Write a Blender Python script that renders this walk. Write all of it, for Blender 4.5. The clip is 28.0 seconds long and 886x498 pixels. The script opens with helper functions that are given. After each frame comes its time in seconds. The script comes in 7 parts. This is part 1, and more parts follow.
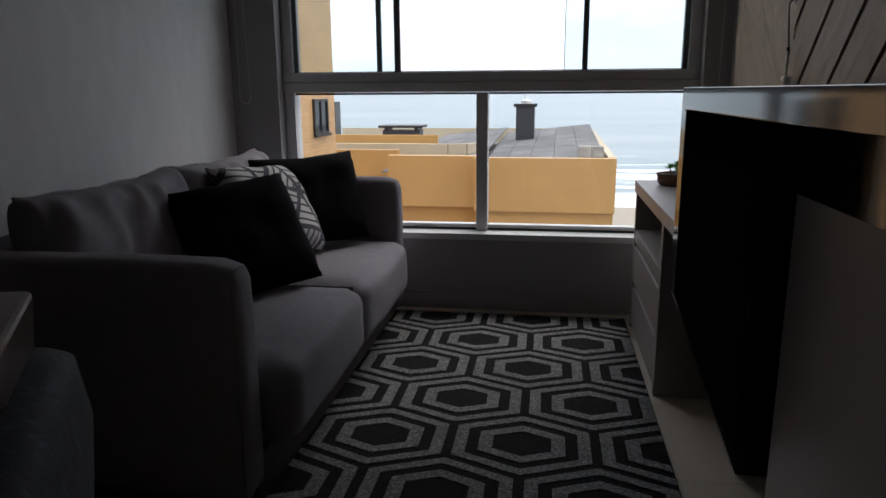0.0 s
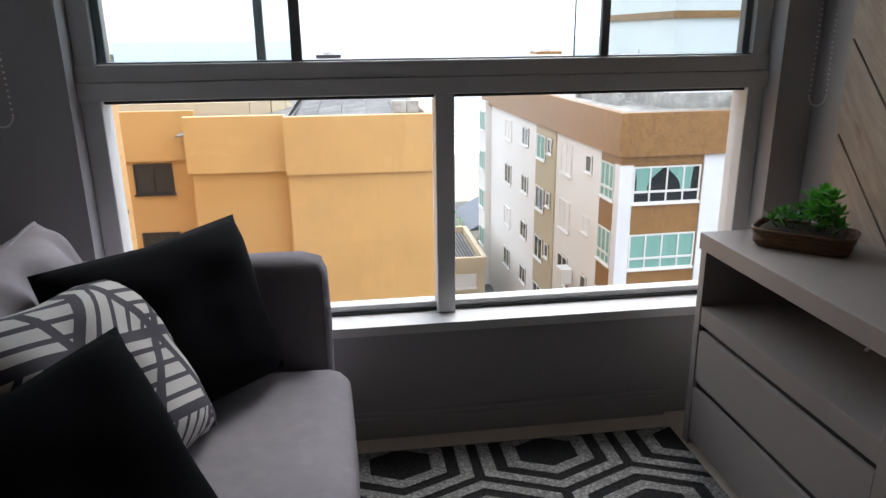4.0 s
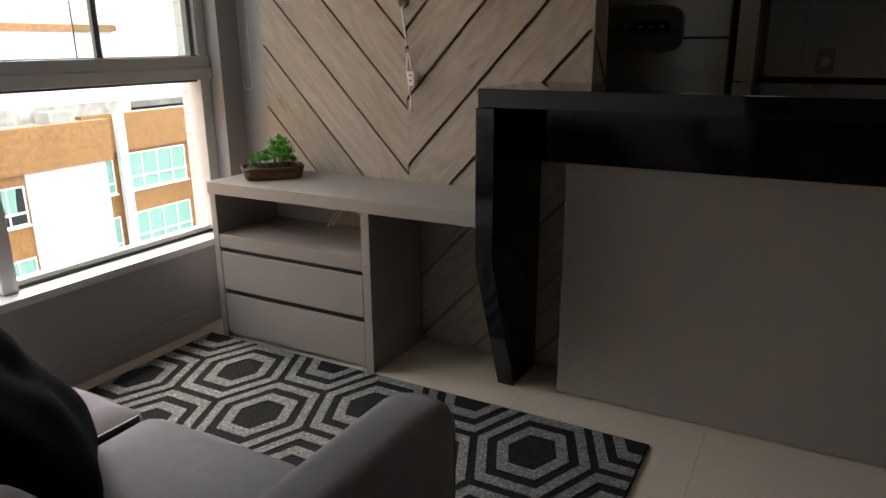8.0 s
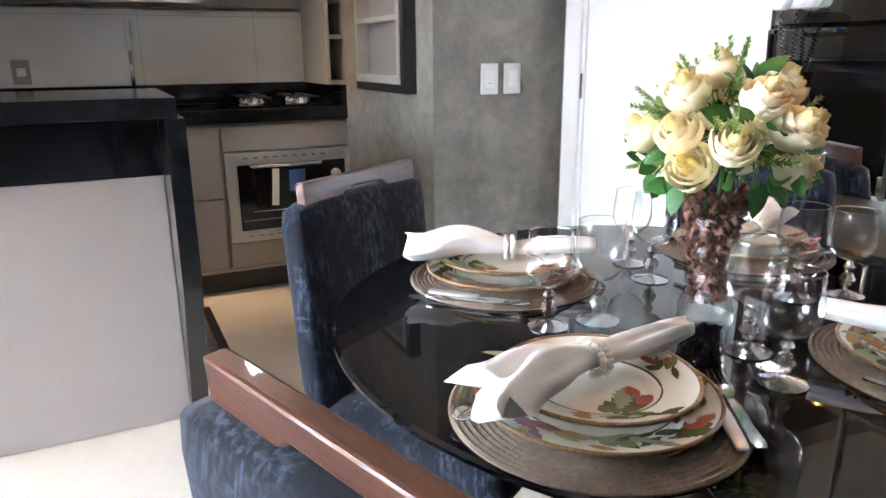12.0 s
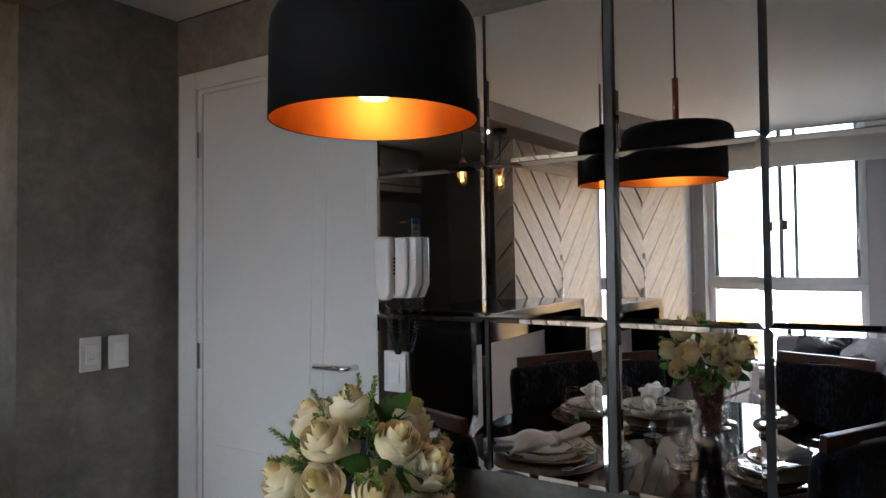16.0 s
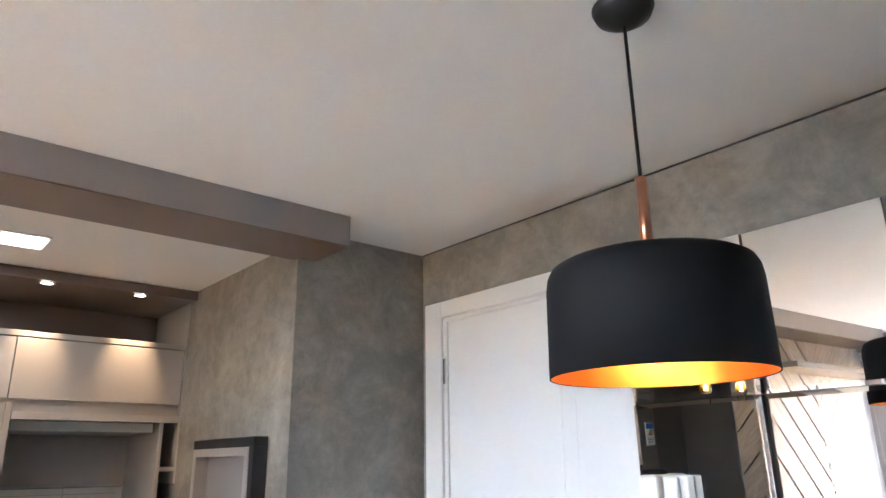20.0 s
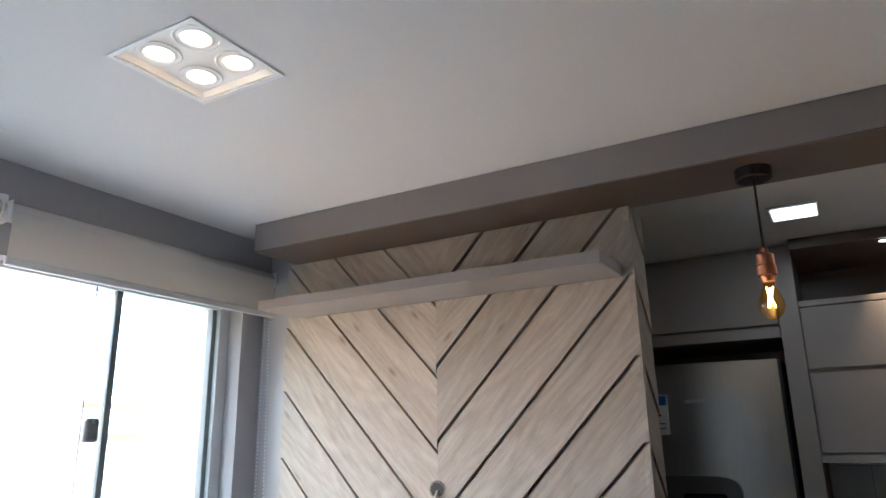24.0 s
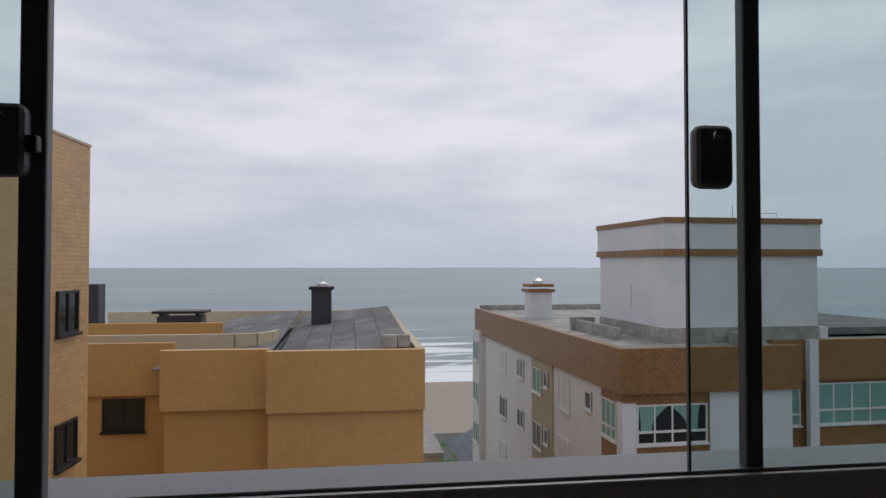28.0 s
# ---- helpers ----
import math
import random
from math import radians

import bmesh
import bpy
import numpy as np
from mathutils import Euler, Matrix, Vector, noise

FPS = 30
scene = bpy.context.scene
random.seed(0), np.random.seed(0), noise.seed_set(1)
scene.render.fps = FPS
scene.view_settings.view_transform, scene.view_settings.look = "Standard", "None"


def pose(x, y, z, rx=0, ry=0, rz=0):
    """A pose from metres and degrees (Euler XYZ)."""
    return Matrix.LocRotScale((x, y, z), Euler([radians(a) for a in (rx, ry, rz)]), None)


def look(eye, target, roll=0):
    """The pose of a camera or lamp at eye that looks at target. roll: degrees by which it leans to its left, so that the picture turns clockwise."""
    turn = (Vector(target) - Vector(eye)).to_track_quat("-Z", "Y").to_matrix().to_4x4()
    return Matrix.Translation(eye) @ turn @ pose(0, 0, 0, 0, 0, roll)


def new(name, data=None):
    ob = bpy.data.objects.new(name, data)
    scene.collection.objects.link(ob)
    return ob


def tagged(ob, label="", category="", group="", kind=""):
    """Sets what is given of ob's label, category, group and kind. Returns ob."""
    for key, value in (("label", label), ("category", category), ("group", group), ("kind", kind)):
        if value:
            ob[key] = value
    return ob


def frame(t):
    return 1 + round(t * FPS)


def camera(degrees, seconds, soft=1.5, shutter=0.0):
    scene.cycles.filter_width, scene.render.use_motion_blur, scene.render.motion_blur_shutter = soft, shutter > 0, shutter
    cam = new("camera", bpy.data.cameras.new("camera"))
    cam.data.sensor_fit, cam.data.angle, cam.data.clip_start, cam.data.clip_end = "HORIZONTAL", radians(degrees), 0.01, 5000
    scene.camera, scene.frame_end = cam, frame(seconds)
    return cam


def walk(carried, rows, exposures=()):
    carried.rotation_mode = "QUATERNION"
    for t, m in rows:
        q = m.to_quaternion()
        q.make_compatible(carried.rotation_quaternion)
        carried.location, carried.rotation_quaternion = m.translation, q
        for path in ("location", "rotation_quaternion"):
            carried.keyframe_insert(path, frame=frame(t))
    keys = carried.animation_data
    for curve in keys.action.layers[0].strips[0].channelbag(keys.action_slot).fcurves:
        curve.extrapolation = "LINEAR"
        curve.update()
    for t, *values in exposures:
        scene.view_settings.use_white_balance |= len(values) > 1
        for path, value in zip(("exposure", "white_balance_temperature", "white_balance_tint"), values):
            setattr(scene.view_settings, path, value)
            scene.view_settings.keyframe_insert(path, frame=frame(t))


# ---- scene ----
cam = camera(65.1, 28.0)
PATH = [
    (0, (2.292, -3.457, 1.094), (1.998, -1.53, 0.65), -0.4),
    (0.5, (2.271, -3.294, 1.087), (2.061, -1.381, 0.543), -0.2),
    (1, (2.215, -3.152, 1.091), (2.023, -1.247, 0.514), -0.3),
    (1.5, (2.158, -2.942, 1.091), (1.94, -1.042, 0.506), -0.7),
    (2, (2.146, -2.744, 1.092), (1.894, -0.846, 0.514), -0.8),
    (2.5, (2.061, -2.52, 1.105), (1.849, -0.613, 0.538), -0.6),
    (4.5, (1.502, -1.988, 1.286), (1.966, -0.137, 0.687), -0.7),
    (5, (1.326, -1.968, 1.293), (1.989, -0.177, 0.699), -0.7),
    (5.5, (1.161, -2.075, 1.296), (2.011, -0.363, 0.709), -0.6),
    (6, (1.025, -2.261, 1.291), (2.002, -0.617, 0.706), -0.6),
    (6.5, (0.95, -2.365, 1.242), (2.082, -0.816, 0.678), -0.5),
    (7, (0.845, -2.399, 1.229), (2.187, -1.029, 0.661), -0.6),
    (7.5, (0.74, -2.41, 1.229), (2.289, -1.279, 0.661), -0.7),
    (8, (0.671, -2.431, 1.233), (2.352, -1.508, 0.665), -0.4),
    (8.5, (0.619, -2.481, 1.232), (2.388, -1.736, 0.668), -0.3),
    (9, (0.551, -2.525, 1.215), (2.401, -1.992, 0.674), -0.1),
    (9.5, (0.539, -2.547, 1.218), (2.44, -2.245, 0.674), -0.2),
    (10, (0.511, -2.59, 1.224), (2.433, -2.499, 0.677), -0.3),
    (10.5, (0.507, -2.622, 1.22), (2.428, -2.738, 0.674), -0.3),
    (11, (0.513, -2.652, 1.211), (2.406, -3.0, 0.668), -0.3),
    (11.5, (0.536, -2.68, 1.214), (2.366, -3.278, 0.67), -0.5),
    (12, (0.559, -2.696, 1.209), (2.288, -3.543, 0.668), -0.4),
    (12.5, (0.568, -2.714, 1.197), (2.168, -3.785, 0.658), -0.8),
    (14.5, (0.681, -2.695, 1.285), (1.755, -4.301, 0.767), -0.3),
    (15, (0.666, -2.694, 1.35), (1.735, -4.346, 0.991), -0.5),
    (15.5, (0.65, -2.711, 1.385), (1.735, -4.388, 1.267), -0.5),
    (16, (0.657, -2.735, 1.411), (1.742, -4.414, 1.463), -0.5),
    (16.5, (0.647, -2.757, 1.458), (1.735, -4.423, 1.658), -0.7),
    (17, (0.638, -2.767, 1.51), (1.717, -4.417, 1.843), -0.7),
    (17.5, (0.633, -2.765, 1.552), (1.698, -4.396, 2.006), -0.9),
    (18, (0.663, -2.755, 1.552), (1.714, -4.365, 2.104), -0.9),
    (18.5, (0.717, -2.73, 1.546), (1.759, -4.334, 2.13), -1.1),
    (19, (0.744, -2.715, 1.556), (1.859, -4.271, 2.136), -1.2),
    (19.5, (0.755, -2.692, 1.551), (2.039, -4.11, 2.136), -1.0),
    (20, (0.766, -2.665, 1.541), (2.224, -3.901, 2.129), -0.8),
    (20.5, (0.74, -2.644, 1.572), (2.362, -3.67, 2.134), -1.1),
    (22.5, (0.665, -2.476, 1.59), (2.592, -2.438, 2.127), -1.2),
    (23, (0.709, -2.402, 1.583), (2.603, -2.059, 2.125), -1.3),
    (23.5, (0.761, -2.337, 1.565), (2.568, -1.681, 2.115), -1.1),
    (24, (0.869, -2.258, 1.547), (2.539, -1.297, 2.084), -0.9),
    (24.5, (1.017, -2.199, 1.54), (2.439, -0.892, 2.06), -1.0),
    (25, (1.166, -2.062, 1.503), (2.334, -0.508, 1.973), -0.7),
    (25.5, (1.347, -1.92, 1.495), (2.303, -0.208, 1.891), -0.5),
    (26, (1.571, -1.792, 1.475), (2.335, 0.03, 1.785), -0.5),
    (26.5, (1.708, -1.625, 1.473), (2.244, 0.289, 1.697), -0.4),
    (27, (1.773, -1.353, 1.471), (2.178, 0.6, 1.612), -0.2),
    (27.5, (1.845, -1.096, 1.464), (2.181, 0.874, 1.538), -0.1),
    (28, (1.893, -0.843, 1.464), (2.188, 1.134, 1.51), -0.0),
]
walk(cam, [(t, look(eye, target, roll)) for t, eye, target, roll in PATH],
     exposures=[(0, 1.4, 6500, 12), (1, 2.5, 6350, 11), (2.5, 2.65, 6150, 11), (5, 1.95, 6500, 10), (6.5, 2.2, 6500, 10), (8, 3.15, 7250, 10), (8.6, 3.85, 7100, 10), (9, 4.65, 6900, 10), (10, 6.2, 6600, 10), (11, 6.7, 6250, 10), (12.5, 6.55, 6000, 10), (14.5, 5.85, 6000, 10), (15, 5.45, 6000, 10), (15.5, 4.83, 6100, 10), (17, 4.25, 6400, 10), (18, 5.2, 6200, 10), (20, 6.5, 5800, 10), (22.5, 6.3, 5400, 5), (23.5, 5.4, 5380, 5), (24.2, 4.4, 5450, 6), (25, 1.9, 5850, 11), (26, 0.3, 6300, 13), (28, 0.0, 6500, 13)])
# ---- light ----
world = bpy.data.worlds.new("world")
scene.world = world
world.use_nodes = True
wn, wl = world.node_tree.nodes, world.node_tree.links
wn.clear()
w_out = wn.new("ShaderNodeOutputWorld")
w_bg = wn.new("ShaderNodeBackground")
w_sky = wn.new("ShaderNodeTexSky")
w_sky.sky_type, w_sky.sun_disc = "NISHITA", False
w_sky.sun_elevation, w_sky.sun_rotation = radians(48), radians(60)
w_sky.air_density, w_sky.dust_density = 1.0, 3.0
w_co = wn.new("ShaderNodeTexCoord")
w_map = wn.new("ShaderNodeMapping")
w_map.inputs["Scale"].default_value = (1.1, 1.1, 4.2)
w_n = wn.new("ShaderNodeTexNoise")
w_n.inputs["Scale"].default_value, w_n.inputs["Detail"].default_value, w_n.inputs["Roughness"].default_value = 2.2, 7, 0.55
w_ramp = wn.new("ShaderNodeValToRGB")
w_ramp.color_ramp.elements[0].position, w_ramp.color_ramp.elements[0].color = 0.40, (5.7, 6.05, 6.85, 1)
w_ramp.color_ramp.elements[1].position, w_ramp.color_ramp.elements[1].color = 0.60, (7.9, 8.0, 8.5, 1)
w_mix = wn.new("ShaderNodeMixRGB")
w_mix.inputs[0].default_value = 0.88
wl.new(w_co.outputs["Generated"], w_map.inputs[0])
wl.new(w_map.outputs[0], w_n.inputs["Vector"])
wl.new(w_n.outputs[0], w_ramp.inputs[0])
wl.new(w_sky.outputs[0], w_mix.inputs[1])
wl.new(w_ramp.outputs[0], w_mix.inputs[2])
w_sep = wn.new("ShaderNodeSeparateXYZ")
w_low = wn.new("ShaderNodeMapRange")
w_low.inputs["From Min"].default_value, w_low.inputs["From Max"].default_value = 0.0, 0.16
w_low.inputs["To Min"].default_value, w_low.inputs["To Max"].default_value = 0.75, 0.0
w_hz = wn.new("ShaderNodeMixRGB")
w_hz.inputs[2].default_value = (4.6, 5.2, 6.2, 1)
wl.new(w_co.outputs["Generated"], w_sep.inputs[0])
wl.new(w_sep.outputs[2], w_low.inputs["Value"])
wl.new(w_low.outputs[0], w_hz.inputs[0])
wl.new(w_mix.outputs[0], w_hz.inputs[1])
wl.new(w_hz.outputs[0], w_bg.inputs[0])
w_bg.inputs[1].default_value = 0.1
wl.new(w_bg.outputs[0], w_out.inputs[0])

sun = new("sun", bpy.data.lights.new("sun", "SUN"))
sun.data.energy, sun.data.angle, sun.data.color = 0.6, radians(25), (1.0, 0.97, 0.93)
sun.matrix_world = look((30, 40, 60), (12, 0, 0))


def lamp(name, kind, at, to, watts, colour, size=0.1):
    ob = new(name, bpy.data.lights.new(name, kind))
    ob.data.energy, ob.data.color = watts, colour
    if kind == "AREA":
        ob.data.size = size
    elif kind == "SPOT":
        ob.data.spot_size, ob.data.spot_blend, ob.data.shadow_soft_size = radians(58), 1.0, 0.015
    else:
        ob.data.shadow_soft_size = size
    ob.matrix_world = look(at, to)
    return ob


COOL, WARM, AMBER = (1.0, 0.95, 0.88), (1.0, 0.66, 0.36), (1.0, 0.55, 0.2)
for ky in (-2.166, -3.057):
    lamp("panel_light", "AREA", (3.648, ky, 2.345), (3.648, ky + 0.001, 0), 0.03, COOL, 0.16)
for sy in (-2.46, -2.85, -3.237, -3.626):
    lamp("soffit_light", "SPOT", (4.092, sy, 2.300), (4.145, sy, 2.00), 0.52, WARM)
for by in (-2.10, -2.485):
    lamp("bulb_light", "POINT", (2.946, by, 1.93), (2.946, by, 0), 0.001, AMBER, 0.03)
lamp("pendant_light", "POINT", (1.442, -3.723, 1.752), (1.442, -3.723, 0), 0.013, AMBER, 0.05)
for dx, dy in ((-0.062, -0.062), (0.062, -0.062), (-0.062, 0.062), (0.062, 0.062)):
    lamp("downlight", "POINT", (1.848 + dx, -1.036 + dy, 2.418), (1.848 + dx, -1.036 + dy, 0), 0.0035, (1.0, 0.60, 0.28), 0.006)

# ---- materials ----
def node(nt, kind, **inputs):
    n = nt.nodes.new(kind)
    for k, v in inputs.items():
        n.inputs[k.replace("_", " ")].default_value = v
    return n


def material(name, colour, rough=0.5, metal=0.0, vary=0.12, scale=6.0, grain=60.0, bump=0.05, stretch=(1, 1, 1), tone=None,
             rand=0.0, coat=0.0, rough_vary=0.08, sheen=0.0, obj=True, spec=0.5, sss=0.0):
    """Two scales of variation in colour, roughness and relief."""
    m = bpy.data.materials.new(name)
    m.use_nodes = True
    nt = m.node_tree
    b = nt.nodes["Principled BSDF"]
    b.inputs["Metallic"].default_value = metal
    b.inputs["Coat Weight"].default_value = coat
    b.inputs["Sheen Weight"].default_value = sheen
    b.inputs["Specular IOR Level"].default_value = spec
    b.inputs["Subsurface Weight"].default_value = sss
    b.inputs["Subsurface Radius"].default_value = (0.01, 0.008, 0.004)
    co = nt.nodes.new("ShaderNodeTexCoord")
    mp = nt.nodes.new("ShaderNodeMapping")
    mp.inputs["Scale"].default_value = stretch
    nt.links.new(co.outputs["Object" if obj else "Generated"], mp.inputs[0])
    big = node(nt, "ShaderNodeTexNoise", Scale=scale, Detail=5.0, Roughness=0.6)
    fine = node(nt, "ShaderNodeTexNoise", Scale=grain, Detail=3.0)
    nt.links.new(mp.outputs[0], big.inputs["Vector"])
    nt.links.new(mp.outputs[0], fine.inputs["Vector"])
    tone = tone or tuple(c * 0.6 for c in colour)
    ramp = nt.nodes.new("ShaderNodeValToRGB")
    mid = tuple(a * (1 - vary) + b2 * vary for a, b2 in zip(colour, tone))
    hi = tuple(min(1.0, a * (1 + vary * 0.5)) for a in colour)
    lo = tuple(a * (1 - min(1, vary * 2)) + b2 * min(1, vary * 2) for a, b2 in zip(colour, tone))
    e = ramp.color_ramp.elements
    e[0].position, e[0].color = 0.3, (*lo, 1)
    e[1].position, e[1].color = 0.7, (*hi, 1)
    k = e.new(0.5)
    k.color = (*mid, 1)
    add = node(nt, "ShaderNodeMath", )
    add.operation = "MULTIPLY_ADD"
    add.inputs[1].default_value = 0.35
    nt.links.new(fine.outputs[0], add.inputs[0])
    sc = nt.nodes.new("ShaderNodeMath")
    sc.operation = "MULTIPLY"
    sc.inputs[1].default_value = 0.65
    nt.links.new(big.outputs[0], sc.inputs[0])
    nt.links.new(sc.outputs[0], add.inputs[2])
    nt.links.new(add.outputs[0], ramp.inputs[0])
    last = ramp.outputs[0]
    if rand:
        info = nt.nodes.new("ShaderNodeObjectInfo")
        mr = node(nt, "ShaderNodeMapRange")
        mr.inputs["To Min"].default_value, mr.inputs["To Max"].default_value = 1 - rand, 1 + rand
        nt.links.new(info.outputs["Random"], mr.inputs["Value"])
        hsv = nt.nodes.new("ShaderNodeHueSaturation")
        nt.links.new(mr.outputs[0], hsv.inputs["Value"])
        nt.links.new(last, hsv.inputs["Color"])
        last = hsv.outputs[0]
    nt.links.new(last, b.inputs["Base Color"])
    rr = node(nt, "ShaderNodeMapRange")
    rr.inputs["To Min"].default_value = max(0.0, rough - rough_vary)
    rr.inputs["To Max"].default_value = min(1.0, rough + rough_vary)
    nt.links.new(big.outputs[0], rr.inputs["Value"])
    nt.links.new(rr.outputs[0], b.inputs["Roughness"])
    if bump:
        bp = node(nt, "ShaderNodeBump", Strength=min(1.0, bump * 4), Distance=0.002 + bump * 0.01)
        nt.links.new(fine.outputs[0], bp.inputs["Height"])
        nt.links.new(bp.outputs[0], b.inputs["Normal"])
    return m


def plain(name, colour, rough=0.4, metal=0.0, **kw):
    return material(name, colour, rough, metal, vary=kw.pop("vary", 0.05), bump=kw.pop("bump", 0.0), **kw)


def pane_glass(name, tint=(0.95, 0.985, 0.98), low=0.02, edge=0.6, power=4.0):
    """Thin sheet: clear through, with a faint mirror at glancing angles."""
    m = bpy.data.materials.new(name)
    m.use_nodes = True
    nt = m.node_tree
    nt.nodes.clear()
    out = nt.nodes.new("ShaderNodeOutputMaterial")
    mix = nt.nodes.new("ShaderNodeMixShader")
    tr = node(nt, "ShaderNodeBsdfTransparent", Color=(*tint, 1))
    gl = node(nt, "ShaderNodeBsdfGlossy", Roughness=0.0)
    lw = node(nt, "ShaderNodeLayerWeight", Blend=0.5)
    pw = nt.nodes.new("ShaderNodeMath")
    pw.operation = "POWER"
    pw.inputs[1].default_value = power
    nt.links.new(lw.outputs["Facing"], pw.inputs[0])
    ma = nt.nodes.new("ShaderNodeMath")
    ma.operation = "MULTIPLY_ADD"
    ma.inputs[1].default_value, ma.inputs[2].default_value = edge, low
    nt.links.new(pw.outputs[0], ma.inputs[0])
    nt.links.new(ma.outputs[0], mix.inputs[0])
    nt.links.new(tr.outputs[0], mix.inputs[1])
    nt.links.new(gl.outputs[0], mix.inputs[2])
    nt.links.new(mix.outputs[0], out.inputs[0])
    return m


def glow(name, colour, strength):
    m = bpy.data.materials.new(name)
    m.use_nodes = True
    b = m.node_tree.nodes["Principled BSDF"]
    b.inputs["Base Color"].default_value = (0.9, 0.9, 0.9, 1)
    b.inputs["Emission Color"].default_value = (*colour, 1)
    b.inputs["Emission Strength"].default_value = strength
    return m


def wood(name, light, dark, along=(1, 12, 12), rough=0.5, scale=3.0, rand=0.15, coat=0.0, knots=True):
    m = bpy.data.materials.new(name)
    m.use_nodes = True
    nt = m.node_tree
    b = nt.nodes["Principled BSDF"]
    co = nt.nodes.new("ShaderNodeTexCoord")
    info = nt.nodes.new("ShaderNodeObjectInfo")
    off = node(nt, "ShaderNodeVectorMath")
    off.operation = "SCALE"
    off.inputs["Scale"].default_value = 37.0
    cb = nt.nodes.new("ShaderNodeCombineXYZ")
    for i in range(3):
        nt.links.new(info.outputs["Random"], cb.inputs[i])
    nt.links.new(cb.outputs[0], off.inputs[0])
    ad = node(nt, "ShaderNodeVectorMath")
    nt.links.new(co.outputs["Object"], ad.inputs[0])
    nt.links.new(off.outputs[0], ad.inputs[1])
    mp = nt.nodes.new("ShaderNodeMapping")
    mp.inputs["Scale"].default_value = along
    nt.links.new(ad.outputs[0], mp.inputs[0])
    n1 = node(nt, "ShaderNodeTexNoise", Scale=scale, Detail=6.0, Roughness=0.65, Distortion=0.9)
    nt.links.new(mp.outputs[0], n1.inputs["Vector"])
    n2 = node(nt, "ShaderNodeTexNoise", Scale=scale * 9, Detail=3.0, Roughness=0.6)
    nt.links.new(mp.outputs[0], n2.inputs["Vector"])
    mx = nt.nodes.new("ShaderNodeMath")
    mx.operation = "MULTIPLY_ADD"
    mx.inputs[1].default_value = 0.35
    nt.links.new(n2.outputs[0], mx.inputs[0])
    m2 = nt.nodes.new("ShaderNodeMath")
    m2.operation = "MULTIPLY"
    m2.inputs[1].default_value = 0.65
    nt.links.new(n1.outputs[0], m2.inputs[0])
    nt.links.new(m2.outputs[0], mx.inputs[2])
    ramp = nt.nodes.new("ShaderNodeValToRGB")
    e = ramp.color_ramp.elements
    e[0].position, e[0].color = 0.34, (*dark, 1)
    e[1].position, e[1].color = 0.58, (*light, 1)
    nt.links.new(mx.outputs[0], ramp.inputs[0])
    last = ramp.outputs[0]
    if knots:
        kp = nt.nodes.new("ShaderNodeMapping")
        kp.inputs["Scale"].default_value = tuple(a ** 0.45 for a in along)
        nt.links.new(ad.outputs[0], kp.inputs[0])
        vo = node(nt, "ShaderNodeTexVoronoi", Scale=3.2)
        nt.links.new(kp.outputs[0], vo.inputs["Vector"])
        kr = nt.nodes.new("ShaderNodeValToRGB")
        kr.color_ramp.elements[0].position, kr.color_ramp.elements[0].color = 0.02, (0.45, 0.38, 0.32, 1)
        kr.color_ramp.elements[1].position, kr.color_ramp.elements[1].color = 0.12, (1, 1, 1, 1)
        nt.links.new(vo.outputs["Distance"], kr.inputs[0])
        mm = nt.nodes.new("ShaderNodeMixRGB")
        mm.blend_type = "MULTIPLY"
        mm.inputs[0].default_value = 0.8
        nt.links.new(last, mm.inputs[1])
        nt.links.new(kr.outputs[0], mm.inputs[2])
        last = mm.outputs[0]
    if knots:
        # arched growth rings along the board
        rp = nt.nodes.new("ShaderNodeMapping")
        rp.inputs["Scale"].default_value = tuple(a ** 0.62 for a in along)
        nt.links.new(ad.outputs[0], rp.inputs[0])
        n3 = node(nt, "ShaderNodeTexNoise", Scale=1.3, Detail=1.0, Roughness=0.4)
        nt.links.new(rp.outputs[0], n3.inputs["Vector"])
        sc = nt.nodes.new("ShaderNodeMath")
        sc.operation = "MULTIPLY"
        sc.inputs[1].default_value = 75.0
        nt.links.new(n3.outputs[0], sc.inputs[0])
        sn = nt.nodes.new("ShaderNodeMath")
        sn.operation = "SINE"
        nt.links.new(sc.outputs[0], sn.inputs[0])
        rr = node(nt, "ShaderNodeMapRange")
        rr.inputs["From Min"].default_value, rr.inputs["From Max"].default_value = -1.0, 1.0
        rr.inputs["To Min"].default_value, rr.inputs["To Max"].default_value = 0.91, 1.02
        nt.links.new(sn.outputs[0], rr.inputs["Value"])
        mg = nt.nodes.new("ShaderNodeMixRGB")
        mg.blend_type = "MULTIPLY"
        mg.inputs[0].default_value = 1.0
        nt.links.new(last, mg.inputs[1])
        nt.links.new(rr.outputs[0], mg.inputs[2])
        last = mg.outputs[0]
    mr = node(nt, "ShaderNodeMapRange")
    mr.inputs["To Min"].default_value, mr.inputs["To Max"].default_value = 1 - rand, 1 + rand
    nt.links.new(info.outputs["Random"], mr.inputs["Value"])
    hsv = nt.nodes.new("ShaderNodeHueSaturation")
    nt.links.new(mr.outputs[0], hsv.inputs["Value"])
    nt.links.new(last, hsv.inputs["Color"])
    nt.links.new(hsv.outputs[0], b.inputs["Base Color"])
    b.inputs["Roughness"].default_value = rough
    b.inputs["Coat Weight"].default_value = coat
    bp = node(nt, "ShaderNodeBump", Strength=0.25, Distance=0.002)
    nt.links.new(n2.outputs[0], bp.inputs["Height"])
    nt.links.new(bp.outputs[0], b.inputs["Normal"])
    return m


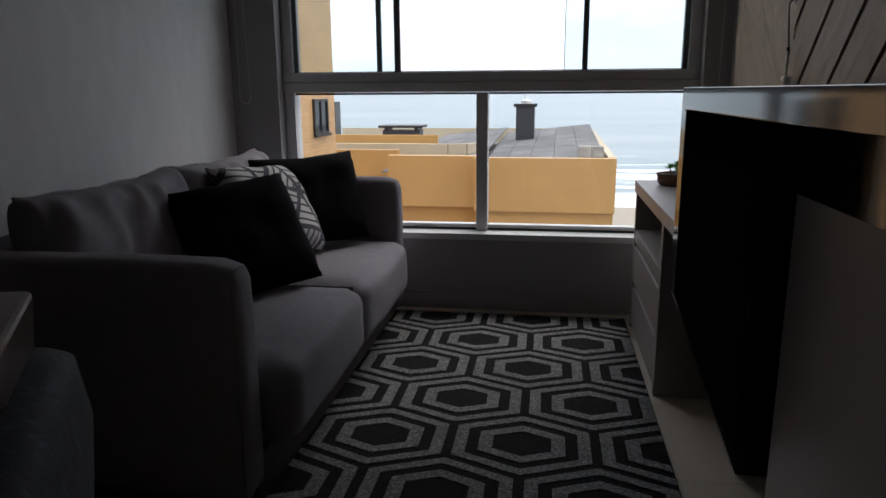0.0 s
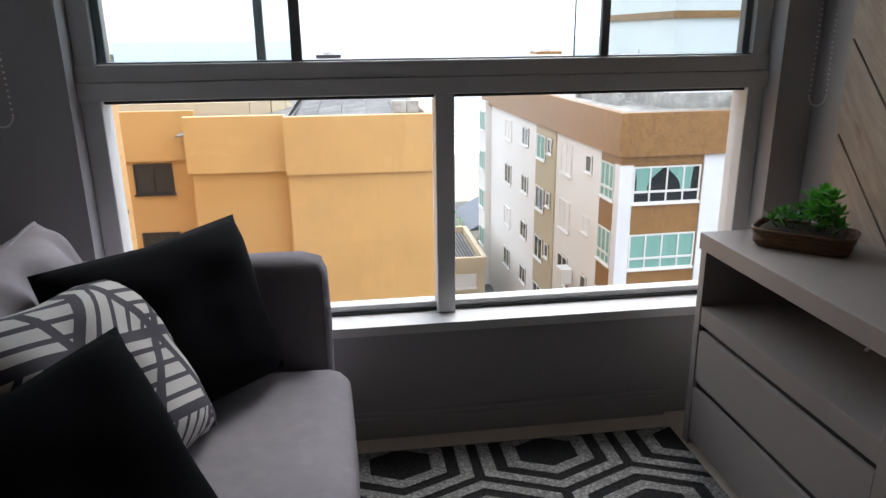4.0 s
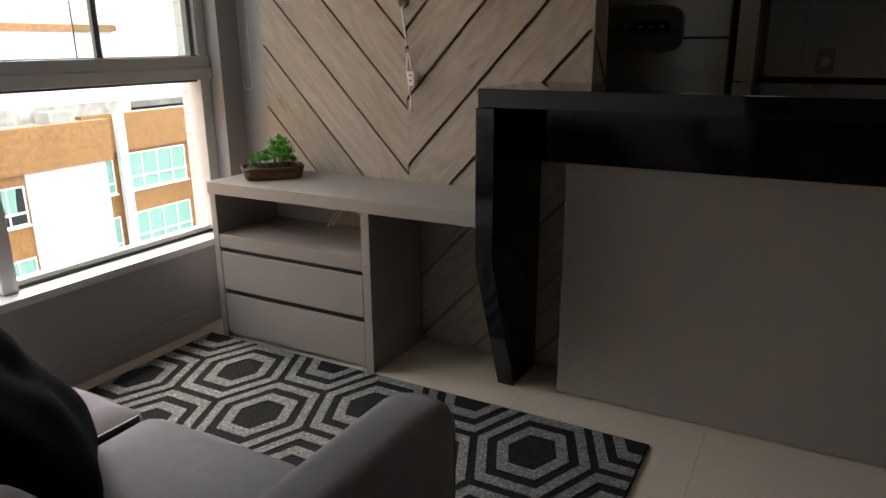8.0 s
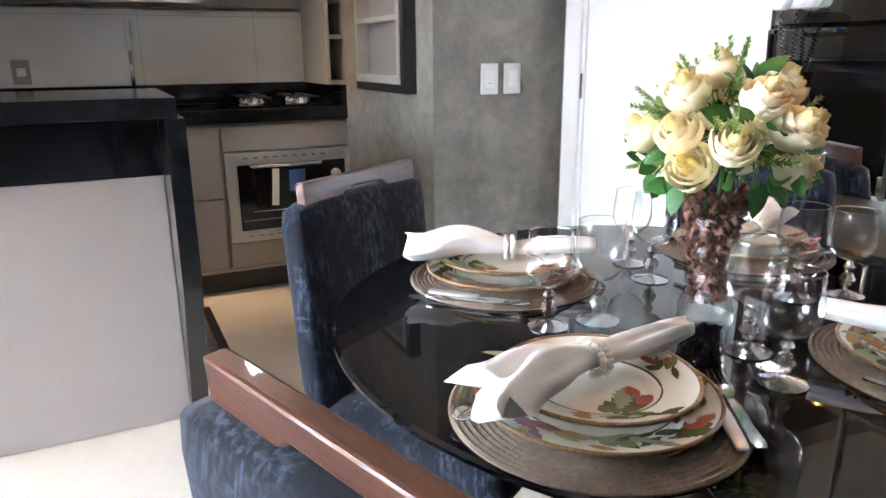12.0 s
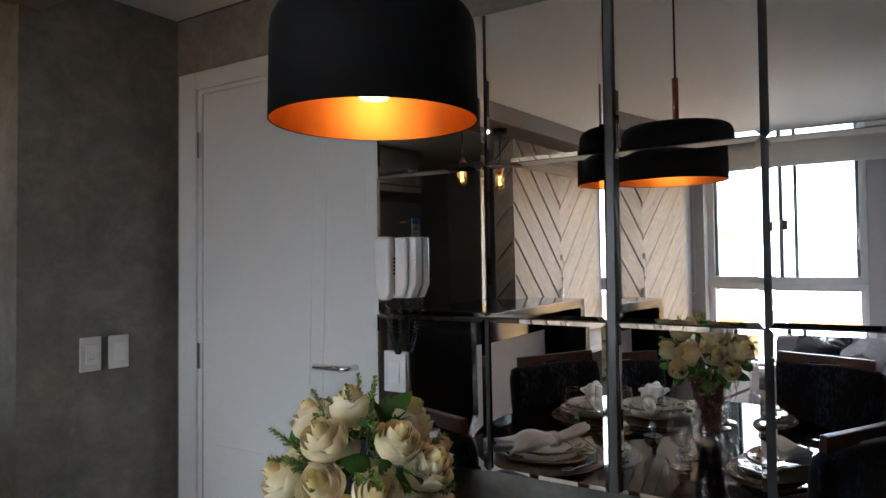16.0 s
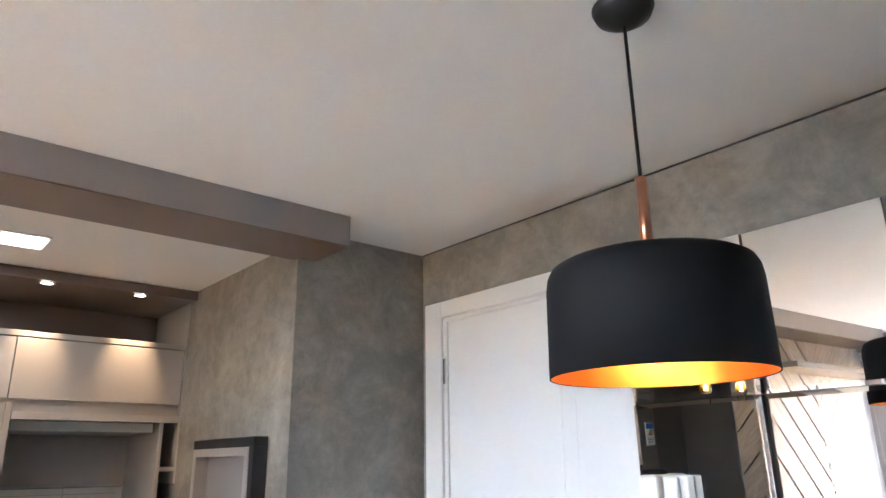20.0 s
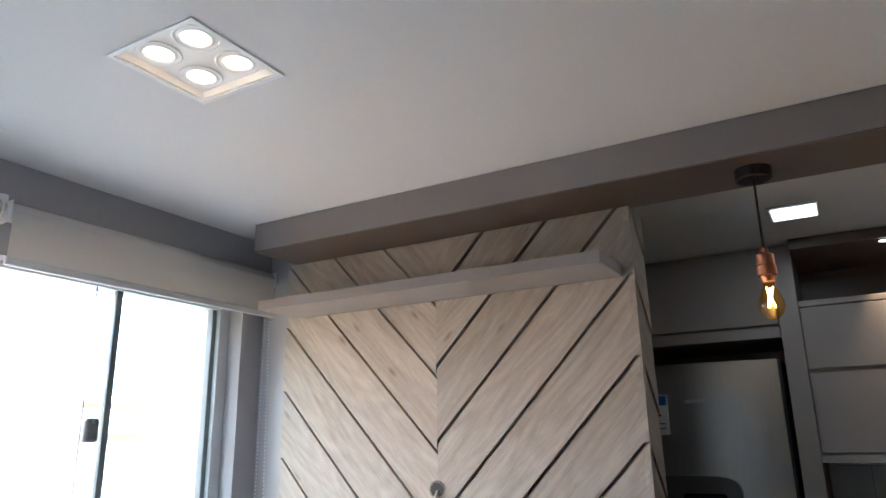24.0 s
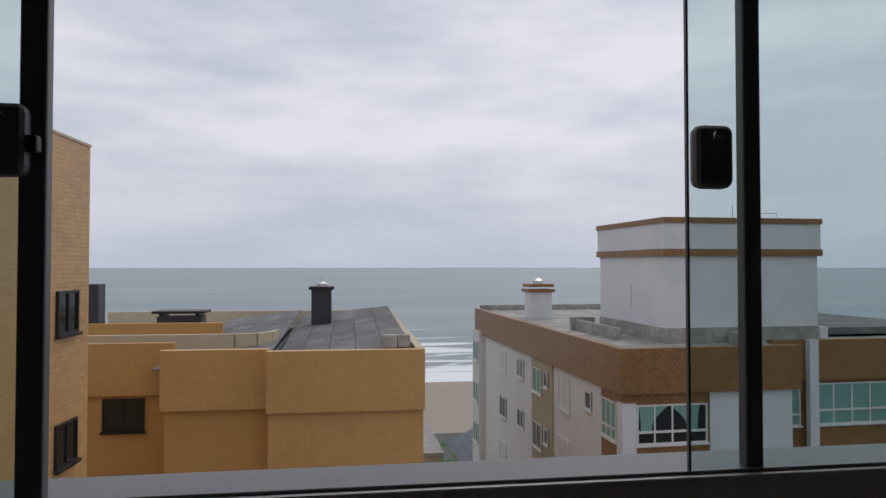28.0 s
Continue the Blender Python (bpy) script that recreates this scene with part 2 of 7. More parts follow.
def plaster(name, light, dark, scale=1.6):
    """Trowelled burnt cement: cloudy patches, thin arcs and pits."""
    m = material(name, light, 0.62, vary=0.3, scale=scale, grain=22.0, bump=0.05, tone=dark, stretch=(1, 1, 1.5))
    nt = m.node_tree
    b = nt.nodes["Principled BSDF"]
    src = b.inputs["Base Color"].links[0].from_socket
    mu = node(nt, "ShaderNodeTexNoise", Scale=5.0, Detail=10.0, Roughness=0.75, Distortion=0.35)
    co = nt.nodes["Texture Coordinate"]
    nt.links.new(co.outputs["Object"], mu.inputs["Vector"])
    rp = nt.nodes.new("ShaderNodeValToRGB")
    rp.color_ramp.elements[0].position, rp.color_ramp.elements[0].color = 0.38, (0.74, 0.74, 0.74, 1)
    rp.color_ramp.elements[1].position, rp.color_ramp.elements[1].color = 0.62, (1.17, 1.16, 1.13, 1)
    nt.links.new(mu.outputs[0], rp.inputs[0])
    mm = nt.nodes.new("ShaderNodeMixRGB")
    mm.blend_type = "MULTIPLY"
    mm.inputs[0].default_value = 1.0
    nt.links.new(src, mm.inputs[1])
    nt.links.new(rp.outputs[0], mm.inputs[2])
    nt.links.new(mm.outputs[0], b.inputs["Base Color"])
    bp = nt.nodes["Bump"]
    nt.links.new(mu.outputs[0], bp.inputs["Height"])
    return m


def thin_leaf(m, colour, share):
    """Lets light through a thin petal or leaf."""
    nt = m.node_tree
    b, out = nt.nodes["Principled BSDF"], nt.nodes["Material Output"]
    tr = node(nt, "ShaderNodeBsdfTranslucent", Color=(*colour, 1))
    mix = node(nt, "ShaderNodeMixShader", Fac=share)
    nt.links.new(b.outputs[0], mix.inputs[1])
    nt.links.new(tr.outputs[0], mix.inputs[2])
    nt.links.new(mix.outputs[0], out.inputs[0])
    return m


def velvet(name, dark, light):
    """Crushed velvet: dark pile broken by short paler streaks, mostly upright."""
    m = material(name, dark, 0.75, vary=0.2, scale=10, grain=200, bump=0.05, spec=0.15, sheen=0.12)
    nt = m.node_tree
    b, co = nt.nodes["Principled BSDF"], nt.nodes["Texture Coordinate"]
    src = b.inputs["Base Color"].links[0].from_socket
    fac = None
    for stretch, scale, lo, hi in (((1, 1, 0.22), 110, 0.47, 0.64), ((0.35, 0.35, 1), 90, 0.54, 0.70), ((1, 1, 0.5), 16, 0.40, 0.58)):
        mp = node(nt, "ShaderNodeMapping", Scale=stretch)
        n = node(nt, "ShaderNodeTexNoise", Scale=scale, Detail=4.0, Roughness=0.6)
        r = node(nt, "ShaderNodeMapRange")
        r.inputs["From Min"].default_value, r.inputs["From Max"].default_value = lo, hi
        nt.links.new(co.outputs["Object"], mp.inputs[0])
        nt.links.new(mp.outputs[0], n.inputs["Vector"])
        nt.links.new(n.outputs[0], r.inputs["Value"])
        if fac is None:
            fac = r.outputs[0]
        else:
            k = node(nt, "ShaderNodeMath")
            k.operation = "MAXIMUM" if scale == 90 else "MULTIPLY"
            nt.links.new(fac, k.inputs[0])
            nt.links.new(r.outputs[0], k.inputs[1])
            fac = k.outputs[0]
    mm = nt.nodes.new("ShaderNodeMixRGB")
    nt.links.new(fac, mm.inputs[0])
    nt.links.new(src, mm.inputs[1])
    mm.inputs[2].default_value = (*light, 1)
    nt.links.new(mm.outputs[0], b.inputs["Base Color"])
    return m


M_WALLPAPER = material("wallpaper_grey", (0.66, 0.655, 0.65), 0.75, vary=0.12, scale=14, grain=160, bump=0.06, stretch=(1, 1, 0.35))
M_WALL = material("wall_paint_grey", (0.375, 0.362, 0.37), 0.7, vary=0.06, scale=2, grain=120, bump=0.02)
M_CEIL = material("ceiling_paint", (0.72, 0.69, 0.66), 0.85, vary=0.04, scale=1.5, grain=90, bump=0.015)
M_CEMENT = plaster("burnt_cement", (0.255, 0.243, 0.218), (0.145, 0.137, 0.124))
M_WHITE = material("white_lacquer", (0.80, 0.80, 0.79), 0.35, vary=0.03, scale=3, grain=80, bump=0.0)
M_ALU = material("white_aluminium", (0.66, 0.66, 0.66), 0.38, vary=0.06, scale=4, grain=90, bump=0.0)
M_TILE = material("porcelain_tile", (0.65, 0.57, 0.475), 0.09, vary=0.05, scale=2.5, grain=30, bump=0.0, rand=0.02, rough_vary=0.03)
M_GROUT = plain("grout", (0.50, 0.45, 0.39), 0.9)
M_TAUPE = material("taupe_laminate", (0.335, 0.30, 0.278), 0.42, vary=0.05, scale=3, grain=140, bump=0.008)
M_SPLASH = material("greige_backsplash", (0.78, 0.745, 0.71), 0.22, vary=0.04, scale=2, grain=90, bump=0.004)
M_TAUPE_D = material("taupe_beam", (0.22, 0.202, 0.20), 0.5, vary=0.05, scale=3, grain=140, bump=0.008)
M_GRANITE = material("black_granite", (0.007, 0.0075, 0.009), 0.08, vary=0.3, scale=160, grain=400, bump=0.0, tone=(0.012, 0.013, 0.015), rough_vary=0.04)
M_PLANK = wood("oak_plank", (0.43, 0.37, 0.312), (0.31, 0.255, 0.205), along=(14, 1.1, 14), rough=0.6, scale=2.4, rand=0.10)
M_PLANK2 = wood("oak_plank_end", (0.43, 0.37, 0.312), (0.31, 0.255, 0.205), along=(1.1, 14, 14), rough=0.6, scale=2.4, rand=0.10)
M_BROWN = material("brown_laminate", (0.135, 0.098, 0.082), 0.35, vary=0.08, scale=3, grain=140, bump=0.006)
M_DOOR = material("door_lacquer", (0.66, 0.665, 0.655), 0.35, vary=0.03, scale=3, grain=80, bump=0.004)
M_BACKING = plain("dark_board", (0.29, 0.22, 0.165), 0.8)
M_DARKWOOD = wood("reddish_hardwood", (0.115, 0.040, 0.021), (0.05, 0.016, 0.009), along=(2, 14, 14), rough=0.28, rand=0.1, coat=0.35, knots=False)
M_SOFA = material("grey_sofa_cloth", (0.27, 0.25, 0.275), 0.85, vary=0.16, scale=26, grain=600, bump=0.12, spec=0.15)
M_BLACKVELVET = material("black_velvet", (0.0045, 0.0045, 0.006), 0.9, vary=0.3, scale=9, grain=300, bump=0.04, spec=0.06)
M_BLUEVELVET = velvet("navy_crushed_velvet", (0.005, 0.006, 0.012), (0.048, 0.060, 0.092))
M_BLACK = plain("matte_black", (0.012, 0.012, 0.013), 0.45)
M_BLACKGLASS = plain("black_glass", (0.005, 0.005, 0.006), 0.02, spec=0.4, rough_vary=0.005)
M_SHADE = material("matte_black_shade", (0.011, 0.011, 0.012), 0.75, vary=0.1, scale=6, grain=120, bump=0.005, spec=0.2)
M_COPPER = plain("copper", (0.62, 0.27, 0.16), 0.3, 1.0)
M_GOLDIN = material("gold_lining", (0.75, 0.30, 0.055), 0.38, 1.0, vary=0.1, bump=0.01)
M_CHROME = plain("chrome", (0.75, 0.75, 0.76), 0.08, 1.0)
M_STEEL = material("brushed_steel", (0.60, 0.60, 0.585), 0.38, 1.0, vary=0.08, scale=5, grain=120, bump=0.01, stretch=(20, 20, 0.6))
M_MIRROR = plain("mirror", (0.93, 0.94, 0.935), 0.0, 1.0, vary=0.0, rough_vary=0.0)
M_PANE = pane_glass("window_pane", (0.965, 0.978, 0.975))
M_PANE_T = pane_glass("window_pane_tinted", (0.83, 0.89, 0.885))
M_THIN = pane_glass("thin_crystal", (0.98, 0.985, 0.985), 0.07, 0.75, 2.4)
M_CUT = pane_glass("cut_crystal", (0.93, 0.94, 0.94), 0.38)
M_RAILW = plain("dark_stained_wood", (0.028, 0.018, 0.014), 0.4)
M_BLIND = material("blind_fabric", (0.66, 0.64, 0.61), 0.8, vary=0.05, scale=3, grain=300, bump=0.02)
thin_leaf(M_BLIND, (0.70, 0.68, 0.65), 0.4)
M_RUGD = material("rug_charcoal", (0.034, 0.034, 0.036), 0.95, vary=0.6, scale=120, grain=330, bump=0.3, tone=(0.012, 0.012, 0.012), spec=0.05)
M_RUGL = material("rug_silver", (0.40, 0.395, 0.385), 0.95, vary=0.6, scale=120, grain=330, bump=0.3, tone=(0.06, 0.06, 0.06), spec=0.05)
M_PORCELAIN = plain("cream_porcelain", (0.80, 0.77, 0.69), 0.12)
M_NAPKIN = material("white_napkin", (0.80, 0.78, 0.77), 0.85, vary=0.05, scale=8, grain=300, bump=0.03)
M_PLASTIC = plain("white_plastic", (0.74, 0.73, 0.72), 0.3)
M_GLOWW = glow("led_panel", (1.0, 0.97, 0.92), 0.12)
M_GLOWS = glow("led_spot", (1.0, 0.86, 0.66), 0.16)
M_GLOWB = glow("filament", (1.0, 0.6, 0.2), 0.9)
M_GLOWP = glow("pendant_bulb", (1.0, 0.80, 0.50), 0.35)
M_DARKALU = material("dark_aluminium", (0.16, 0.16, 0.165), 0.4, vary=0.1, bump=0.0)

# ---- builders ----
def part(name, bm, mat, parent=None, label="", smooth=False, m=None):
    me = bpy.data.meshes.new(name)
    bm.to_mesh(me)
    bm.free()
    if mat:
        for one in (mat if isinstance(mat, (list, tuple)) else [mat]):
            me.materials.append(one)
    if smooth:
        me.polygons.foreach_set("use_smooth", [True] * len(me.polygons))
    ob = new(name, me)
    if parent:
        ob.parent = parent
    if m is not None:
        ob.matrix_basis = m
    if label:
        tagged(ob, label)
    return ob


def same(ob, name, parent, m=None):
    """Another object on the same mesh."""
    o = new(name, ob.data)
    o.parent = parent
    if m is not None:
        o.matrix_basis = m
    return o


def thing(name, label, category, at=(0, 0, 0), rz=0, group="", kind=""):
    ob = new(name)
    ob.empty_display_size = 0.1
    ob.matrix_basis = pose(*at, 0, 0, rz)
    return tagged(ob, label, category, group, kind)


def box(x0, x1, y0, y1, z0, z1, bevel=0.0, seg=2, bm=None):
    own = bm is None
    b = bmesh.new()
    r = bmesh.ops.create_cube(b, size=1.0)
    bmesh.ops.scale(b, vec=(abs(x1 - x0), abs(y1 - y0), abs(z1 - z0)), verts=b.verts)
    bmesh.ops.translate(b, vec=((x0 + x1) / 2, (y0 + y1) / 2, (z0 + z1) / 2), verts=b.verts)
    if bevel:
        bmesh.ops.bevel(b, geom=b.edges[:], offset=bevel, segments=seg, profile=0.5, affect="EDGES")
    if own:
        return b
    me = bpy.data.meshes.new("tmp")
    b.to_mesh(me)
    b.free()
    bm.from_mesh(me)
    bpy.data.meshes.remove(me)
    return bm


def boxes(*rows, bevel=0.0):
    bm = bmesh.new()
    for r in rows:
        box(*r, bevel=bevel, bm=bm)
    return bm


def setting(name, bm, mat, label, m=None, smooth=False):
    ob = part(name, bm, mat, m=m, smooth=smooth)
    return tagged(ob, label, name.split("_")[0], kind="structure")


def lathe(profile, seg=32, close=False):
    """Turns (r, z) pairs about z."""
    bm = bmesh.new()
    rings = []
    for r, z in profile:
        if r < 1e-6:
            rings.append([bm.verts.new((0, 0, z))])
        else:
            rings.append([bm.verts.new((r * math.cos(2 * math.pi * i / seg), r * math.sin(2 * math.pi * i / seg), z)) for i in range(seg)])
    for a, b in zip(rings, rings[1:]):
        for i in range(seg):
            j = (i + 1) % seg
            q = [a[i % len(a)], a[j % len(a)], b[j % len(b)], b[i % len(b)]]
            u = []
            for v in q:
                if v not in u:
                    u.append(v)
            if len(u) > 2:
                bm.faces.new(u)
    bmesh.ops.recalc_face_normals(bm, faces=bm.faces)
    return bm


def tube(points, r, seg=8, taper=1.0):
    """A round bar along a line of points."""
    bm = bmesh.new()
    pts = [Vector(p) for p in points]
    rings = []
    for i, p in enumerate(pts):
        d = (pts[min(i + 1, len(pts) - 1)] - pts[max(i - 1, 0)]).normalized()
        s = d.orthogonal().normalized() if i == 0 else (s - d * s.dot(d)).normalized()
        t = d.cross(s)
        rr = r * (1 + (taper - 1) * i / max(1, len(pts) - 1))
        rings.append([bm.verts.new(p + (s * math.cos(2 * math.pi * k / seg) + t * math.sin(2 * math.pi * k / seg)) * rr) for k in range(seg)])
    for a, b in zip(rings, rings[1:]):
        for k in range(seg):
            bm.faces.new((a[k], a[(k + 1) % seg], b[(k + 1) % seg], b[k]))
    bm.faces.new(rings[0][::-1])
    bm.faces.new(rings[-1])
    return bm


def prism(outline, z0, z1, bevel=0.0):
    """A flat outline (x, y), raised from z0 to z1."""
    bm = bmesh.new()
    lo = [bm.verts.new((x, y, z0)) for x, y in outline]
    hi = [bm.verts.new((x, y, z1)) for x, y in outline]
    n = len(lo)
    bm.faces.new(lo[::-1])
    bm.faces.new(hi)
    for i in range(n):
        bm.faces.new((lo[i], lo[(i + 1) % n], hi[(i + 1) % n], hi[i]))
    bmesh.ops.recalc_face_normals(bm, faces=bm.faces)
    if bevel:
        bmesh.ops.bevel(bm, geom=bm.edges[:], offset=bevel, segments=2, profile=0.5, affect="EDGES")
    return bm


def soft_box(x, y, z, r=0.05, puff=0.03, cuts=10, wrinkle=0.0, seed=0):
    """An upholstered block centred on the origin: rounded, swollen in the middle, a little uneven."""
    bm = bmesh.new()
    bmesh.ops.create_cube(bm, size=2.0)
    bmesh.ops.subdivide_edges(bm, edges=bm.edges[:], cuts=cuts, use_grid_fill=True)
    h = Vector((x / 2, y / 2, z / 2))
    for v in bm.verts:
        c = v.co.copy()
        p = Vector((c.x * h.x, c.y * h.y, c.z * h.z))
        inner = Vector([max(-h[i] + r, min(h[i] - r, p[i])) for i in range(3)])
        d = p - inner
        if d.length > 1e-9:
            p = inner + d.normalized() * min(r, max(abs(d.x), abs(d.y), abs(d.z)))
        s = [(1 - c[i] * c[i]) for i in range(3)]
        n = max(range(3), key=lambda i: abs(c[i]))
        o = [i for i in range(3) if i != n]
        p[n] += math.copysign(puff * (s[o[0]] * s[o[1]]) ** 0.6, c[n])
        if wrinkle:
            q = Vector((p.x * 5, p.y * 5, p.z * 5 + seed))
            p += Vector((noise.noise(q), noise.noise(q + Vector((9, 0, 0))), noise.noise(q + Vector((0, 9, 0))))) * wrinkle
            q2 = Vector((p.x * 3 + seed, p.y * 14, p.z * 14))
            p += Vector((noise.noise(q2), 0, noise.noise(q2 + Vector((3, 3, 3))))) * wrinkle * 0.6
        v.co = p
    bmesh.ops.recalc_face_normals(bm, faces=bm.faces)
    return bm


def moved(bm, m):
    bmesh.ops.transform(bm, matrix=m, verts=bm.verts)
    return bm

# ---- the room ----
CEIL, KCEIL = 2.414, 2.36
WX0, WX1, WZ0, WZ1 = 0.942, 2.98, 0.393, 2.125     # window opening
setting("floor", boxes((-2.5, 4.75, -4.6, 0.0, -0.12, -0.004)), M_GROUT, "beige floor slab with pale grout lines")
setting("ceiling", boxes((-2.5, 3.1, -4.6, -1.170, CEIL, CEIL + 0.1), (-2.5, 3.1, -0.902, 0.0, CEIL, CEIL + 0.1), (-2.5, 1.714, -1.170, -0.902, CEIL, CEIL + 0.1), (1.982, 3.1, -1.170, -0.902, CEIL, CEIL + 0.1)), M_CEIL, "plain matte off-white living room ceiling")
setting("ceiling_kitchen", boxes((3.1, 4.75, -3.95, 0.0, KCEIL, KCEIL + 0.15)), M_CEIL, "plain white lowered kitchen ceiling")
setting("wall_west", boxes((0.55, 0.70, -2.06, 0.0, 0, CEIL)), M_WALLPAPER, "grey textured wallpaper behind the sofa")
# hall walls out of view, added in dark cement so less light bounces back
setting("wall_hall", boxes((-2.65, -2.5, -4.6, 0.0, 0, CEIL), (-2.5, 0.55, -1.9, -1.75, 0, CEIL)), M_CEMENT, "unseen hall wall, dark cement added to hold down bounced light")
setting("wall_south", boxes((-2.65, 2.0, -4.75, -4.5, 0, CEIL), (2.985, 3.3, -4.75, -4.5, 0, CEIL), (2.0, 2.985, -4.75, -4.5, 2.15, CEIL)),
        M_CEMENT, "trowelled burnt-cement wall round the white door")
setting("wall_cement", boxes((3.068, 4.85, -4.5, -3.888, 0, CEIL)), M_CEMENT, "trowelled grey burnt-cement column wall with switches")
setting("wall_kitchen", boxes((4.72, 4.85, -3.92, 0.0, 0, CEIL)), M_WALL, "painted kitchen wall behind the cabinets")
setting("wall_east", boxes((3.10, 3.25, -1.68, 0.0, 0, CEIL)), M_WALL, "wall behind the chevron planks")
setting("wall_north", boxes((0.55, WX0, -0.05, 0.16, 0, CEIL + 0.1), (WX1, 4.85, -0.05, 0.16, 0, CEIL + 0.1), (WX0, WX1, -0.05, 0.16, 0, WZ0 - 0.03),
                            (WX0, WX1, -0.05, 0.16, WZ1, CEIL + 0.1), (0.701, 3.099, -0.09, -0.051, 2.285, CEIL - 0.002)), M_WALL, "grey painted wall round the wide sea-facing window")
setting("wall_outer", boxes((-2.65, 0.55, 0.0, 0.3, -18, 3.2), (0.55, 4.85, 0.0, 0.14, -18, -0.12), (4.85, 9, 0.0, 0.3, -18, 3.2)), M_WHITE,
        "white outer wall of the flat's own building")
setting("trim_base_north", boxes((0.72, 2.7, -0.068, -0.052, 0.0, 0.075), (0.72, 2.7, -0.063, -0.052, 0.0755, 0.092), bevel=0.003), M_WALL, "grey-painted moulded baseboard under the window")
setting("trim_base_west", boxes((0.702, 0.716, -2.05, -0.02, 0.0, 0.09), bevel=0.003), M_WALL, "grey-painted baseboard behind the sofa")
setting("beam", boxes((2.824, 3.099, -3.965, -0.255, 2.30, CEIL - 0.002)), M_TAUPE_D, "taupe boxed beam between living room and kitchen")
setting("trim_beam_lining", boxes((2.826, 3.098, -3.963, -0.257, 2.2955, 2.2995)), M_BROWN, "brown laminate lining under the boxed beam")
setting("trim_shadow_gap", boxes((-2.5, 3.06, -4.498, -4.492, CEIL - 0.005, CEIL - 0.001)), M_BLACK, "dark shadow gap between ceiling and cement wall")

# window: white aluminium frame, fixed panes below, sliding panes above
win = setting("window_1", boxes((WX0 - 0.02, WX1 + 0.02, -0.062, 0.13, WZ0 - 0.03, WZ0)), M_ALU, "wide white aluminium window, sliding panes over fixed panes, part open")
def wpart(name, rows, mat=M_ALU, bevel=0.003, label=""):
    return part(name, boxes(*[(a, b, c + 0.03, d + 0.03, e, f) for a, b, c, d, e, f in rows], bevel=bevel), mat, win, label)
wpart("window_frame", [(WX0, WX0 + 0.055, -0.005, 0.085, WZ0, WZ1), (WX1 - 0.055, WX1, -0.005, 0.085, WZ0, WZ1), (WX0 + 0.055, WX1 - 0.055, -0.005, 0.085, WZ1 - 0.02, WZ1)])
wpart("transom", [(WX0, WX1, -0.022, 0.088, 1.088, 1.138), (WX0, WX1, -0.014, 0.088, 1.1385, 1.186)])
wpart("slide_track", [(WX0 + 0.056, WX1 - 0.056, -0.006, 0.086, 1.1865, 1.191)], M_DARKALU, 0.001, "dark sliding track")
wpart("mullion", [(1.933, 1.99, -0.012, 0.07, WZ0 + 0.001, 1.087)])
wpart("bottom_rail", [(WX0 + 0.056, 1.932, 0.02, 0.07, WZ0, WZ0 + 0.03), (1.991, WX1 - 0.056, 0.02, 0.07, WZ0, WZ0 + 0.03)])
wpart("gasket", [(WX0 + 0.056, 1.932, 0.012, 0.019, WZ0 + 0.002, WZ0 + 0.012), (1.991, WX1 - 0.056, 0.012, 0.019, WZ0 + 0.002, WZ0 + 0.012),
                 (WX0 + 0.056, 1.932, 0.012, 0.019, 1.077, 1.087), (1.991, WX1 - 0.056, 0.012, 0.019, 1.077, 1.087)], M_BLACK, 0.001, "black rubber gasket")
for a, b in ((WX0 + 0.05, 1.938), (1.986, WX1 - 0.05)):
    p = wpart("pane", [(a, b, 0.040, 0.046, WZ0 + 0.01, 1.093)], M_PANE, 0)
    p.visible_shadow = False
for a, b, y in ((WX0 + 0.05, 1.53, 0.0), (2.355, WX1 - 0.05, -0.005)):
    p = wpart("pane", [(a, b, y, y + 0.006, 1.19, WZ1 - 0.015)], M_PANE_T, 0)
    p.visible_shadow = False
wpart("sliding_stile", [(1.524, 1.555, -0.008, 0.012, 1.187, WZ1 - 0.02)], M_DARKALU)
wpart("sliding_stile", [(1.424, 1.450, 0.035, 0.055, 1.187, WZ1 - 0.02)], M_DARKALU)
wpart("sliding_stile", [(2.438, 2.464, 0.0, 0.02, 1.187, WZ1 - 0.02)], M_DARKALU)
wpart("sliding_stile", [(WX0 + 0.056, WX0 + 0.08, 0.012, 0.045, 1.187, WZ1 - 0.02)], M_DARKALU)
wpart("sliding_stile", [(WX1 - 0.08, WX1 - 0.056, 0.012, 0.045, 1.187, WZ1 - 0.02)], M_DARKALU)
wpart("sliding_edge", [(2.352, 2.3555, -0.006, 0.001, 1.19, WZ1 - 0.02)], M_DARKALU, 0.001)
for lx, side in ((1.515, -1), (2.378, -0.2)):
    lock = part("lock", box(lx - 0.027, lx + 0.027, -0.006, 0.022, 1.564, 1.648, 0.012, 3), M_DARKALU, win, "dark grey sliding window lock")
    part("lock_latch", box(lx - 0.03 * side - 0.008, lx - 0.03 * side + 0.008, 0.0, 0.016, 1.592, 1.612, 0.003), M_BLACK, lock)
    part("screw", moved(lathe([(0, 0.003), (0.005, 0.002), (0.006, 0)], 10), pose(lx, -0.006, 1.632, 90)), M_CHROME, lock)

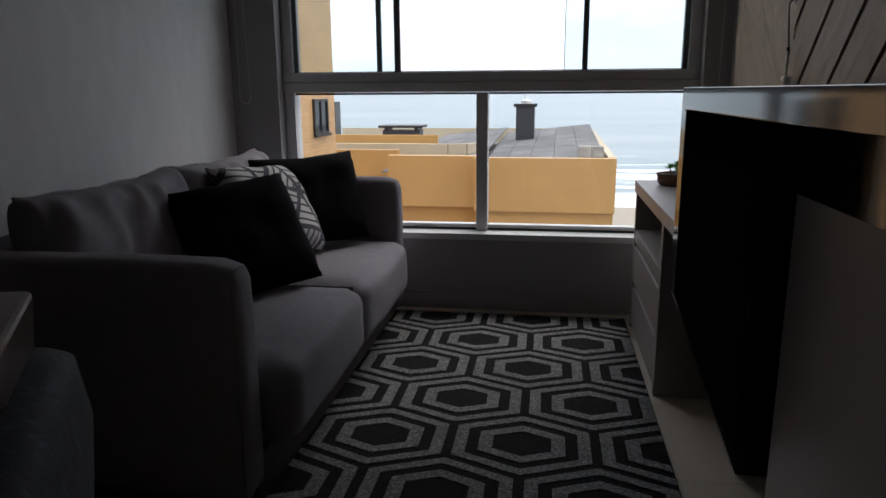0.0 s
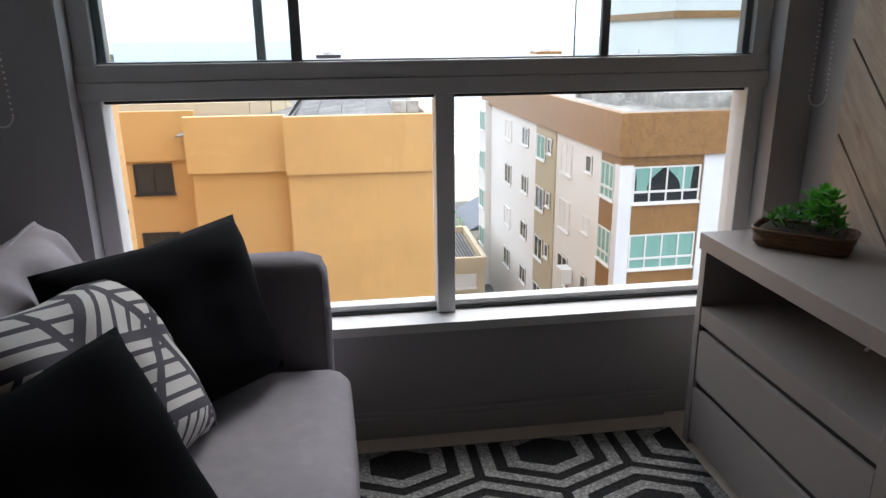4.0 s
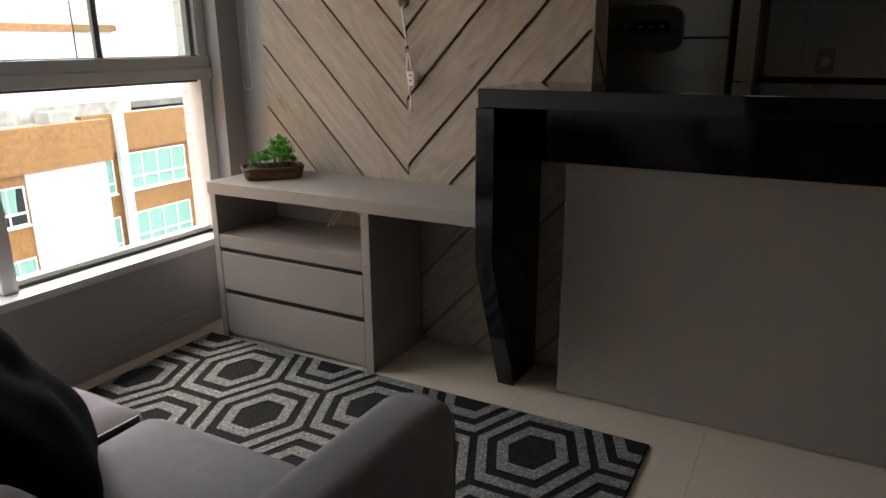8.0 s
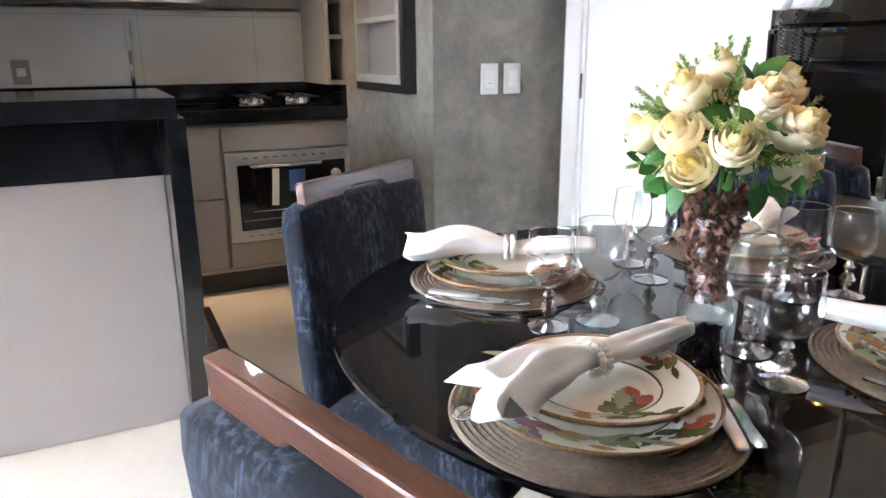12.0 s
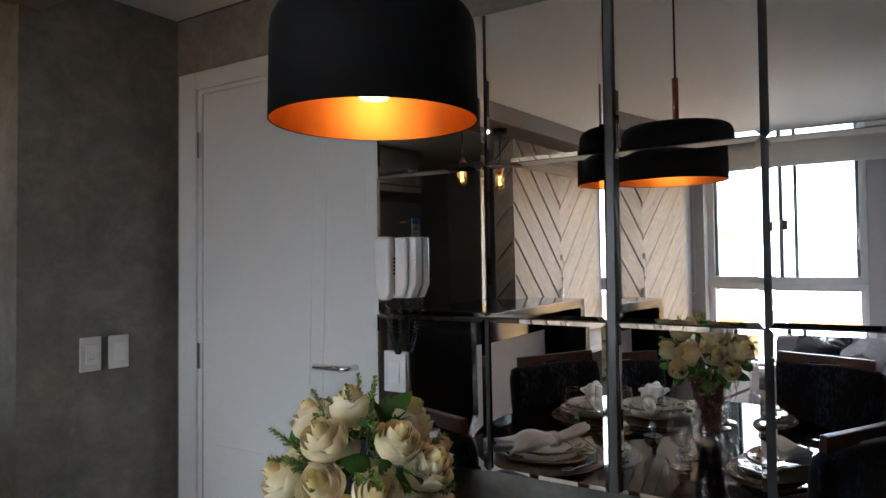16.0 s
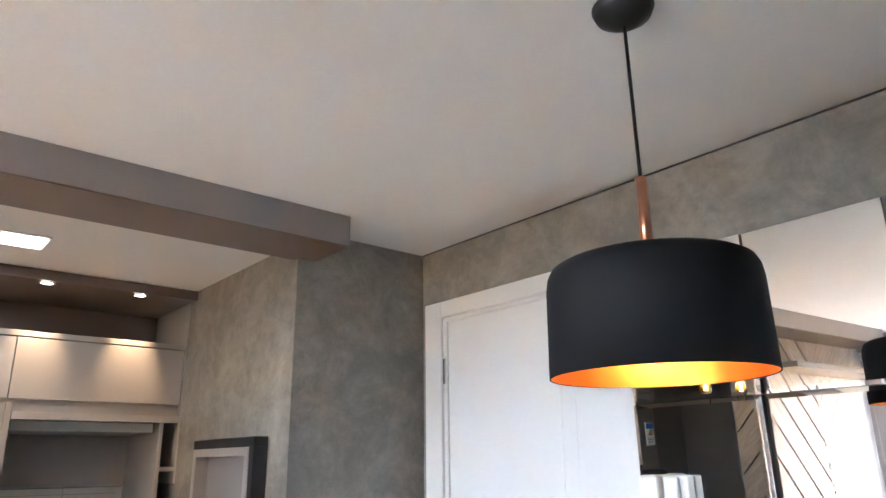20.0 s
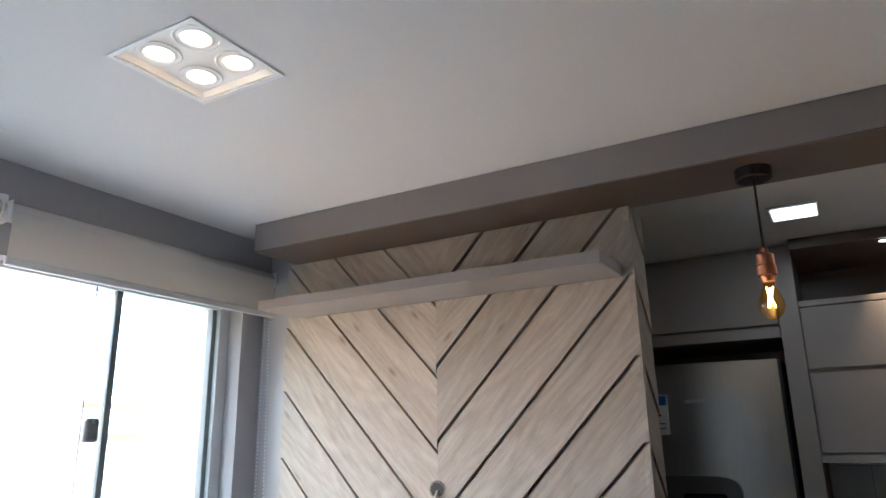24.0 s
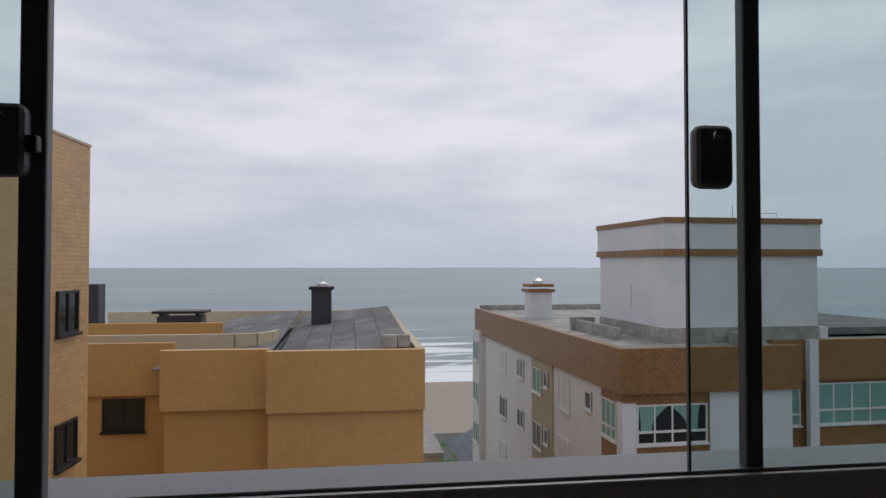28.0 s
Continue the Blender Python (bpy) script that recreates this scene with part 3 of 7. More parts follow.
# door
door = setting("door_1", boxes((2.08, 2.87, -4.50, -4.47, 0.01, 2.083)), M_DOOR, "white lacquered entrance door, closed, with grooved lines")
def casing(rows):
    return part("door_casing", boxes(*rows, bevel=0.004), M_DOOR, door)
casing([(2.892, 2.992, -4.50, -4.448, 0, 2.168)])
casing([(1.998, 2.058, -4.50, -4.448, 0, 2.168)])
casing([(2.0585, 2.8915, -4.50, -4.448, 2.10, 2.168)])
part("door_stop", boxes((2.8705, 2.8915, -4.50, -4.462, 0, 2.0995), (2.0585, 2.0795, -4.50, -4.462, 0, 2.0995), (2.08, 2.87, -4.50, -4.462, 2.0835, 2.0995)), M_DOOR, door)
for hz in (1.082, 1.886):
    part("hinge", boxes((2.872, 2.886, -4.462, -4.450, hz - 0.05, hz + 0.05), bevel=0.003), M_CHROME, door)
for gz in (0.75, 1.24, 1.66):
    part("groove", boxes((2.40, 2.80, -4.4702, -4.4685, gz, gz + 0.002)), M_DOOR, door)
for gx in (2.30, 2.36):
    arc = [(gx - 0.06 * math.sin(k / 12 * math.pi / 2), -4.4695, 0.1 + k / 12 * 1.95) for k in range(13)]
    part("groove", tube(arc, 0.0012, 6), M_DOOR, door)
hd = part("door_handle", tube([(2.115, -4.47, 1.09), (2.115, -4.425, 1.09), (2.125, -4.418, 1.09), (2.25, -4.418, 1.088)], 0.010, 12), M_CHROME, door, "chrome lever handle", True)
part("rosette", moved(lathe([(0, 0.008), (0.024, 0.007), (0.026, 0)], 24), pose(2.115, -4.47, 1.09, 90)), M_CHROME, hd)
part("keyhole", moved(lathe([(0, 0.008), (0.020, 0.007), (0.022, 0)], 24), pose(2.115, -4.47, 1.01, 90)), M_CHROME, hd)

# mirrors in bevelled panels on the cement wall
def mirror_panel(x0, x1, z0, z1, y=-4.43):
    b = 0.011
    bm = bmesh.new()
    o = [(x0, z0), (x1, z0), (x1, z1), (x0, z1)]
    i = [(x0 + b, z0 + b), (x1 - b, z0 + b), (x1 - b, z1 - b), (x0 + b, z1 - b)]
    back = [bm.verts.new((x, -4.4995, z)) for x, z in o]
    rim = [bm.verts.new((x, y - 0.0009, z)) for x, z in o]
    top = [bm.verts.new((x, y, z)) for x, z in i]
    bm.faces.new(top)
    for k in range(4):
        j = (k + 1) % 4
        bm.faces.new((rim[k], rim[j], top[j], top[k]))
        bm.faces.new((back[k], back[j], rim[j], rim[k])).material_index = 1
    bmesh.ops.recalc_face_normals(bm, faces=bm.faces)
    return bm
mir = thing("wall_mirror", "large wall mirror of square facet-edged panels", "mirror", (0, 0, 0))
for x0, x1, turn in ((1.609, 1.994, 1.0), (1.262, 1.605, 1.35), (0.892, 1.235, 6.0), (0.51, 0.888, 0.9), (0.12, 0.506, 0.9)):
    for r, lean, more in ((0, -1.2, 0.9 if turn > 3 else 0.3), (1, -0.76, 0.0), (2, -0.4, 0.8 if turn > 3 else 0.0)):
        z0 = 0.845 + r * 0.4255
        m = pose(x1, -4.43, z0 + 0.2112, lean, 0, -turn - more)
        part("mirror_panel", moved(mirror_panel(x0, x1, z0, z0 + 0.4225), pose(-x1, 4.43, -z0 - 0.2112)), [M_MIRROR, M_DARKALU], mir, m=m)
part("mirror_strip", box(1.2375, 1.2595, -4.4995, -4.424, 0.845, 2.121, 0.002), M_DARKALU, mir, "dark metal strip")

# floor tiles
TS = 0.635
for i in range(-8, 5):
    for j in range(-4, 5):
        x0, y0 = max(-2.5, 2.32 + i * TS), max(-4.5, -2.215 + j * TS)
        x1, y1 = min(4.72, 2.32 + (i + 1) * TS), min(0.0, -2.215 + (j + 1) * TS)
        if x1 - x0 > 0.02 and y1 - y0 > 0.02:
            part("tile", boxes((x0 + 0.0007, x1 - 0.0007, y0 + 0.0007, y1 - 0.0007, -0.004, 0.0)), M_TILE, bpy.data.objects["floor"])

# ---- living room ----
# chevron planks on the wall and round its end
def plank_quad(pts, axis, out, depth=0.022, tilt=0.010):
    """One plank from an outline in the wall's plane; its lower edge stands proud."""
    bm = bmesh.new()
    front, back = [], []
    for u, z, t in pts:
        d = depth + tilt * t
        if axis == "x":
            front.append(bm.verts.new((out - d, u, z))); back.append(bm.verts.new((out, u, z)))
        else:
            front.append(bm.verts.new((u, out - d, z))); back.append(bm.verts.new((u, out, z)))
    n = len(front)
    bm.faces.new(front); bm.faces.new(back[::-1])
    for k in range(n):
        bm.faces.new((front[k], back[k], back[(k + 1) % n], front[(k + 1) % n]))
    bmesh.ops.recalc_face_normals(bm, faces=bm.faces)
    return bm
def clip_poly(poly, inside, cut):
    out = []
    for k in range(len(poly)):
        a, b = poly[k - 1], poly[k]
        if inside(a) != inside(b):
            out.append(cut(a, b))
        if inside(b):
            out.append(b)
    return out
def clip_range(poly, i, lo, hi):
    for v, keep in ((lo, 1), (hi, -1)):
        def cut(a, b):
            s = (v - a[i]) / (b[i] - a[i])
            return tuple(p + s * (q - p) for p, q in zip(a, b))
        poly = clip_poly(poly, lambda p: (p[i] - v) * keep >= -1e-9, cut)
        if not poly:
            return poly
    return poly
E_WALL = bpy.data.objects["wall_east"]
CY, SLOPE, PITCH, GAP = -0.955, 1.06, 0.2643, 0.017
Z_TIP = 0.748
part("backing_board", boxes((3.094, 3.0995, -1.68, -0.215, 0.008, 2.298)), M_BACKING, E_WALL, "dark board behind the planks")
for side in (-1, 1):
    for k in range(-7, 9):
        z0 = Z_TIP + k * PITCH - (0.036 if side > 0 else 0.0)
        w = 0.80
        run = [(0, z0 + GAP, 1.0), (w, z0 + GAP + w * SLOPE, 1.0), (w, z0 + PITCH + w * SLOPE, 0.0), (0, z0 + PITCH, 0.0)]
        poly = clip_range(clip_range(run, 0, 0.0001, 0.748 if side < 0 else 0.74), 1, 0.008, 2.298)
        if len(poly) > 2:
            pts = [(CY + side * u, z, t) for u, z, t in poly]
            ang = math.atan(SLOPE) * side
            m = pose(3.10, CY + side * 0.37, z0 + 0.5, math.degrees(ang))
            part("plank", moved(plank_quad(pts, "x", 3.094, 0.020, 0.004), m.inverted()), M_PLANK, E_WALL, m=m)
for k in range(-4, 12):
    z0 = 0.2 + k * PITCH
    run = [(0, z0 + GAP, 1.0), (0.16, z0 + GAP - 0.16 * SLOPE, 1.0), (0.16, z0 + PITCH - 0.16 * SLOPE, 0.0), (0, z0 + PITCH, 0.0)]
    poly = clip_range(run, 1, 0.008, 2.298)
    if len(poly) > 2:
        m = pose(3.17, -1.68, z0, 0, 43)
        part("plank", moved(plank_quad([(3.072 + u, z, t) for u, z, t in poly], "y", -1.681, 0.019, 0.004), m.inverted()), M_PLANK2, E_WALL, m=m)

# sideboard
sb = thing("sideboard", "taupe laminate sideboard with open niche and two drawers", "sideboard")
part("top", box(2.685, 3.072, -1.488, -0.21, 0.642, 0.692, 0.002), M_TAUPE, sb)
part("side_panel", box(2.692, 3.07, -1.012, -0.975, 0.0, 0.641, 0.002), M_TAUPE, sb)
part("side_panel", box(2.692, 3.07, -0.243, -0.212, 0.0, 0.641, 0.002), M_TAUPE, sb)
part("shelf", box(2.694, 3.06, -0.974, -0.244, 0.412, 0.469, 0.002), M_TAUPE, sb)
part("back_panel", box(3.055, 3.068, -0.974, -0.244, 0.05, 0.641), M_TAUPE, sb)
part("drawer_rail", box(2.72, 3.05, -0.974, -0.244, 0.0, 0.02), M_TAUPE, sb)
for z0, z1 in ((0.024, 0.203), (0.226, 0.392)):
    d = part("drawer", box(2.694, 3.0, -0.972, -0.246, z0, z1, 0.002), M_TAUPE, sb)
    part("finger_groove", box(2.705, 2.99, -0.972, -0.246, z1 + 0.001, z1 + 0.018), M_BLACK, d)

# floating shelf
fs = thing("floating_shelf", "taupe laminate floating shelf high on the chevron planks", "shelf", (2.965, -0.980, 2.076))
part("board", box(-0.130, 0.105, -0.685, 0.695, -0.0185, 0.0185, 0.002), M_TAUPE, fs)
part("edge_strip", box(-0.132, -0.1305, -0.685, 0.695, -0.0185, 0.0185), M_TAUPE_D, fs, "slim edge banding")

# peninsula
pen = thing("breakfast_counter", "black granite breakfast counter with tapered legs and taupe panel", "counter")
part("slab", box(2.645, 3.28, -2.898, -1.474, 1.042, 1.099, 0.002), M_GRANITE, pen)
def leg(y0, y1):
    out = [(2.645, 1.041), (2.645, 0.54), (2.852, 0.0), (3.07, 0.0), (3.07, 1.041)]
    bm = prism(out, y0, y1, 0.002)
    return moved(bm, Matrix(((1, 0, 0, 0), (0, 0, 1, 0), (0, 1, 0, 0), (0, 0, 0, 1))))
part("leg", leg(-1.530, -1.466), M_GRANITE, pen)
part("leg", leg(-2.917, -2.862), M_GRANITE, pen)
part("apron", box(2.880, 2.903, -2.861, -1.531, 0.849, 1.041, 0.001), M_GRANITE, pen)
part("front_panel", box(2.887, 2.906, -2.860, -1.686, 0.004, 0.848, 0.001), M_TAUPE, pen, "pale taupe laminate panel")
part("back_panel", box(3.26, 3.28, -2.860, -1.686, 0.0, 1.041), M_TAUPE, pen)

# sofa
sofa = thing("sofa", "grey fabric two-seat sofa with straight arms beside the window", "sofa", (0, 0, 0))
part("base", box(0.76, 1.545, -1.965, -0.20, 0.06, 0.19, 0.01), M_SOFA, sofa)
part("plinth", box(0.80, 1.50, -1.90, -0.24, 0.0, 0.06), M_BLACK, sofa)
for yc, w in ((-0.703, 0.802), (-1.474, 0.752)):
    part("seat_cushion", moved(soft_box(0.80, w, 0.245, 0.055, 0.012, 14, 0.004, yc), pose(1.243, yc, 0.282)), M_SOFA, sofa, smooth=True)
for yc, deep in ((-0.235, 0.834), (-1.912, 0.805)):
    part("arm", moved(soft_box(deep, 0.132, 0.645, 0.045, 0.006, 12, 0.002, yc), pose(0.76 + deep / 2, yc, 0.370)), M_SOFA, sofa, smooth=True)
part("backrest", moved(soft_box(0.18, 1.60, 0.60, 0.06, 0.01, 12, 0.004), pose(0.81, -1.075, 0.40)), M_SOFA, sofa, smooth=True)
def back_cushion(w, h, thick, seed):
    """Loose upright cushion: flat-edged block with folds that fan down from its top seam."""
    bm = bmesh.new()
    n, k = 44, 28
    grid = {}
    for side in (1, -1):
        for i in range(n + 1):
            for j in range(k + 1):
                u, v = 2 * i / n - 1, 2 * j / k - 1
                e = max(abs(u) ** 1.0, abs(v))
                if side < 0 and e > 0.999:
                    grid[side, i, j] = grid[1, i, j]
                    continue
                round_ = (1 - abs(u) ** 7) ** 0.5 * (1 - abs(v) ** 5) ** 0.5
                d = (1 - v) * h / 2
                fold = math.sin(u * 15 + 5 * noise.noise(Vector((u * 2.5, v * 1.2, seed))) + d * 9) * math.exp(-d / 0.16)
                fold += 0.9 * noise.noise(Vector((u * 3.2, v * 2.4, seed + 4)))
                x = side * (thick / 2 * round_) + (0.019 * fold * round_ if side > 0 else 0)
                sag = -0.018 * (1 - u * u) * max(0, v) + 0.008 * noise.noise(Vector((u * 5, v, seed + 9)))
                grid[side, i, j] = bm.verts.new((x, u * w / 2 * (1 - 0.03 * (1 - v * v) * (e > 0.999)), v * h / 2 + sag))
    for side in (1, -1):
        for i in range(n):
            for j in range(k):
                q = [grid[side, i, j], grid[side, i + 1, j], grid[side, i + 1, j + 1], grid[side, i, j + 1]]
                bm.faces.new(q if side > 0 else q[::-1])
    return bm
for yc, w in ((-0.70, 0.80), (-1.470, 0.765)):
    cm = pose(0.955, yc, 0.610, 0, -12)
    bc = part("back_cushion", back_cushion(w, 0.45, 0.21, yc * 3), M_SOFA, sofa, m=cm, smooth=True)
    rim = [(0.0, u * w / 2 * 0.985, 0.222 - 0.018 * (1 - u * u) + 0.004 * math.sin(u * 9)) for u in [q / 12 - 1 for q in range(25)]]
    part("piping", tube(rim, 0.005, 8), M_SOFA, bc, smooth=True)

def pillow(size, thick, seed=0):
    bm = bmesh.new()
    n = 22
    top, bot = {}, {}
    for i in range(n + 1):
        for j in range(n + 1):
            u, v = 2 * i / n - 1, 2 * j / n - 1
            e = max(abs(u), abs(v))
            pinch = 1 - 0.07 * (1 - abs(u * v)) * e ** 4
            x, y = u * size / 2 * pinch, v * size / 2 * pinch
            h = thick / 2 * ((1 - u ** 4) * (1 - v ** 4)) ** 0.55
            w = noise.noise(Vector((u * 2.2, v * 2.2, seed))) * 0.018 * (1 - e ** 4)
            top[i, j] = bm.verts.new((x, y, h + w))
            bot[i, j] = top[i, j] if e > 0.999 else bm.verts.new((x, y, -h + w))
    for i in range(n):
        for j in range(n):
            bm.faces.new((top[i, j], top[i + 1, j], top[i + 1, j + 1], top[i, j + 1]))
            q = (bot[i, j], bot[i, j + 1], bot[i + 1, j + 1], bot[i + 1, j])
            bm.faces.new(q)
    return bm
def cushion(label, mat, top, side, low, size, seed):
    """A square pillow set by its top corner and the two corners next to it."""
    a, b, c = Vector(top), Vector(side), Vector(low)
    u, v = (a - b) / size, (a - c) / size
    n = u.cross(v).normalized()
    x = u.normalized()
    upright = Matrix((x, n.cross(x), n)).transposed()
    skew = upright.inverted() @ Matrix((u, v, n)).transposed()
    m = Matrix.Translation((b + c) / 2) @ upright.to_4x4()
    ob = part("throw_pillow", moved(pillow(size, 0.17, seed), skew.to_4x4()), mat, m=m, smooth=True)
    return tagged(ob, label, "pillow", "pillows on the sofa")
cushion("black velvet throw pillow leaning on the sofa arm", M_BLACKVELVET, (1.371, -0.283, 0.825), (1.041, -0.687, 0.816), (1.478, -0.385, 0.44), 0.50, 1)
cushion("black velvet throw pillow in front of the others", M_BLACKVELVET, (1.267, -0.91, 0.792), (1.012, -1.305, 0.761), (1.482, -1.082, 0.434), 0.48, 2)
PATTERNED = cushion("white throw pillow printed with dark crossing bands", M_NAPKIN, (1.157, -0.563, 0.788), (1.013, -1.012, 0.818), (1.349, -0.623, 0.428), 0.45, 3)

# rug
rug = thing("rug", "charcoal rug with silver-grey interlocking hexagons", "rug", (0, 0, 0.001))
RX0, RX1, RY0, RY1 = 1.10, 2.676, -2.072, -0.157
part("pile_ground", box(RX0, RX1, RY0, RY1, 0.0, 0.011, 0.003), M_RUGD, rug)

# ceiling light
cl = thing("ceiling_downlight", "square white recessed ceiling light with four lit spots", "ceiling light", (1.848, -1.036, CEIL), 0)
part("frame", moved(boxes((-0.141, 0.141, -0.141, -0.130, -0.003, 0.0), (-0.141, 0.141, 0.130, 0.141, -0.003, 0.0), (-0.141, -0.130, -0.130, 0.130, -0.003, 0), (0.130, 0.141, -0.130, 0.130, -0.003, 0)), pose(0, 0, -0.001)), M_WHITE, cl)
part("well", boxes((-0.132, -0.124, -0.132, 0.132, 0.001, 0.06), (0.124, 0.132, -0.132, 0.132, 0.001, 0.06), (-0.1235, 0.1235, -0.132, -0.124, 0.001, 0.06), (-0.1235, 0.1235, 0.124, 0.132, 0.001, 0.06)), M_WHITE, cl)
part("plate", box(-0.123, 0.123, -0.123, 0.123, 0.020, 0.024), M_WHITE, cl)
for dx in (-0.062, 0.062):
    for dy in (-0.062, 0.062):
        sp = part("spot_ring", moved(lathe([(0.050, -0.001), (0.053, -0.004), (0.049, -0.005), (0.046, -0.003), (0.040, -0.003), (0.038, -0.006), (0.034, -0.005), (0.032, -0.002)], 28), pose(dx, dy, 0.020)), M_WHITE, cl, smooth=True)
        part("spot_lens", moved(lathe([(0, -0.003), (0.0325, -0.002)], 24), pose(dx, dy, 0.0195)), M_GLOWS, sp)

# roller blinds
for x0, x1, dz in ((0.78, 1.905, 0.0), (1.935, 3.055, 0.012)):
    bl = thing("roller_blind", "rolled-up off-white roller blind over the window", "blind", (0, 0, 0), group="window blinds")
    part("roll", moved(lathe([(0.0, 0.0), (0.031, 0.0), (0.031, x1 - x0), (0.0, x1 - x0)], 32), pose(x0, -0.124, 2.24, 0, 90)), M_BLIND, bl, "fabric wound on its tube", True)
    part("fabric", boxes((x0 + 0.004, x1 - 0.004, -0.1555, -0.1542, 2.082 + dz, 2.24)), M_BLIND, bl)
    part("bottom_bar", box(x0, x1, -0.162, -0.146, 2.058 + dz, 2.083 + dz, 0.004), M_ALU, bl)
    for xe in (x0 - 0.005, x1 + 0.001):
        part("end_bracket", box(xe, xe + 0.004, -0.158, -0.091, 2.205, 2.272, 0.001), M_WHITE, bl)
# rug pattern: rings of hexagons
HW, HH, HK = 0.2275, 0.201, 0.104
def hexagon(s):
    return [(0, HH * s), (HW * s, HK * s), (HW * s, -HK * s), (0, -HH * s), (-HW * s, -HK * s), (-HW * s, HK * s)]
for r in range(-4, 5):
    for c in range(-3, 4):
        cx, cy = 2.005 + (c + (0.5 if r % 2 else 0)) * 2 * HW, -1.15 + r * (HH + HK)
        for inner, outer in ((0.40, 0.59), (0.76, 0.93)):
            bm = bmesh.new()
            a, b = hexagon(inner), hexagon(outer)
            for k in range(6):
                j = (k + 1) % 6
                q = [(cx + x, cy + y) for x, y in (a[k], a[j], b[j], b[k])]
                q = clip_range(clip_range(q, 0, RX0 + 0.004, RX1 - 0.004), 1, RY0 + 0.004, RY1 - 0.004)
                if len(q) > 2:
                    top = [bm.verts.new((x, y, 0.0135)) for x, y in q]
                    low = [bm.verts.new((x, y, 0.010)) for x, y in q]
                    bm.faces.new(top)
                    for n in range(len(q)):
                        bm.faces.new((low[n], low[(n + 1) % len(q)], top[(n + 1) % len(q)], top[n]))
            bmesh.ops.remove_doubles(bm, verts=bm.verts, dist=1e-5)
            if bm.faces:
                bmesh.ops.recalc_face_normals(bm, faces=bm.faces)
                part("hexagon_ring", bm, M_RUGL, rug)
            else:
                bm.free()

# printed pillow cloth: bold lines cut it into triangles, each filled with stripes of its own direction
def printed(name, light, dark):
    m = material(name, light, 0.8, vary=0.06, scale=9, grain=300, bump=0.04)
    nt = m.node_tree
    b = nt.nodes["Principled BSDF"]
    src = b.inputs["Base Color"].links[0].from_socket
    co = nt.nodes["Texture Coordinate"]
    def calc(op, x, y=None):
        n = node(nt, "ShaderNodeMath")
        n.operation = op
        for k, v in enumerate((x, y)):
            if isinstance(v, (int, float)):
                n.inputs[k].default_value = v
            elif v is not None:
                nt.links.new(v, n.inputs[k])
        return n.outputs[0]
    def share(v, width):
        return calc("LESS_THAN", calc("ABSOLUTE", calc("SUBTRACT", calc("FRACT", v), 0.5)), width)
    lines, bold, cell = [], None, None
    for ang, shift, weight in ((20, 0.18, 1.0), (80, 0.60, 7.3), (140, 0.42, 3.1)):
        d = node(nt, "ShaderNodeVectorMath")
        d.operation = "DOT_PRODUCT"
        d.inputs[1].default_value = (math.cos(radians(ang)) / 0.17, math.sin(radians(ang)) / 0.17, 0)
        nt.links.new(co.outputs["Object"], d.inputs[0])
        v = calc("ADD", d.outputs["Value"], shift + 0.5)
        lines.append(v)
        hit = share(v, 0.065)
        bold = hit if bold is None else calc("MAXIMUM", bold, hit)
        number = calc("MULTIPLY", calc("FLOOR", calc("SUBTRACT", v, 0.5)), weight)
        cell = number if cell is None else calc("ADD", cell, number)
    pick = node(nt, "ShaderNodeTexWhiteNoise")
    pick.noise_dimensions = "1D"
    nt.links.new(cell, pick.inputs["W"])
    chance = pick.outputs["Value"]
    first, last = calc("LESS_THAN", chance, 0.34), calc("GREATER_THAN", chance, 0.67)
    middle = calc("SUBTRACT", 1.0, calc("ADD", first, last))
    fac = bold
    for v, on in zip(lines, (first, middle, last)):
        fac = calc("MAXIMUM", fac, calc("MULTIPLY", share(calc("MULTIPLY", v, 5.0), 0.15), on))
    mm = nt.nodes.new("ShaderNodeMixRGB")
    nt.links.new(fac, mm.inputs[0])
    nt.links.new(src, mm.inputs[1])
    mm.inputs[2].default_value = (*dark, 1)
    nt.links.new(mm.outputs[0], b.inputs["Base Color"])
    return m
PATTERNED.data.materials.clear()
PATTERNED.data.materials.append(printed("printed_cotton", (0.56, 0.54, 0.52), (0.055, 0.05, 0.065)))

# potted plant on the sideboard
M_WICKER = material("brown_wicker", (0.20, 0.095, 0.04), 0.45, vary=0.5, scale=30, grain=90, bump=0.2, tone=(0.04, 0.02, 0.01), stretch=(1, 1, 5))
M_GREEN = material("green_leaf", (0.05, 0.20, 0.03), 0.45, vary=0.4, scale=20, grain=60, bump=0.02, tone=(0.02, 0.08, 0.015), rand=0.2)
M_GREEN2 = material("bright_leaf", (0.10, 0.42, 0.06), 0.4, vary=0.3, scale=20, grain=60, bump=0.02, tone=(0.04, 0.15, 0.02), rand=0.2)
thin_leaf(M_GREEN, (0.10, 0.42, 0.05), 0.35)
thin_leaf(M_GREEN2, (0.16, 0.62, 0.06), 0.4)
M_SOIL = material("soil", (0.05, 0.035, 0.022), 0.95, vary=0.4, scale=30, grain=90, bump=0.3)
pot = thing("potted_plant", "green succulents in a low brown wicker tray on the sideboard", "plant", (2.880, -0.400, 0.6925), 46)
tray = part("tray", moved(soft_box(0.135, 0.235, 0.046, 0.022, 0.004, 8), pose(0, 0, 0.023)), M_WICKER, pot, "woven brown wicker tray", True)
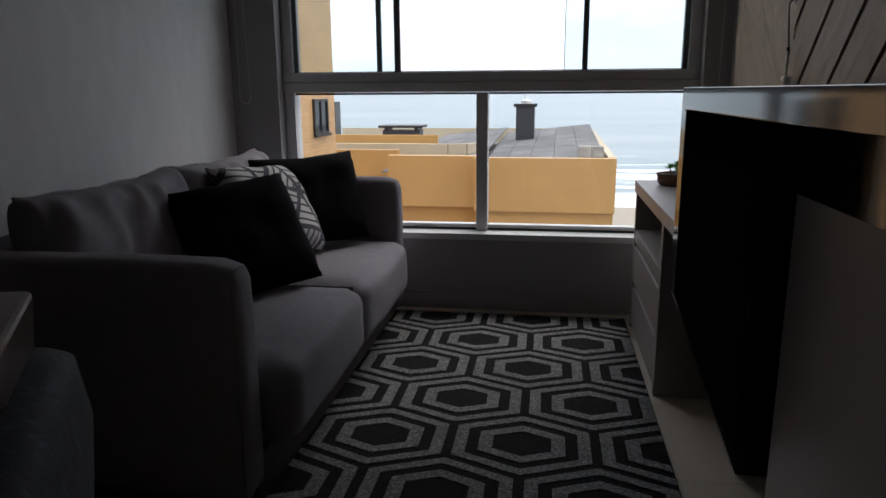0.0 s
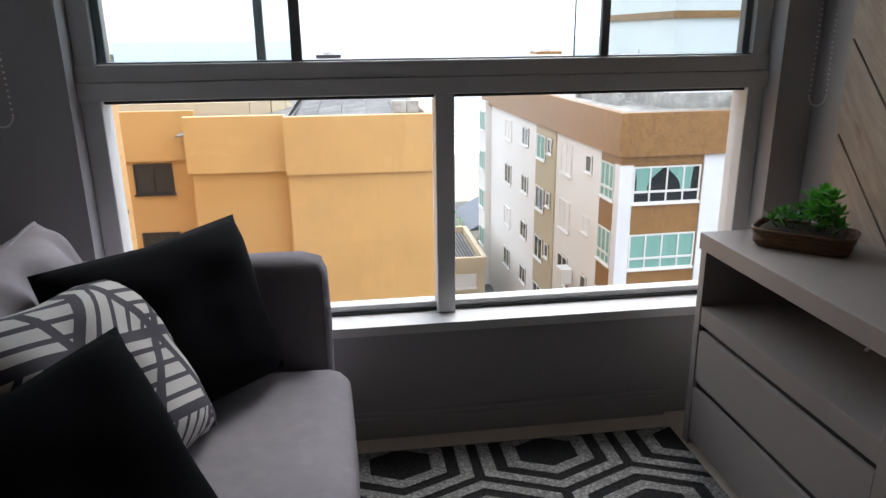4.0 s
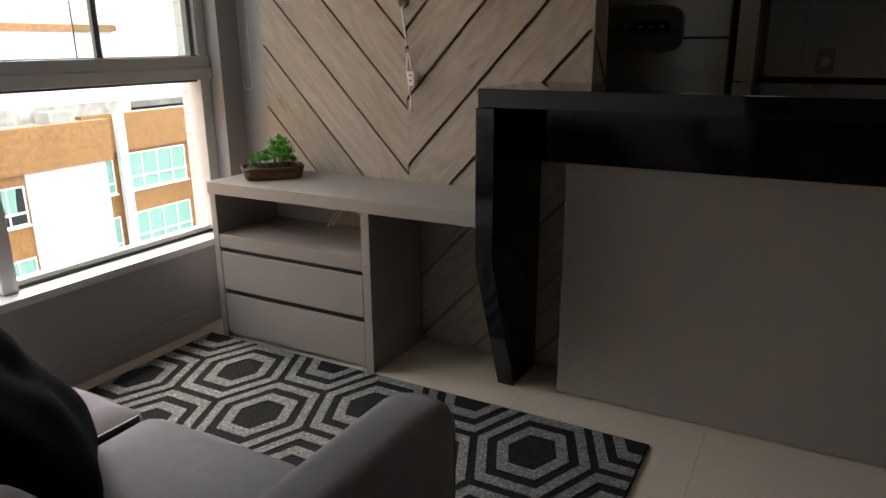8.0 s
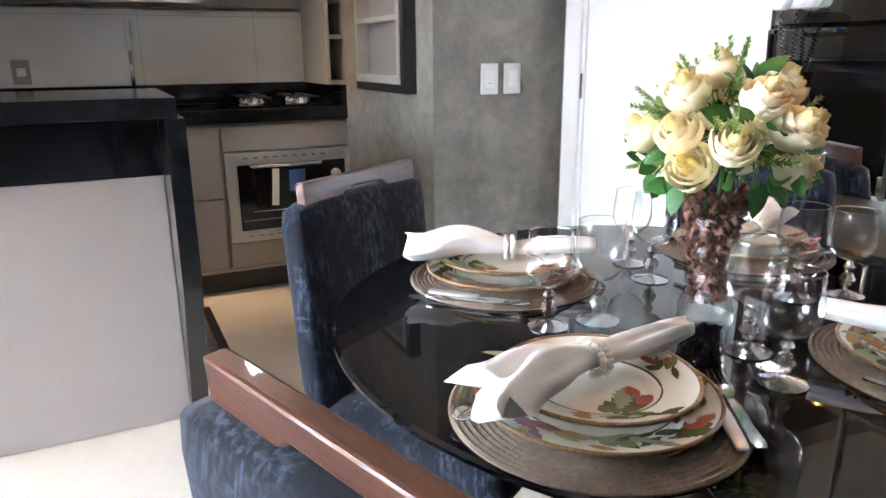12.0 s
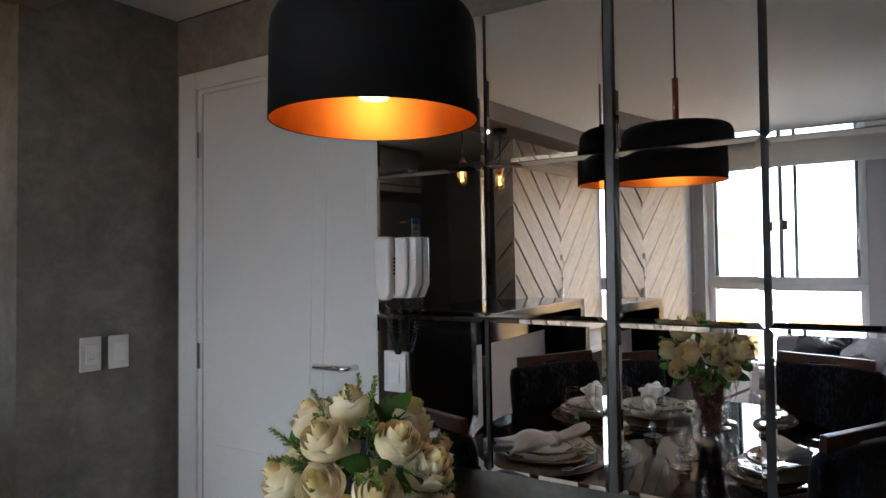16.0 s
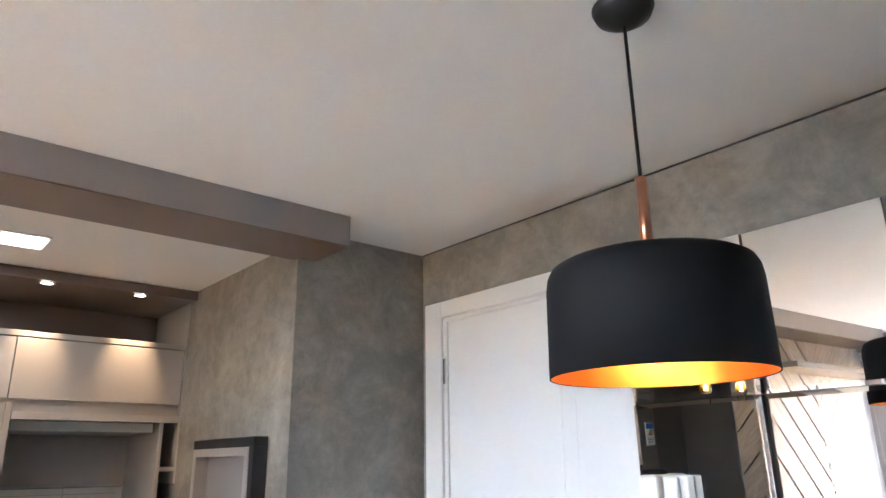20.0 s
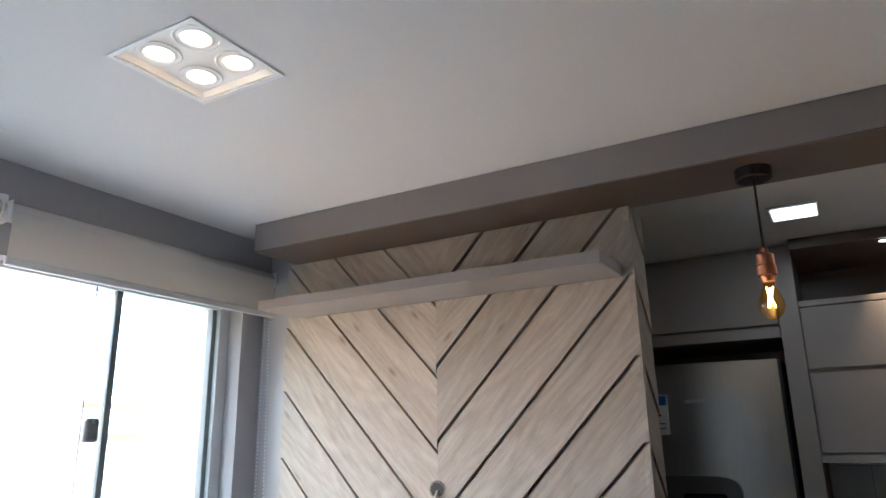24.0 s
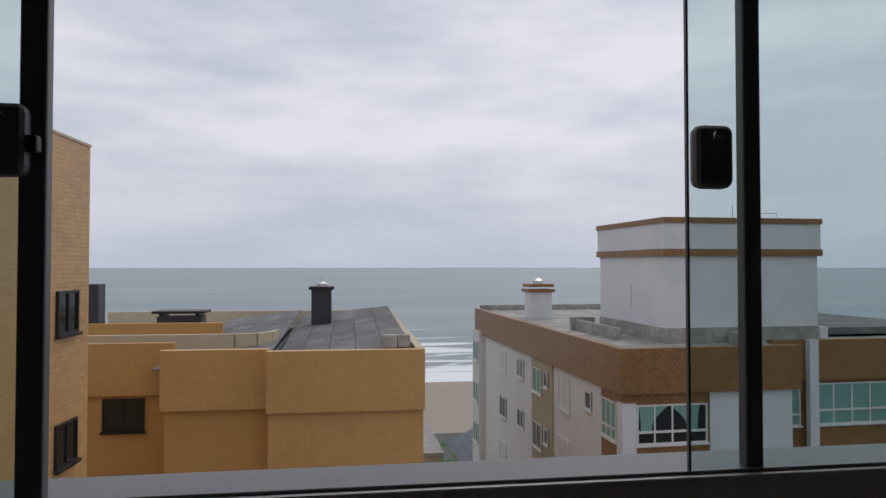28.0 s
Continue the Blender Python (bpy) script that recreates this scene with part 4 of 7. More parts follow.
for s in range(6):
    z, grow = 0.006 + s * 0.0085, 0.95 + 0.022 * s
    out = [(0.068 * grow * math.copysign(abs(math.cos(a)) ** 0.4, math.cos(a)), 0.118 * grow * math.copysign(abs(math.sin(a)) ** 0.4, math.sin(a)), z) for a in [k * math.pi / 16 for k in range(33)]]
    part("wicker_strand", tube(out, 0.0046, 6), M_WICKER, tray, smooth=True)
part("soil", box(-0.05, 0.05, -0.10, 0.10, 0.044, 0.050, 0.003), M_SOIL, pot)
def blade(length, width, curl, thick=0.0015):
    bm = bmesh.new()
    n = 6
    rows = []
    for i in range(n + 1):
        t = i / n
        w = width * (math.sin(math.pi * min(1, t * 0.9 + 0.1)) ** 0.7) / 2 if t < 1 else 0.0004
        y, z = length * (t - 0.3 * curl * t * t), length * curl * (t ** 2) * 0.6
        rows.append((bm.verts.new((-w, y, z + w * 0.3)), bm.verts.new((0, y, z)), bm.verts.new((w, y, z + w * 0.3))))
    for a, b in zip(rows, rows[1:]):
        bm.faces.new((a[0], a[1], b[1], b[0]))
        bm.faces.new((a[1], a[2], b[2], b[1]))
    return bm
B_A, B_B = part("blade", blade(0.040, 0.016, 0.35), M_GREEN, pot, smooth=True), part("blade", blade(0.046, 0.017, 0.45), M_GREEN2, pot, smooth=True)
B_A.matrix_basis, B_B.matrix_basis = pose(0, -0.05, 0.050, 40), pose(0, 0.05, 0.050, 40)
rng = random.Random(5)
for cx, cy, tall, n, proto in ((0.0, -0.035, 0.105, 16, B_B), (0.022, -0.055, 0.085, 15, B_B), (-0.022, -0.045, 0.075, 15, B_B), (0.012, -0.010, 0.085, 15, B_B), (-0.015, -0.012, 0.060, 14, B_B),
                               (0.0, -0.075, 0.050, 14, B_B), (0.03, 0.02, 0.045, 14, B_A), (-0.025, 0.030, 0.030, 14, B_A), (0.005, 0.055, 0.034, 14, B_A), (-0.02, 0.080, 0.020, 12, B_A), (0.03, 0.075, 0.022, 12, B_A), (-0.035, -0.085, 0.022, 12, B_A)):
    part("stalk", tube([(cx * 0.6, cy * 0.8, 0.046), (cx, cy, 0.046 + tall)], 0.0028, 6), M_GREEN, pot)
    for tier in range(1 + int(tall / 0.035)):
        for k in range(n):
            f = k / n
            m = pose(cx, cy, 0.048 + tall - tier * 0.026 + 0.004 * f, 6 + 62 * f ** 1.3 - 10 * tier + rng.uniform(-8, 8), 0, k * 137.5 + rng.uniform(-12, 12)) @ Matrix.Scale(rng.uniform(0.75, 1.05) * (1 - 0.35 * f), 4)
            same(proto, "blade", pot, m)

# cable from the hole in the planks
tv = thing("wall_cable", "white cable with inline socket hanging from the plank hole", "cable")
hole = part("hole", moved(lathe([(0, -0.003), (0.027, -0.002), (0.031, 0)], 28), pose(3.0705, -0.953, 1.388, 0, -90)), M_DARKALU, tv)
part("hole_core", moved(lathe([(0, 0.0005), (0.025, 0)], 24), pose(3.0675, -0.953, 1.388, 0, -90)), M_BLACK, hole)
wire = [(3.07, -0.955, 1.385), (3.045, -0.957, 1.36), (3.05, -0.965, 1.28), (3.055, -0.972, 1.20), (3.052, -0.97, 1.12), (3.056, -0.982, 1.03), (3.058, -0.985, 0.975)]
part("cord", tube(wire, 0.0042, 8), M_PLASTIC, tv, smooth=True)
part("cord", tube([(3.053, -0.97, 1.22), (3.046, -0.99, 1.17), (3.048, -0.995, 1.13)], 0.0035, 8), M_PLASTIC, tv, smooth=True)
part("tape", tube([(3.053, -0.970, 1.225), (3.054, -0.971, 1.20)], 0.0058, 8), M_BLACK, tv)
sk = part("socket", box(3.034, 3.062, -1.012, -0.978, 1.075, 1.135, 0.008, 3), M_PLASTIC, tv)
for z in (1.092, 1.112):
    part("socket_hole", box(3.0328, 3.0345, -0.999, -0.991, z, z + 0.007), M_BLACK, sk)
sc = thing("sideboard_cable", "white cable end in the sideboard niche", "cable")
part("grommet", moved(lathe([(0, -0.001), (0.022, -0.002), (0.026, 0)], 24), pose(3.054, -0.637, 0.540, 0, -90)), M_BLACK, sc)
part("cord", tube([(3.052, -0.632, 0.543), (3.02, -0.628, 0.546), (2.975, -0.632, 0.530), (2.940, -0.640, 0.508), (2.912, -0.646, 0.496)], 0.0042, 8), M_PLASTIC, sc, smooth=True)
part("cord", tube([(3.052, -0.642, 0.538), (3.02, -0.650, 0.536), (2.985, -0.650, 0.515), (2.955, -0.640, 0.498)], 0.0035, 8), M_PLASTIC, sc, smooth=True)

# blind chains and brackets
for x0, xt, label in ((3.035, 3.05, "white bead chain loop of the window blind"), (0.80, 0.79, "white bead chain loop of the window blind")):
    ch = thing("blind_chain", label, "chain", group="blind chains")
    pts = []
    n = 150
    for k in range(n):
        f = k / n
        if f < 0.46:
            p = (xt - 0.012 - 0.012 * f, -0.125, 2.12 - f / 0.46 * 1.05)
        elif f < 0.54:
            a = math.pi * (f - 0.46) / 0.08
            p = (xt - 0.0005 - 0.0275 * math.cos(a) + 0.01, -0.125, 1.07 - 0.03 * math.sin(a))
        else:
            p = (xt + 0.037 - 0.025 * (f - 0.54) / 0.46, -0.125, 1.07 + (f - 0.54) / 0.46 * 1.05)
        pts.append(p)
    bm = bmesh.new()
    for p in pts:
        bmesh.ops.create_icosphere(bm, subdivisions=1, radius=0.0032, matrix=Matrix.Translation(p))
    part("beads", bm, M_PLASTIC, ch, smooth=True)
br = thing("blind_bracket", "white centre bracket between the two blinds", "bracket")
part("plate", box(1.908, 1.932, -0.13, -0.091, 2.20, 2.292, 0.003), M_WHITE, br)
part("roller_end", moved(lathe([(0, 0.02), (0.014, 0.018), (0.016, 0)], 18), pose(1.908, -0.128, 2.25, 0, 90)), M_CHROME, br)

# seams on the sofa
for yc, x in ((-0.235, 1.583), (-1.912, 1.554)):
    w, h = 0.0525, 0.679
    arc = [(x, yc - w, 0.12), (x, yc - w, h - 0.035), (x - 0.006, yc - w + 0.008, h - 0.012), (x, yc - w + 0.035, h), (x, yc + w - 0.035, h), (x - 0.006, yc + w - 0.008, h - 0.012), (x, yc + w, h - 0.035), (x, yc + w, 0.12)]
    part("piping", tube(arc, 0.0022, 6), M_SOFA, sofa, smooth=True)
# black slab painting the shade in the crease between the seat cushions
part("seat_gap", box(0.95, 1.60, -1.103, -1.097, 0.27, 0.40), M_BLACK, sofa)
part("front_rail", box(1.547, 1.567, -1.93, -0.25, 0.035, 0.17, 0.004), M_RAILW, sofa, "dark wooden front rail under the seat")

# ---- kitchen ----
KF = 4.145
kc = thing("kitchen_base_cabinet", "taupe laminate kitchen base cabinet under the granite worktop", "cabinet")
part("body", box(KF + 0.02, 4.70, -3.915, -2.07, 0.12, 0.883), M_TAUPE, kc)
part("toe_kick", box(KF + 0.06, 4.6, -3.915, -2.07, 0.0, 0.119), M_BLACK, kc)
for y0, y1, z0, z1 in ((-3.22, -2.66, 0.14, 0.505), (-3.22, -2.66, 0.515, 0.87), (-2.655, -2.09, 0.14, 0.87), (-3.91, -3.235, 0.14, 0.27), (-3.91, -3.235, 0.745, 0.87)):
    part("door", box(KF, KF + 0.019, y0, y1, z0, z1, 0.0015), M_TAUPE, kc)
part("bottom_rail", box(KF - 0.004, KF + 0.019, -3.915, -2.07, 0.122, 0.137), M_TAUPE, kc)
wt = thing("kitchen_worktop", "black granite kitchen worktop with low upstand", "worktop")
part("slab", box(KF - 0.02, 4.715, -3.916, -2.07, 0.884, 0.952, 0.002), M_GRANITE, wt)
part("upstand", box(4.69, 4.716, -3.89, -2.07, 0.953, 1.058, 0.001), M_GRANITE, wt)
part("upstand", box(KF - 0.02, 4.689, -3.887, -3.864, 0.953, 1.058, 0.001), M_GRANITE, wt)
setting("trim_backsplash", boxes((4.70, 4.718, -3.915, -2.07, 1.059, 1.445)), M_SPLASH, "pale greige glossy backsplash panel with horizontal seams")
ov = thing("built_in_oven", "stainless steel built-in oven with black glass door", "oven")
part("frame", box(KF - 0.012, KF + 0.05, -3.915, -3.236, 0.275, 0.737, 0.006), M_STEEL, ov)
part("door_glass", box(KF - 0.020, KF - 0.0125, -3.86, -3.295, 0.335, 0.675, 0.003), M_BLACKGLASS, ov)
part("handle", tube([(KF - 0.02, -3.36, 0.668), (KF - 0.05, -3.36, 0.668), (KF - 0.05, -3.72, 0.668), (KF - 0.02, -3.72, 0.668)], 0.009, 10), M_CHROME, ov, smooth=True)
hob = thing("gas_hob", "black glass gas hob with chrome burner caps", "hob")
part("glass", box(4.22, 4.64, -3.86, -3.30, 0.953, 0.961, 0.002), M_BLACKGLASS, hob)
for bx, by, r in ((4.33, -3.45, 0.04), (4.33, -3.70, 0.045), (4.52, -3.45, 0.045), (4.52, -3.70, 0.04)):
    bu = part("burner", moved(lathe([(r * 1.2, 0), (r * 1.2, 0.01), (r, 0.014), (r * 0.95, 0.026), (0, 0.03)], 24), pose(bx, by, 0.962)), M_CHROME, hob, smooth=True)
    for a in range(4):
        part("pan_support", moved(box(0.02, 0.1, -0.004, 0.004, 0.03, 0.04, 0.002), pose(bx, by, 0.962, 0, 0, a * 90 + 45)), M_BLACK, bu)
tp = thing("kitchen_tap", "tall slim chrome kitchen tap", "tap", (4.5, -2.885, 0.953))
part("base", lathe([(0, 0.04), (0.02, 0.04), (0.024, 0)], 20), M_CHROME, tp, smooth=True)
part("column", tube([(0, 0, 0.03), (0, 0, 0.31)], 0.010, 12), M_CHROME, tp, smooth=True)
part("spray_head", tube([(0, 0, 0.29), (0, 0, 0.42)], 0.017, 14), M_ALU, tp, smooth=True)

# upper cabinets
uc = thing("kitchen_wall_cabinet", "taupe laminate wall cabinets with open lit shelf", "cabinet")
part("side_panel", box(KF, 4.70, -2.11, -2.03, 1.059, 2.358, 0.002), M_TAUPE, uc)
part("side_panel", box(KF, 4.70, -3.918, -3.88, 1.465, 2.358, 0.002), M_TAUPE, uc)
part("soffit", box(KF - 0.08, 4.70, -3.918, -2.111, 2.312, 2.358, 0.002), M_BROWN, uc)
part("shelf", box(KF, 4.70, -3.879, -2.111, 2.078, 2.103, 0.002), M_TAUPE, uc)
part("back_panel", box(4.60, 4.70, -3.879, -2.111, 1.46, 2.077), M_TAUPE, uc)
part("shelf_back", box(4.60, 4.70, -3.879, -2.111, 2.104, 2.311), M_BROWN, uc, "brown back of the open shelf")
part("body", box(KF + 0.02, 4.599, -3.18, -2.111, 1.465, 2.077), M_TAUPE, uc)
part("body", box(KF + 0.02, 4.599, -3.879, -3.18, 1.76, 2.077), M_TAUPE, uc)
for y0, y1, z0, z1 in ((-3.165, -2.115, 1.818, 2.073), (-3.875, -3.17, 1.818, 2.073), (-3.165, -2.115, 1.485, 1.80)):
    part("door", box(KF, KF + 0.019, y0, y1, z0, z1, 0.0015), M_TAUPE, uc)
part("rail", box(KF - 0.004, KF + 0.019, -3.19, -2.111, 1.445, 1.472, 0.001), M_TAUPE, uc)
part("rail", box(KF - 0.004, KF + 0.019, -3.879, -3.191, 1.735, 1.765, 0.001), M_TAUPE, uc)
part("divider", box(KF, 4.6, -3.19, -3.166, 1.473, 1.805, 0.001), M_TAUPE, uc)
part("divider", box(KF, 4.6, -3.812, -3.794, 1.06, 1.734, 0.001), M_TAUPE, uc)
part("side_panel", box(KF, 4.6, -3.918, -3.90, 1.06, 1.449, 0.001), M_TAUPE, uc)
for z in (1.06, 1.29, 1.52):
    part("inner_shelf", box(KF + 0.004, 4.6, -3.899, -3.813, z, z + 0.018), M_TAUPE, uc)
for sy in (-2.46, -2.85, -3.237, -3.626):
    r = part("spot_ring", moved(lathe([(0.03, 0), (0.034, -0.005), (0.024, -0.005)], 20), pose(4.100, sy, 2.311)), M_CHROME, uc, smooth=True)
    part("spot_lens", moved(lathe([(0, -0.003), (0.024, -0.004)], 20), pose(4.100, sy, 2.311)), M_GLOWS, r)
hood = thing("range_hood", "slim steel range hood under the cabinet", "hood")
part("body", box(KF + 0.03, 4.55, -3.775, -3.195, 1.69, 1.734, 0.004), M_STEEL, hood)
fcab = thing("fridge_cabinet", "taupe laminate cabinet over the fridge", "cabinet")
part("body", box(KF + 0.02, 4.70, -2.029, -1.28, 1.957, 2.358), M_TAUPE, fcab)
part("door", box(KF, KF + 0.019, -2.025, -1.29, 2.015, 2.335, 0.0015), M_TAUPE, fcab)
part("rail", box(KF - 0.002, KF + 0.019, -2.025, -1.28, 1.957, 2.003, 0.001), M_TAUPE, fcab)

# fridge
fr = thing("fridge", "brushed steel top-freezer fridge with dark grey handle plate", "fridge")
part("cabinet", box(KF + 0.0, 4.69, -2.012, -1.34, 0.04, 1.868, 0.01), M_BLACK, fr)
def bowed(y0, y1, z0, z1, bow=0.035, n=14):
    out = [(KF - 0.03 - bow * (1 - (2 * k / n - 1) ** 2), y0 + (y1 - y0) * k / n) for k in range(n + 1)] + [(KF - 0.002, y1), (KF - 0.002, y0)]
    return prism(out, z0, z1)
part("freezer_door", bowed(-2.0, -1.35, 1.255, 1.865), M_STEEL, fr, smooth=False)
part("fridge_door", bowed(-2.0, -1.35, 0.06, 1.245), M_STEEL, fr)

# kitchen ceiling panels
for ky in (-2.166, -3.057):
    pl = thing("led_ceiling_panel", "small square lit LED panel in the kitchen ceiling", "ceiling light", (3.648, ky, KCEIL), group="kitchen ceiling lights")
    part("frame", box(-0.086, 0.086, -0.086, 0.086, -0.010, -0.001, 0.003), M_WHITE, pl)
    part("diffuser", box(-0.074, 0.074, -0.074, 0.074, -0.013, -0.0105), M_GLOWW, pl)

# filament bulbs under the beam
def filament_bulb(y):
    t = thing("pendant_bulb", "amber filament bulb on a black cord with copper socket", "pendant lamp", (2.946, y, 2.2953), group="filament bulbs over the counter")
    part("canopy", lathe([(0, 0), (0.05, -0.001), (0.05, -0.030), (0.046, -0.034), (0, -0.034)], 28), M_BLACK, t, smooth=False)
    part("cord", tube([(0, 0, -0.034), (0.002, 0, -0.12), (0, 0, -0.24)], 0.0035, 8), M_BLACK, t)
    part("socket", lathe([(0, -0.235), (0.010, -0.237), (0.013, -0.252), (0.024, -0.258), (0.024, -0.285), (0.027, -0.29), (0.027, -0.315), (0.022, -0.32), (0.018, -0.335), (0, -0.335)], 24), M_COPPER, t)
    b = part("bulb", lathe([(0.014, -0.333), (0.016, -0.345), (0.032, -0.385), (0.034, -0.405), (0.028, -0.425), (0.012, -0.437), (0, -0.439)], 24), M_AMBERGLASS, t, "amber glass bulb", True)
    b.visible_shadow = False
    pts = [(0.010 * math.cos(k * 2.2), 0.010 * math.sin(k * 2.2), -0.35 - 0.055 * (k % 2)) for k in range(9)]
    part("filament", tube(pts, 0.0022, 6), M_GLOWB, b)
M_AMBERGLASS = pane_glass("amber_glass", (1.0, 0.74, 0.32), 0.06)
filament_bulb(-2.10)
filament_bulb(-2.485)
# wall niche by the hob
ni = thing("wall_niche", "taupe open wall niche on a black back board", "shelf")
A0, A1, B0, B1 = 3.225, 3.80, 1.052, 1.643
for r in ((A0, A1, B0, B0 + 0.036), (A0, A1, B1 - 0.036, B1), (A0, A0 + 0.036, B0 + 0.036, B1 - 0.036), (A1 - 0.012, A1, B0 + 0.036, B1 - 0.036)):
    part("surround", box(r[0], r[1], -3.887, -3.831, r[2], r[3], 0.001), M_BLACK, ni, "black surround")
X0, X1, Z0, Z1 = A0 + 0.037, A1 - 0.013, B0 + 0.037, B1 - 0.037
for r in ((X0, X1, Z0, Z0 + 0.03), (X0, X1, Z1 - 0.03, Z1), (X0, X0 + 0.03, Z0 + 0.03, Z1 - 0.03), (X1 - 0.03, X1, Z0 + 0.03, Z1 - 0.03), (X0 + 0.03, X1 - 0.03, 1.345, 1.365)):
    part("board", box(r[0], r[1], -3.886, -3.826, r[2], r[3], 0.001), M_TAUPE, ni)
part("inner_back", box(X0 + 0.03, X1 - 0.03, -3.887, -3.881, Z0 + 0.03, Z1 - 0.03), M_TAUPE_D, ni)

# fridge fittings
M_GREYPLASTIC = plain("dark_grey_plastic", (0.085, 0.085, 0.085), 0.35)
hp = []
for k in range(40):
    a = 2 * math.pi * k / 40
    hp.append((-1.56 + 0.25 * math.copysign(abs(math.cos(a)) ** 0.35, math.cos(a)), 1.29 + 0.105 * math.copysign(abs(math.sin(a)) ** 0.5, math.sin(a)) * (1 - 0.25 * max(0, math.cos(a)))))
plate = part("handle_plate", moved(prism([(y, z) for y, z in hp], 4.052, 4.10), Matrix(((0, 0, 1, 0), (1, 0, 0, 0), (0, 1, 0, 0), (0, 0, 0, 1)))), M_GREYPLASTIC, fr, "dark grey plastic handle plate")
part("handle_slot", box(4.0485, 4.056, -1.80, -1.36, 1.284, 1.294), M_BLACK, plate)
dp = part("display", box(4.046, 4.056, -1.75, -1.58, 1.275, 1.325, 0.010), M_BLACKGLASS, plate)
for y in (-1.73, -1.68, -1.63):
    part("display_mark", box(4.0452, 4.0459, y, y + 0.018, 1.297, 1.303), M_ALU, dp)
lb = part("energy_label", box(4.062, 4.0665, -1.545, -1.445, 1.565, 1.735), M_WHITE, fr, "white energy label with blue head and coloured bars")
for y0, y1, z0, z1, c in ((-1.54, -1.45, 1.69, 1.73, (0.03, 0.15, 0.5)), (-1.50, -1.46, 1.676, 1.684, (0.05, 0.3, 0.1)), (-1.505, -1.46, 1.665, 1.673, (0.4, 0.45, 0.05)),
                          (-1.51, -1.46, 1.654, 1.662, (0.6, 0.3, 0.03)), (-1.515, -1.46, 1.643, 1.651, (0.5, 0.03, 0.03)), (-1.53, -1.46, 1.61, 1.614, (0.1, 0.1, 0.1)), (-1.53, -1.47, 1.59, 1.594, (0.1, 0.1, 0.1))):
    part("label_bar", box(4.0605, 4.0618, y0, y1, z0, z1), plain("ink", c, 0.5), lb)
part("badge", box(4.058, 4.062, -1.70, -1.62, 1.695, 1.708, 0.001), M_ALU, fr, "plain pale badge")
part("door_gap", box(4.09, 4.128, -2.018, -1.352, 1.2455, 1.2545), M_BLACK, fr)

# oven fittings
for k in range(9):
    part("vent", box(KF - 0.0135, KF - 0.0115, -3.33 - k * 0.05 - 0.022, -3.33 - k * 0.05, 0.705, 0.712), M_DARKALU, ov)
    if k < 8:
        part("vent", box(KF - 0.0135, KF - 0.0115, -3.33 - k * 0.05 - 0.022, -3.33 - k * 0.05, 0.30, 0.306), M_DARKALU, ov)
part("knob", moved(lathe([(0.026, 0), (0.026, 0.018), (0.022, 0.022), (0, 0.022)], 24), pose(KF - 0.02, -3.805, 0.60, 0, -90)), M_STEEL, ov, smooth=True)
part("sticker", box(KF - 0.0215, KF - 0.0205, -3.64, -3.555, 0.525, 0.635), plain("blue_sticker", (0.05, 0.11, 0.32), 0.5), ov, "blue sticker on the oven door")
part("oven_rack", boxes((KF - 0.0212, KF - 0.0205, -3.60, -3.36, 0.43, 0.434), (KF - 0.0212, KF - 0.0205, -3.84, -3.31, 0.386, 0.389)), M_STEEL, ov)
part("towel", moved(box(-0.002, 0.0, -0.018, 0.018, -0.19, 0.0), pose(KF - 0.055, -3.48, 0.653, 4)), M_NAPKIN, ov, "strip of pale cloth over the handle")

# backsplash seams, outlet, mat
bs = bpy.data.objects["trim_backsplash"]
for z in (1.415,):
    part("seam", box(4.6985, 4.7002, -3.79, -2.14, z, z + 0.002), M_TAUPE, bs)
for y in (-2.28, -2.95, -3.55):
    part("seam", box(4.6985, 4.7002, y, y + 0.002, 1.06, 1.44), M_TAUPE, bs)
so = thing("wall_outlet", "taupe wall outlet on the backsplash", "outlet")
part("plate", box(4.690, 4.6985, -2.425, -2.345, 1.075, 1.195, 0.003), M_TAUPE, so)
part("insert", box(4.687, 4.690, -2.405, -2.365, 1.115, 1.155, 0.002), M_WHITE, so)
M_MAT = material("striped_mat", (0.16, 0.155, 0.15), 0.9, vary=0.6, scale=60, grain=200, bump=0.2, tone=(0.02, 0.02, 0.02), stretch=(1, 0.1, 1))
km = thing("kitchen_mat", "grey woven kitchen mat with dark border", "rug", (0, 0, 0.001))
part("weave", box(3.41, 3.95, -3.04, -2.2, 0.0, 0.007, 0.002), M_MAT, km)
part("border", boxes((3.37, 3.409, -3.08, -2.2, 0.0, 0.008), (3.951, 3.99, -3.08, -2.2, 0.0, 0.008), (3.41, 3.95, -3.08, -3.041, 0.0, 0.008)), M_BLACK, km)

# switches
def switch_plate(at, rz, rows, label, w=0.080, h=0.122):
    s = thing("light_switch", label, "switch", at, rz, "wall switches")
    pl = part("plate", box(-w / 2, w / 2, -0.009, -0.0005, -h / 2, h / 2, 0.004, 3), M_PLASTIC, s)
    part("insert", box(-0.021, 0.021, -0.0115, -0.0091, -0.035, 0.035, 0.001), M_WHITE, pl)
    for k in range(rows):
        z1 = 0.034 - k * 0.068 / rows
        part("rocker", box(-0.0195, 0.0195, -0.0135, -0.0116, z1 - 0.068 / rows + 0.002, z1, 0.001), M_WHITE, pl)
    if rows == 2:
        for dx in (-0.006, 0.0, 0.006):
            part("pin_hole", box(dx - 0.0015, dx + 0.0015, -0.0140, -0.0136, -0.018, -0.015), M_BLACK, pl)
switch_plate((3.067, -4.136, 1.111), -90, 2, "white switch plate with outlet on the cement wall")
switch_plate((3.067, -4.243, 1.111), -90, 1, "white one-rocker switch plate on the cement wall")
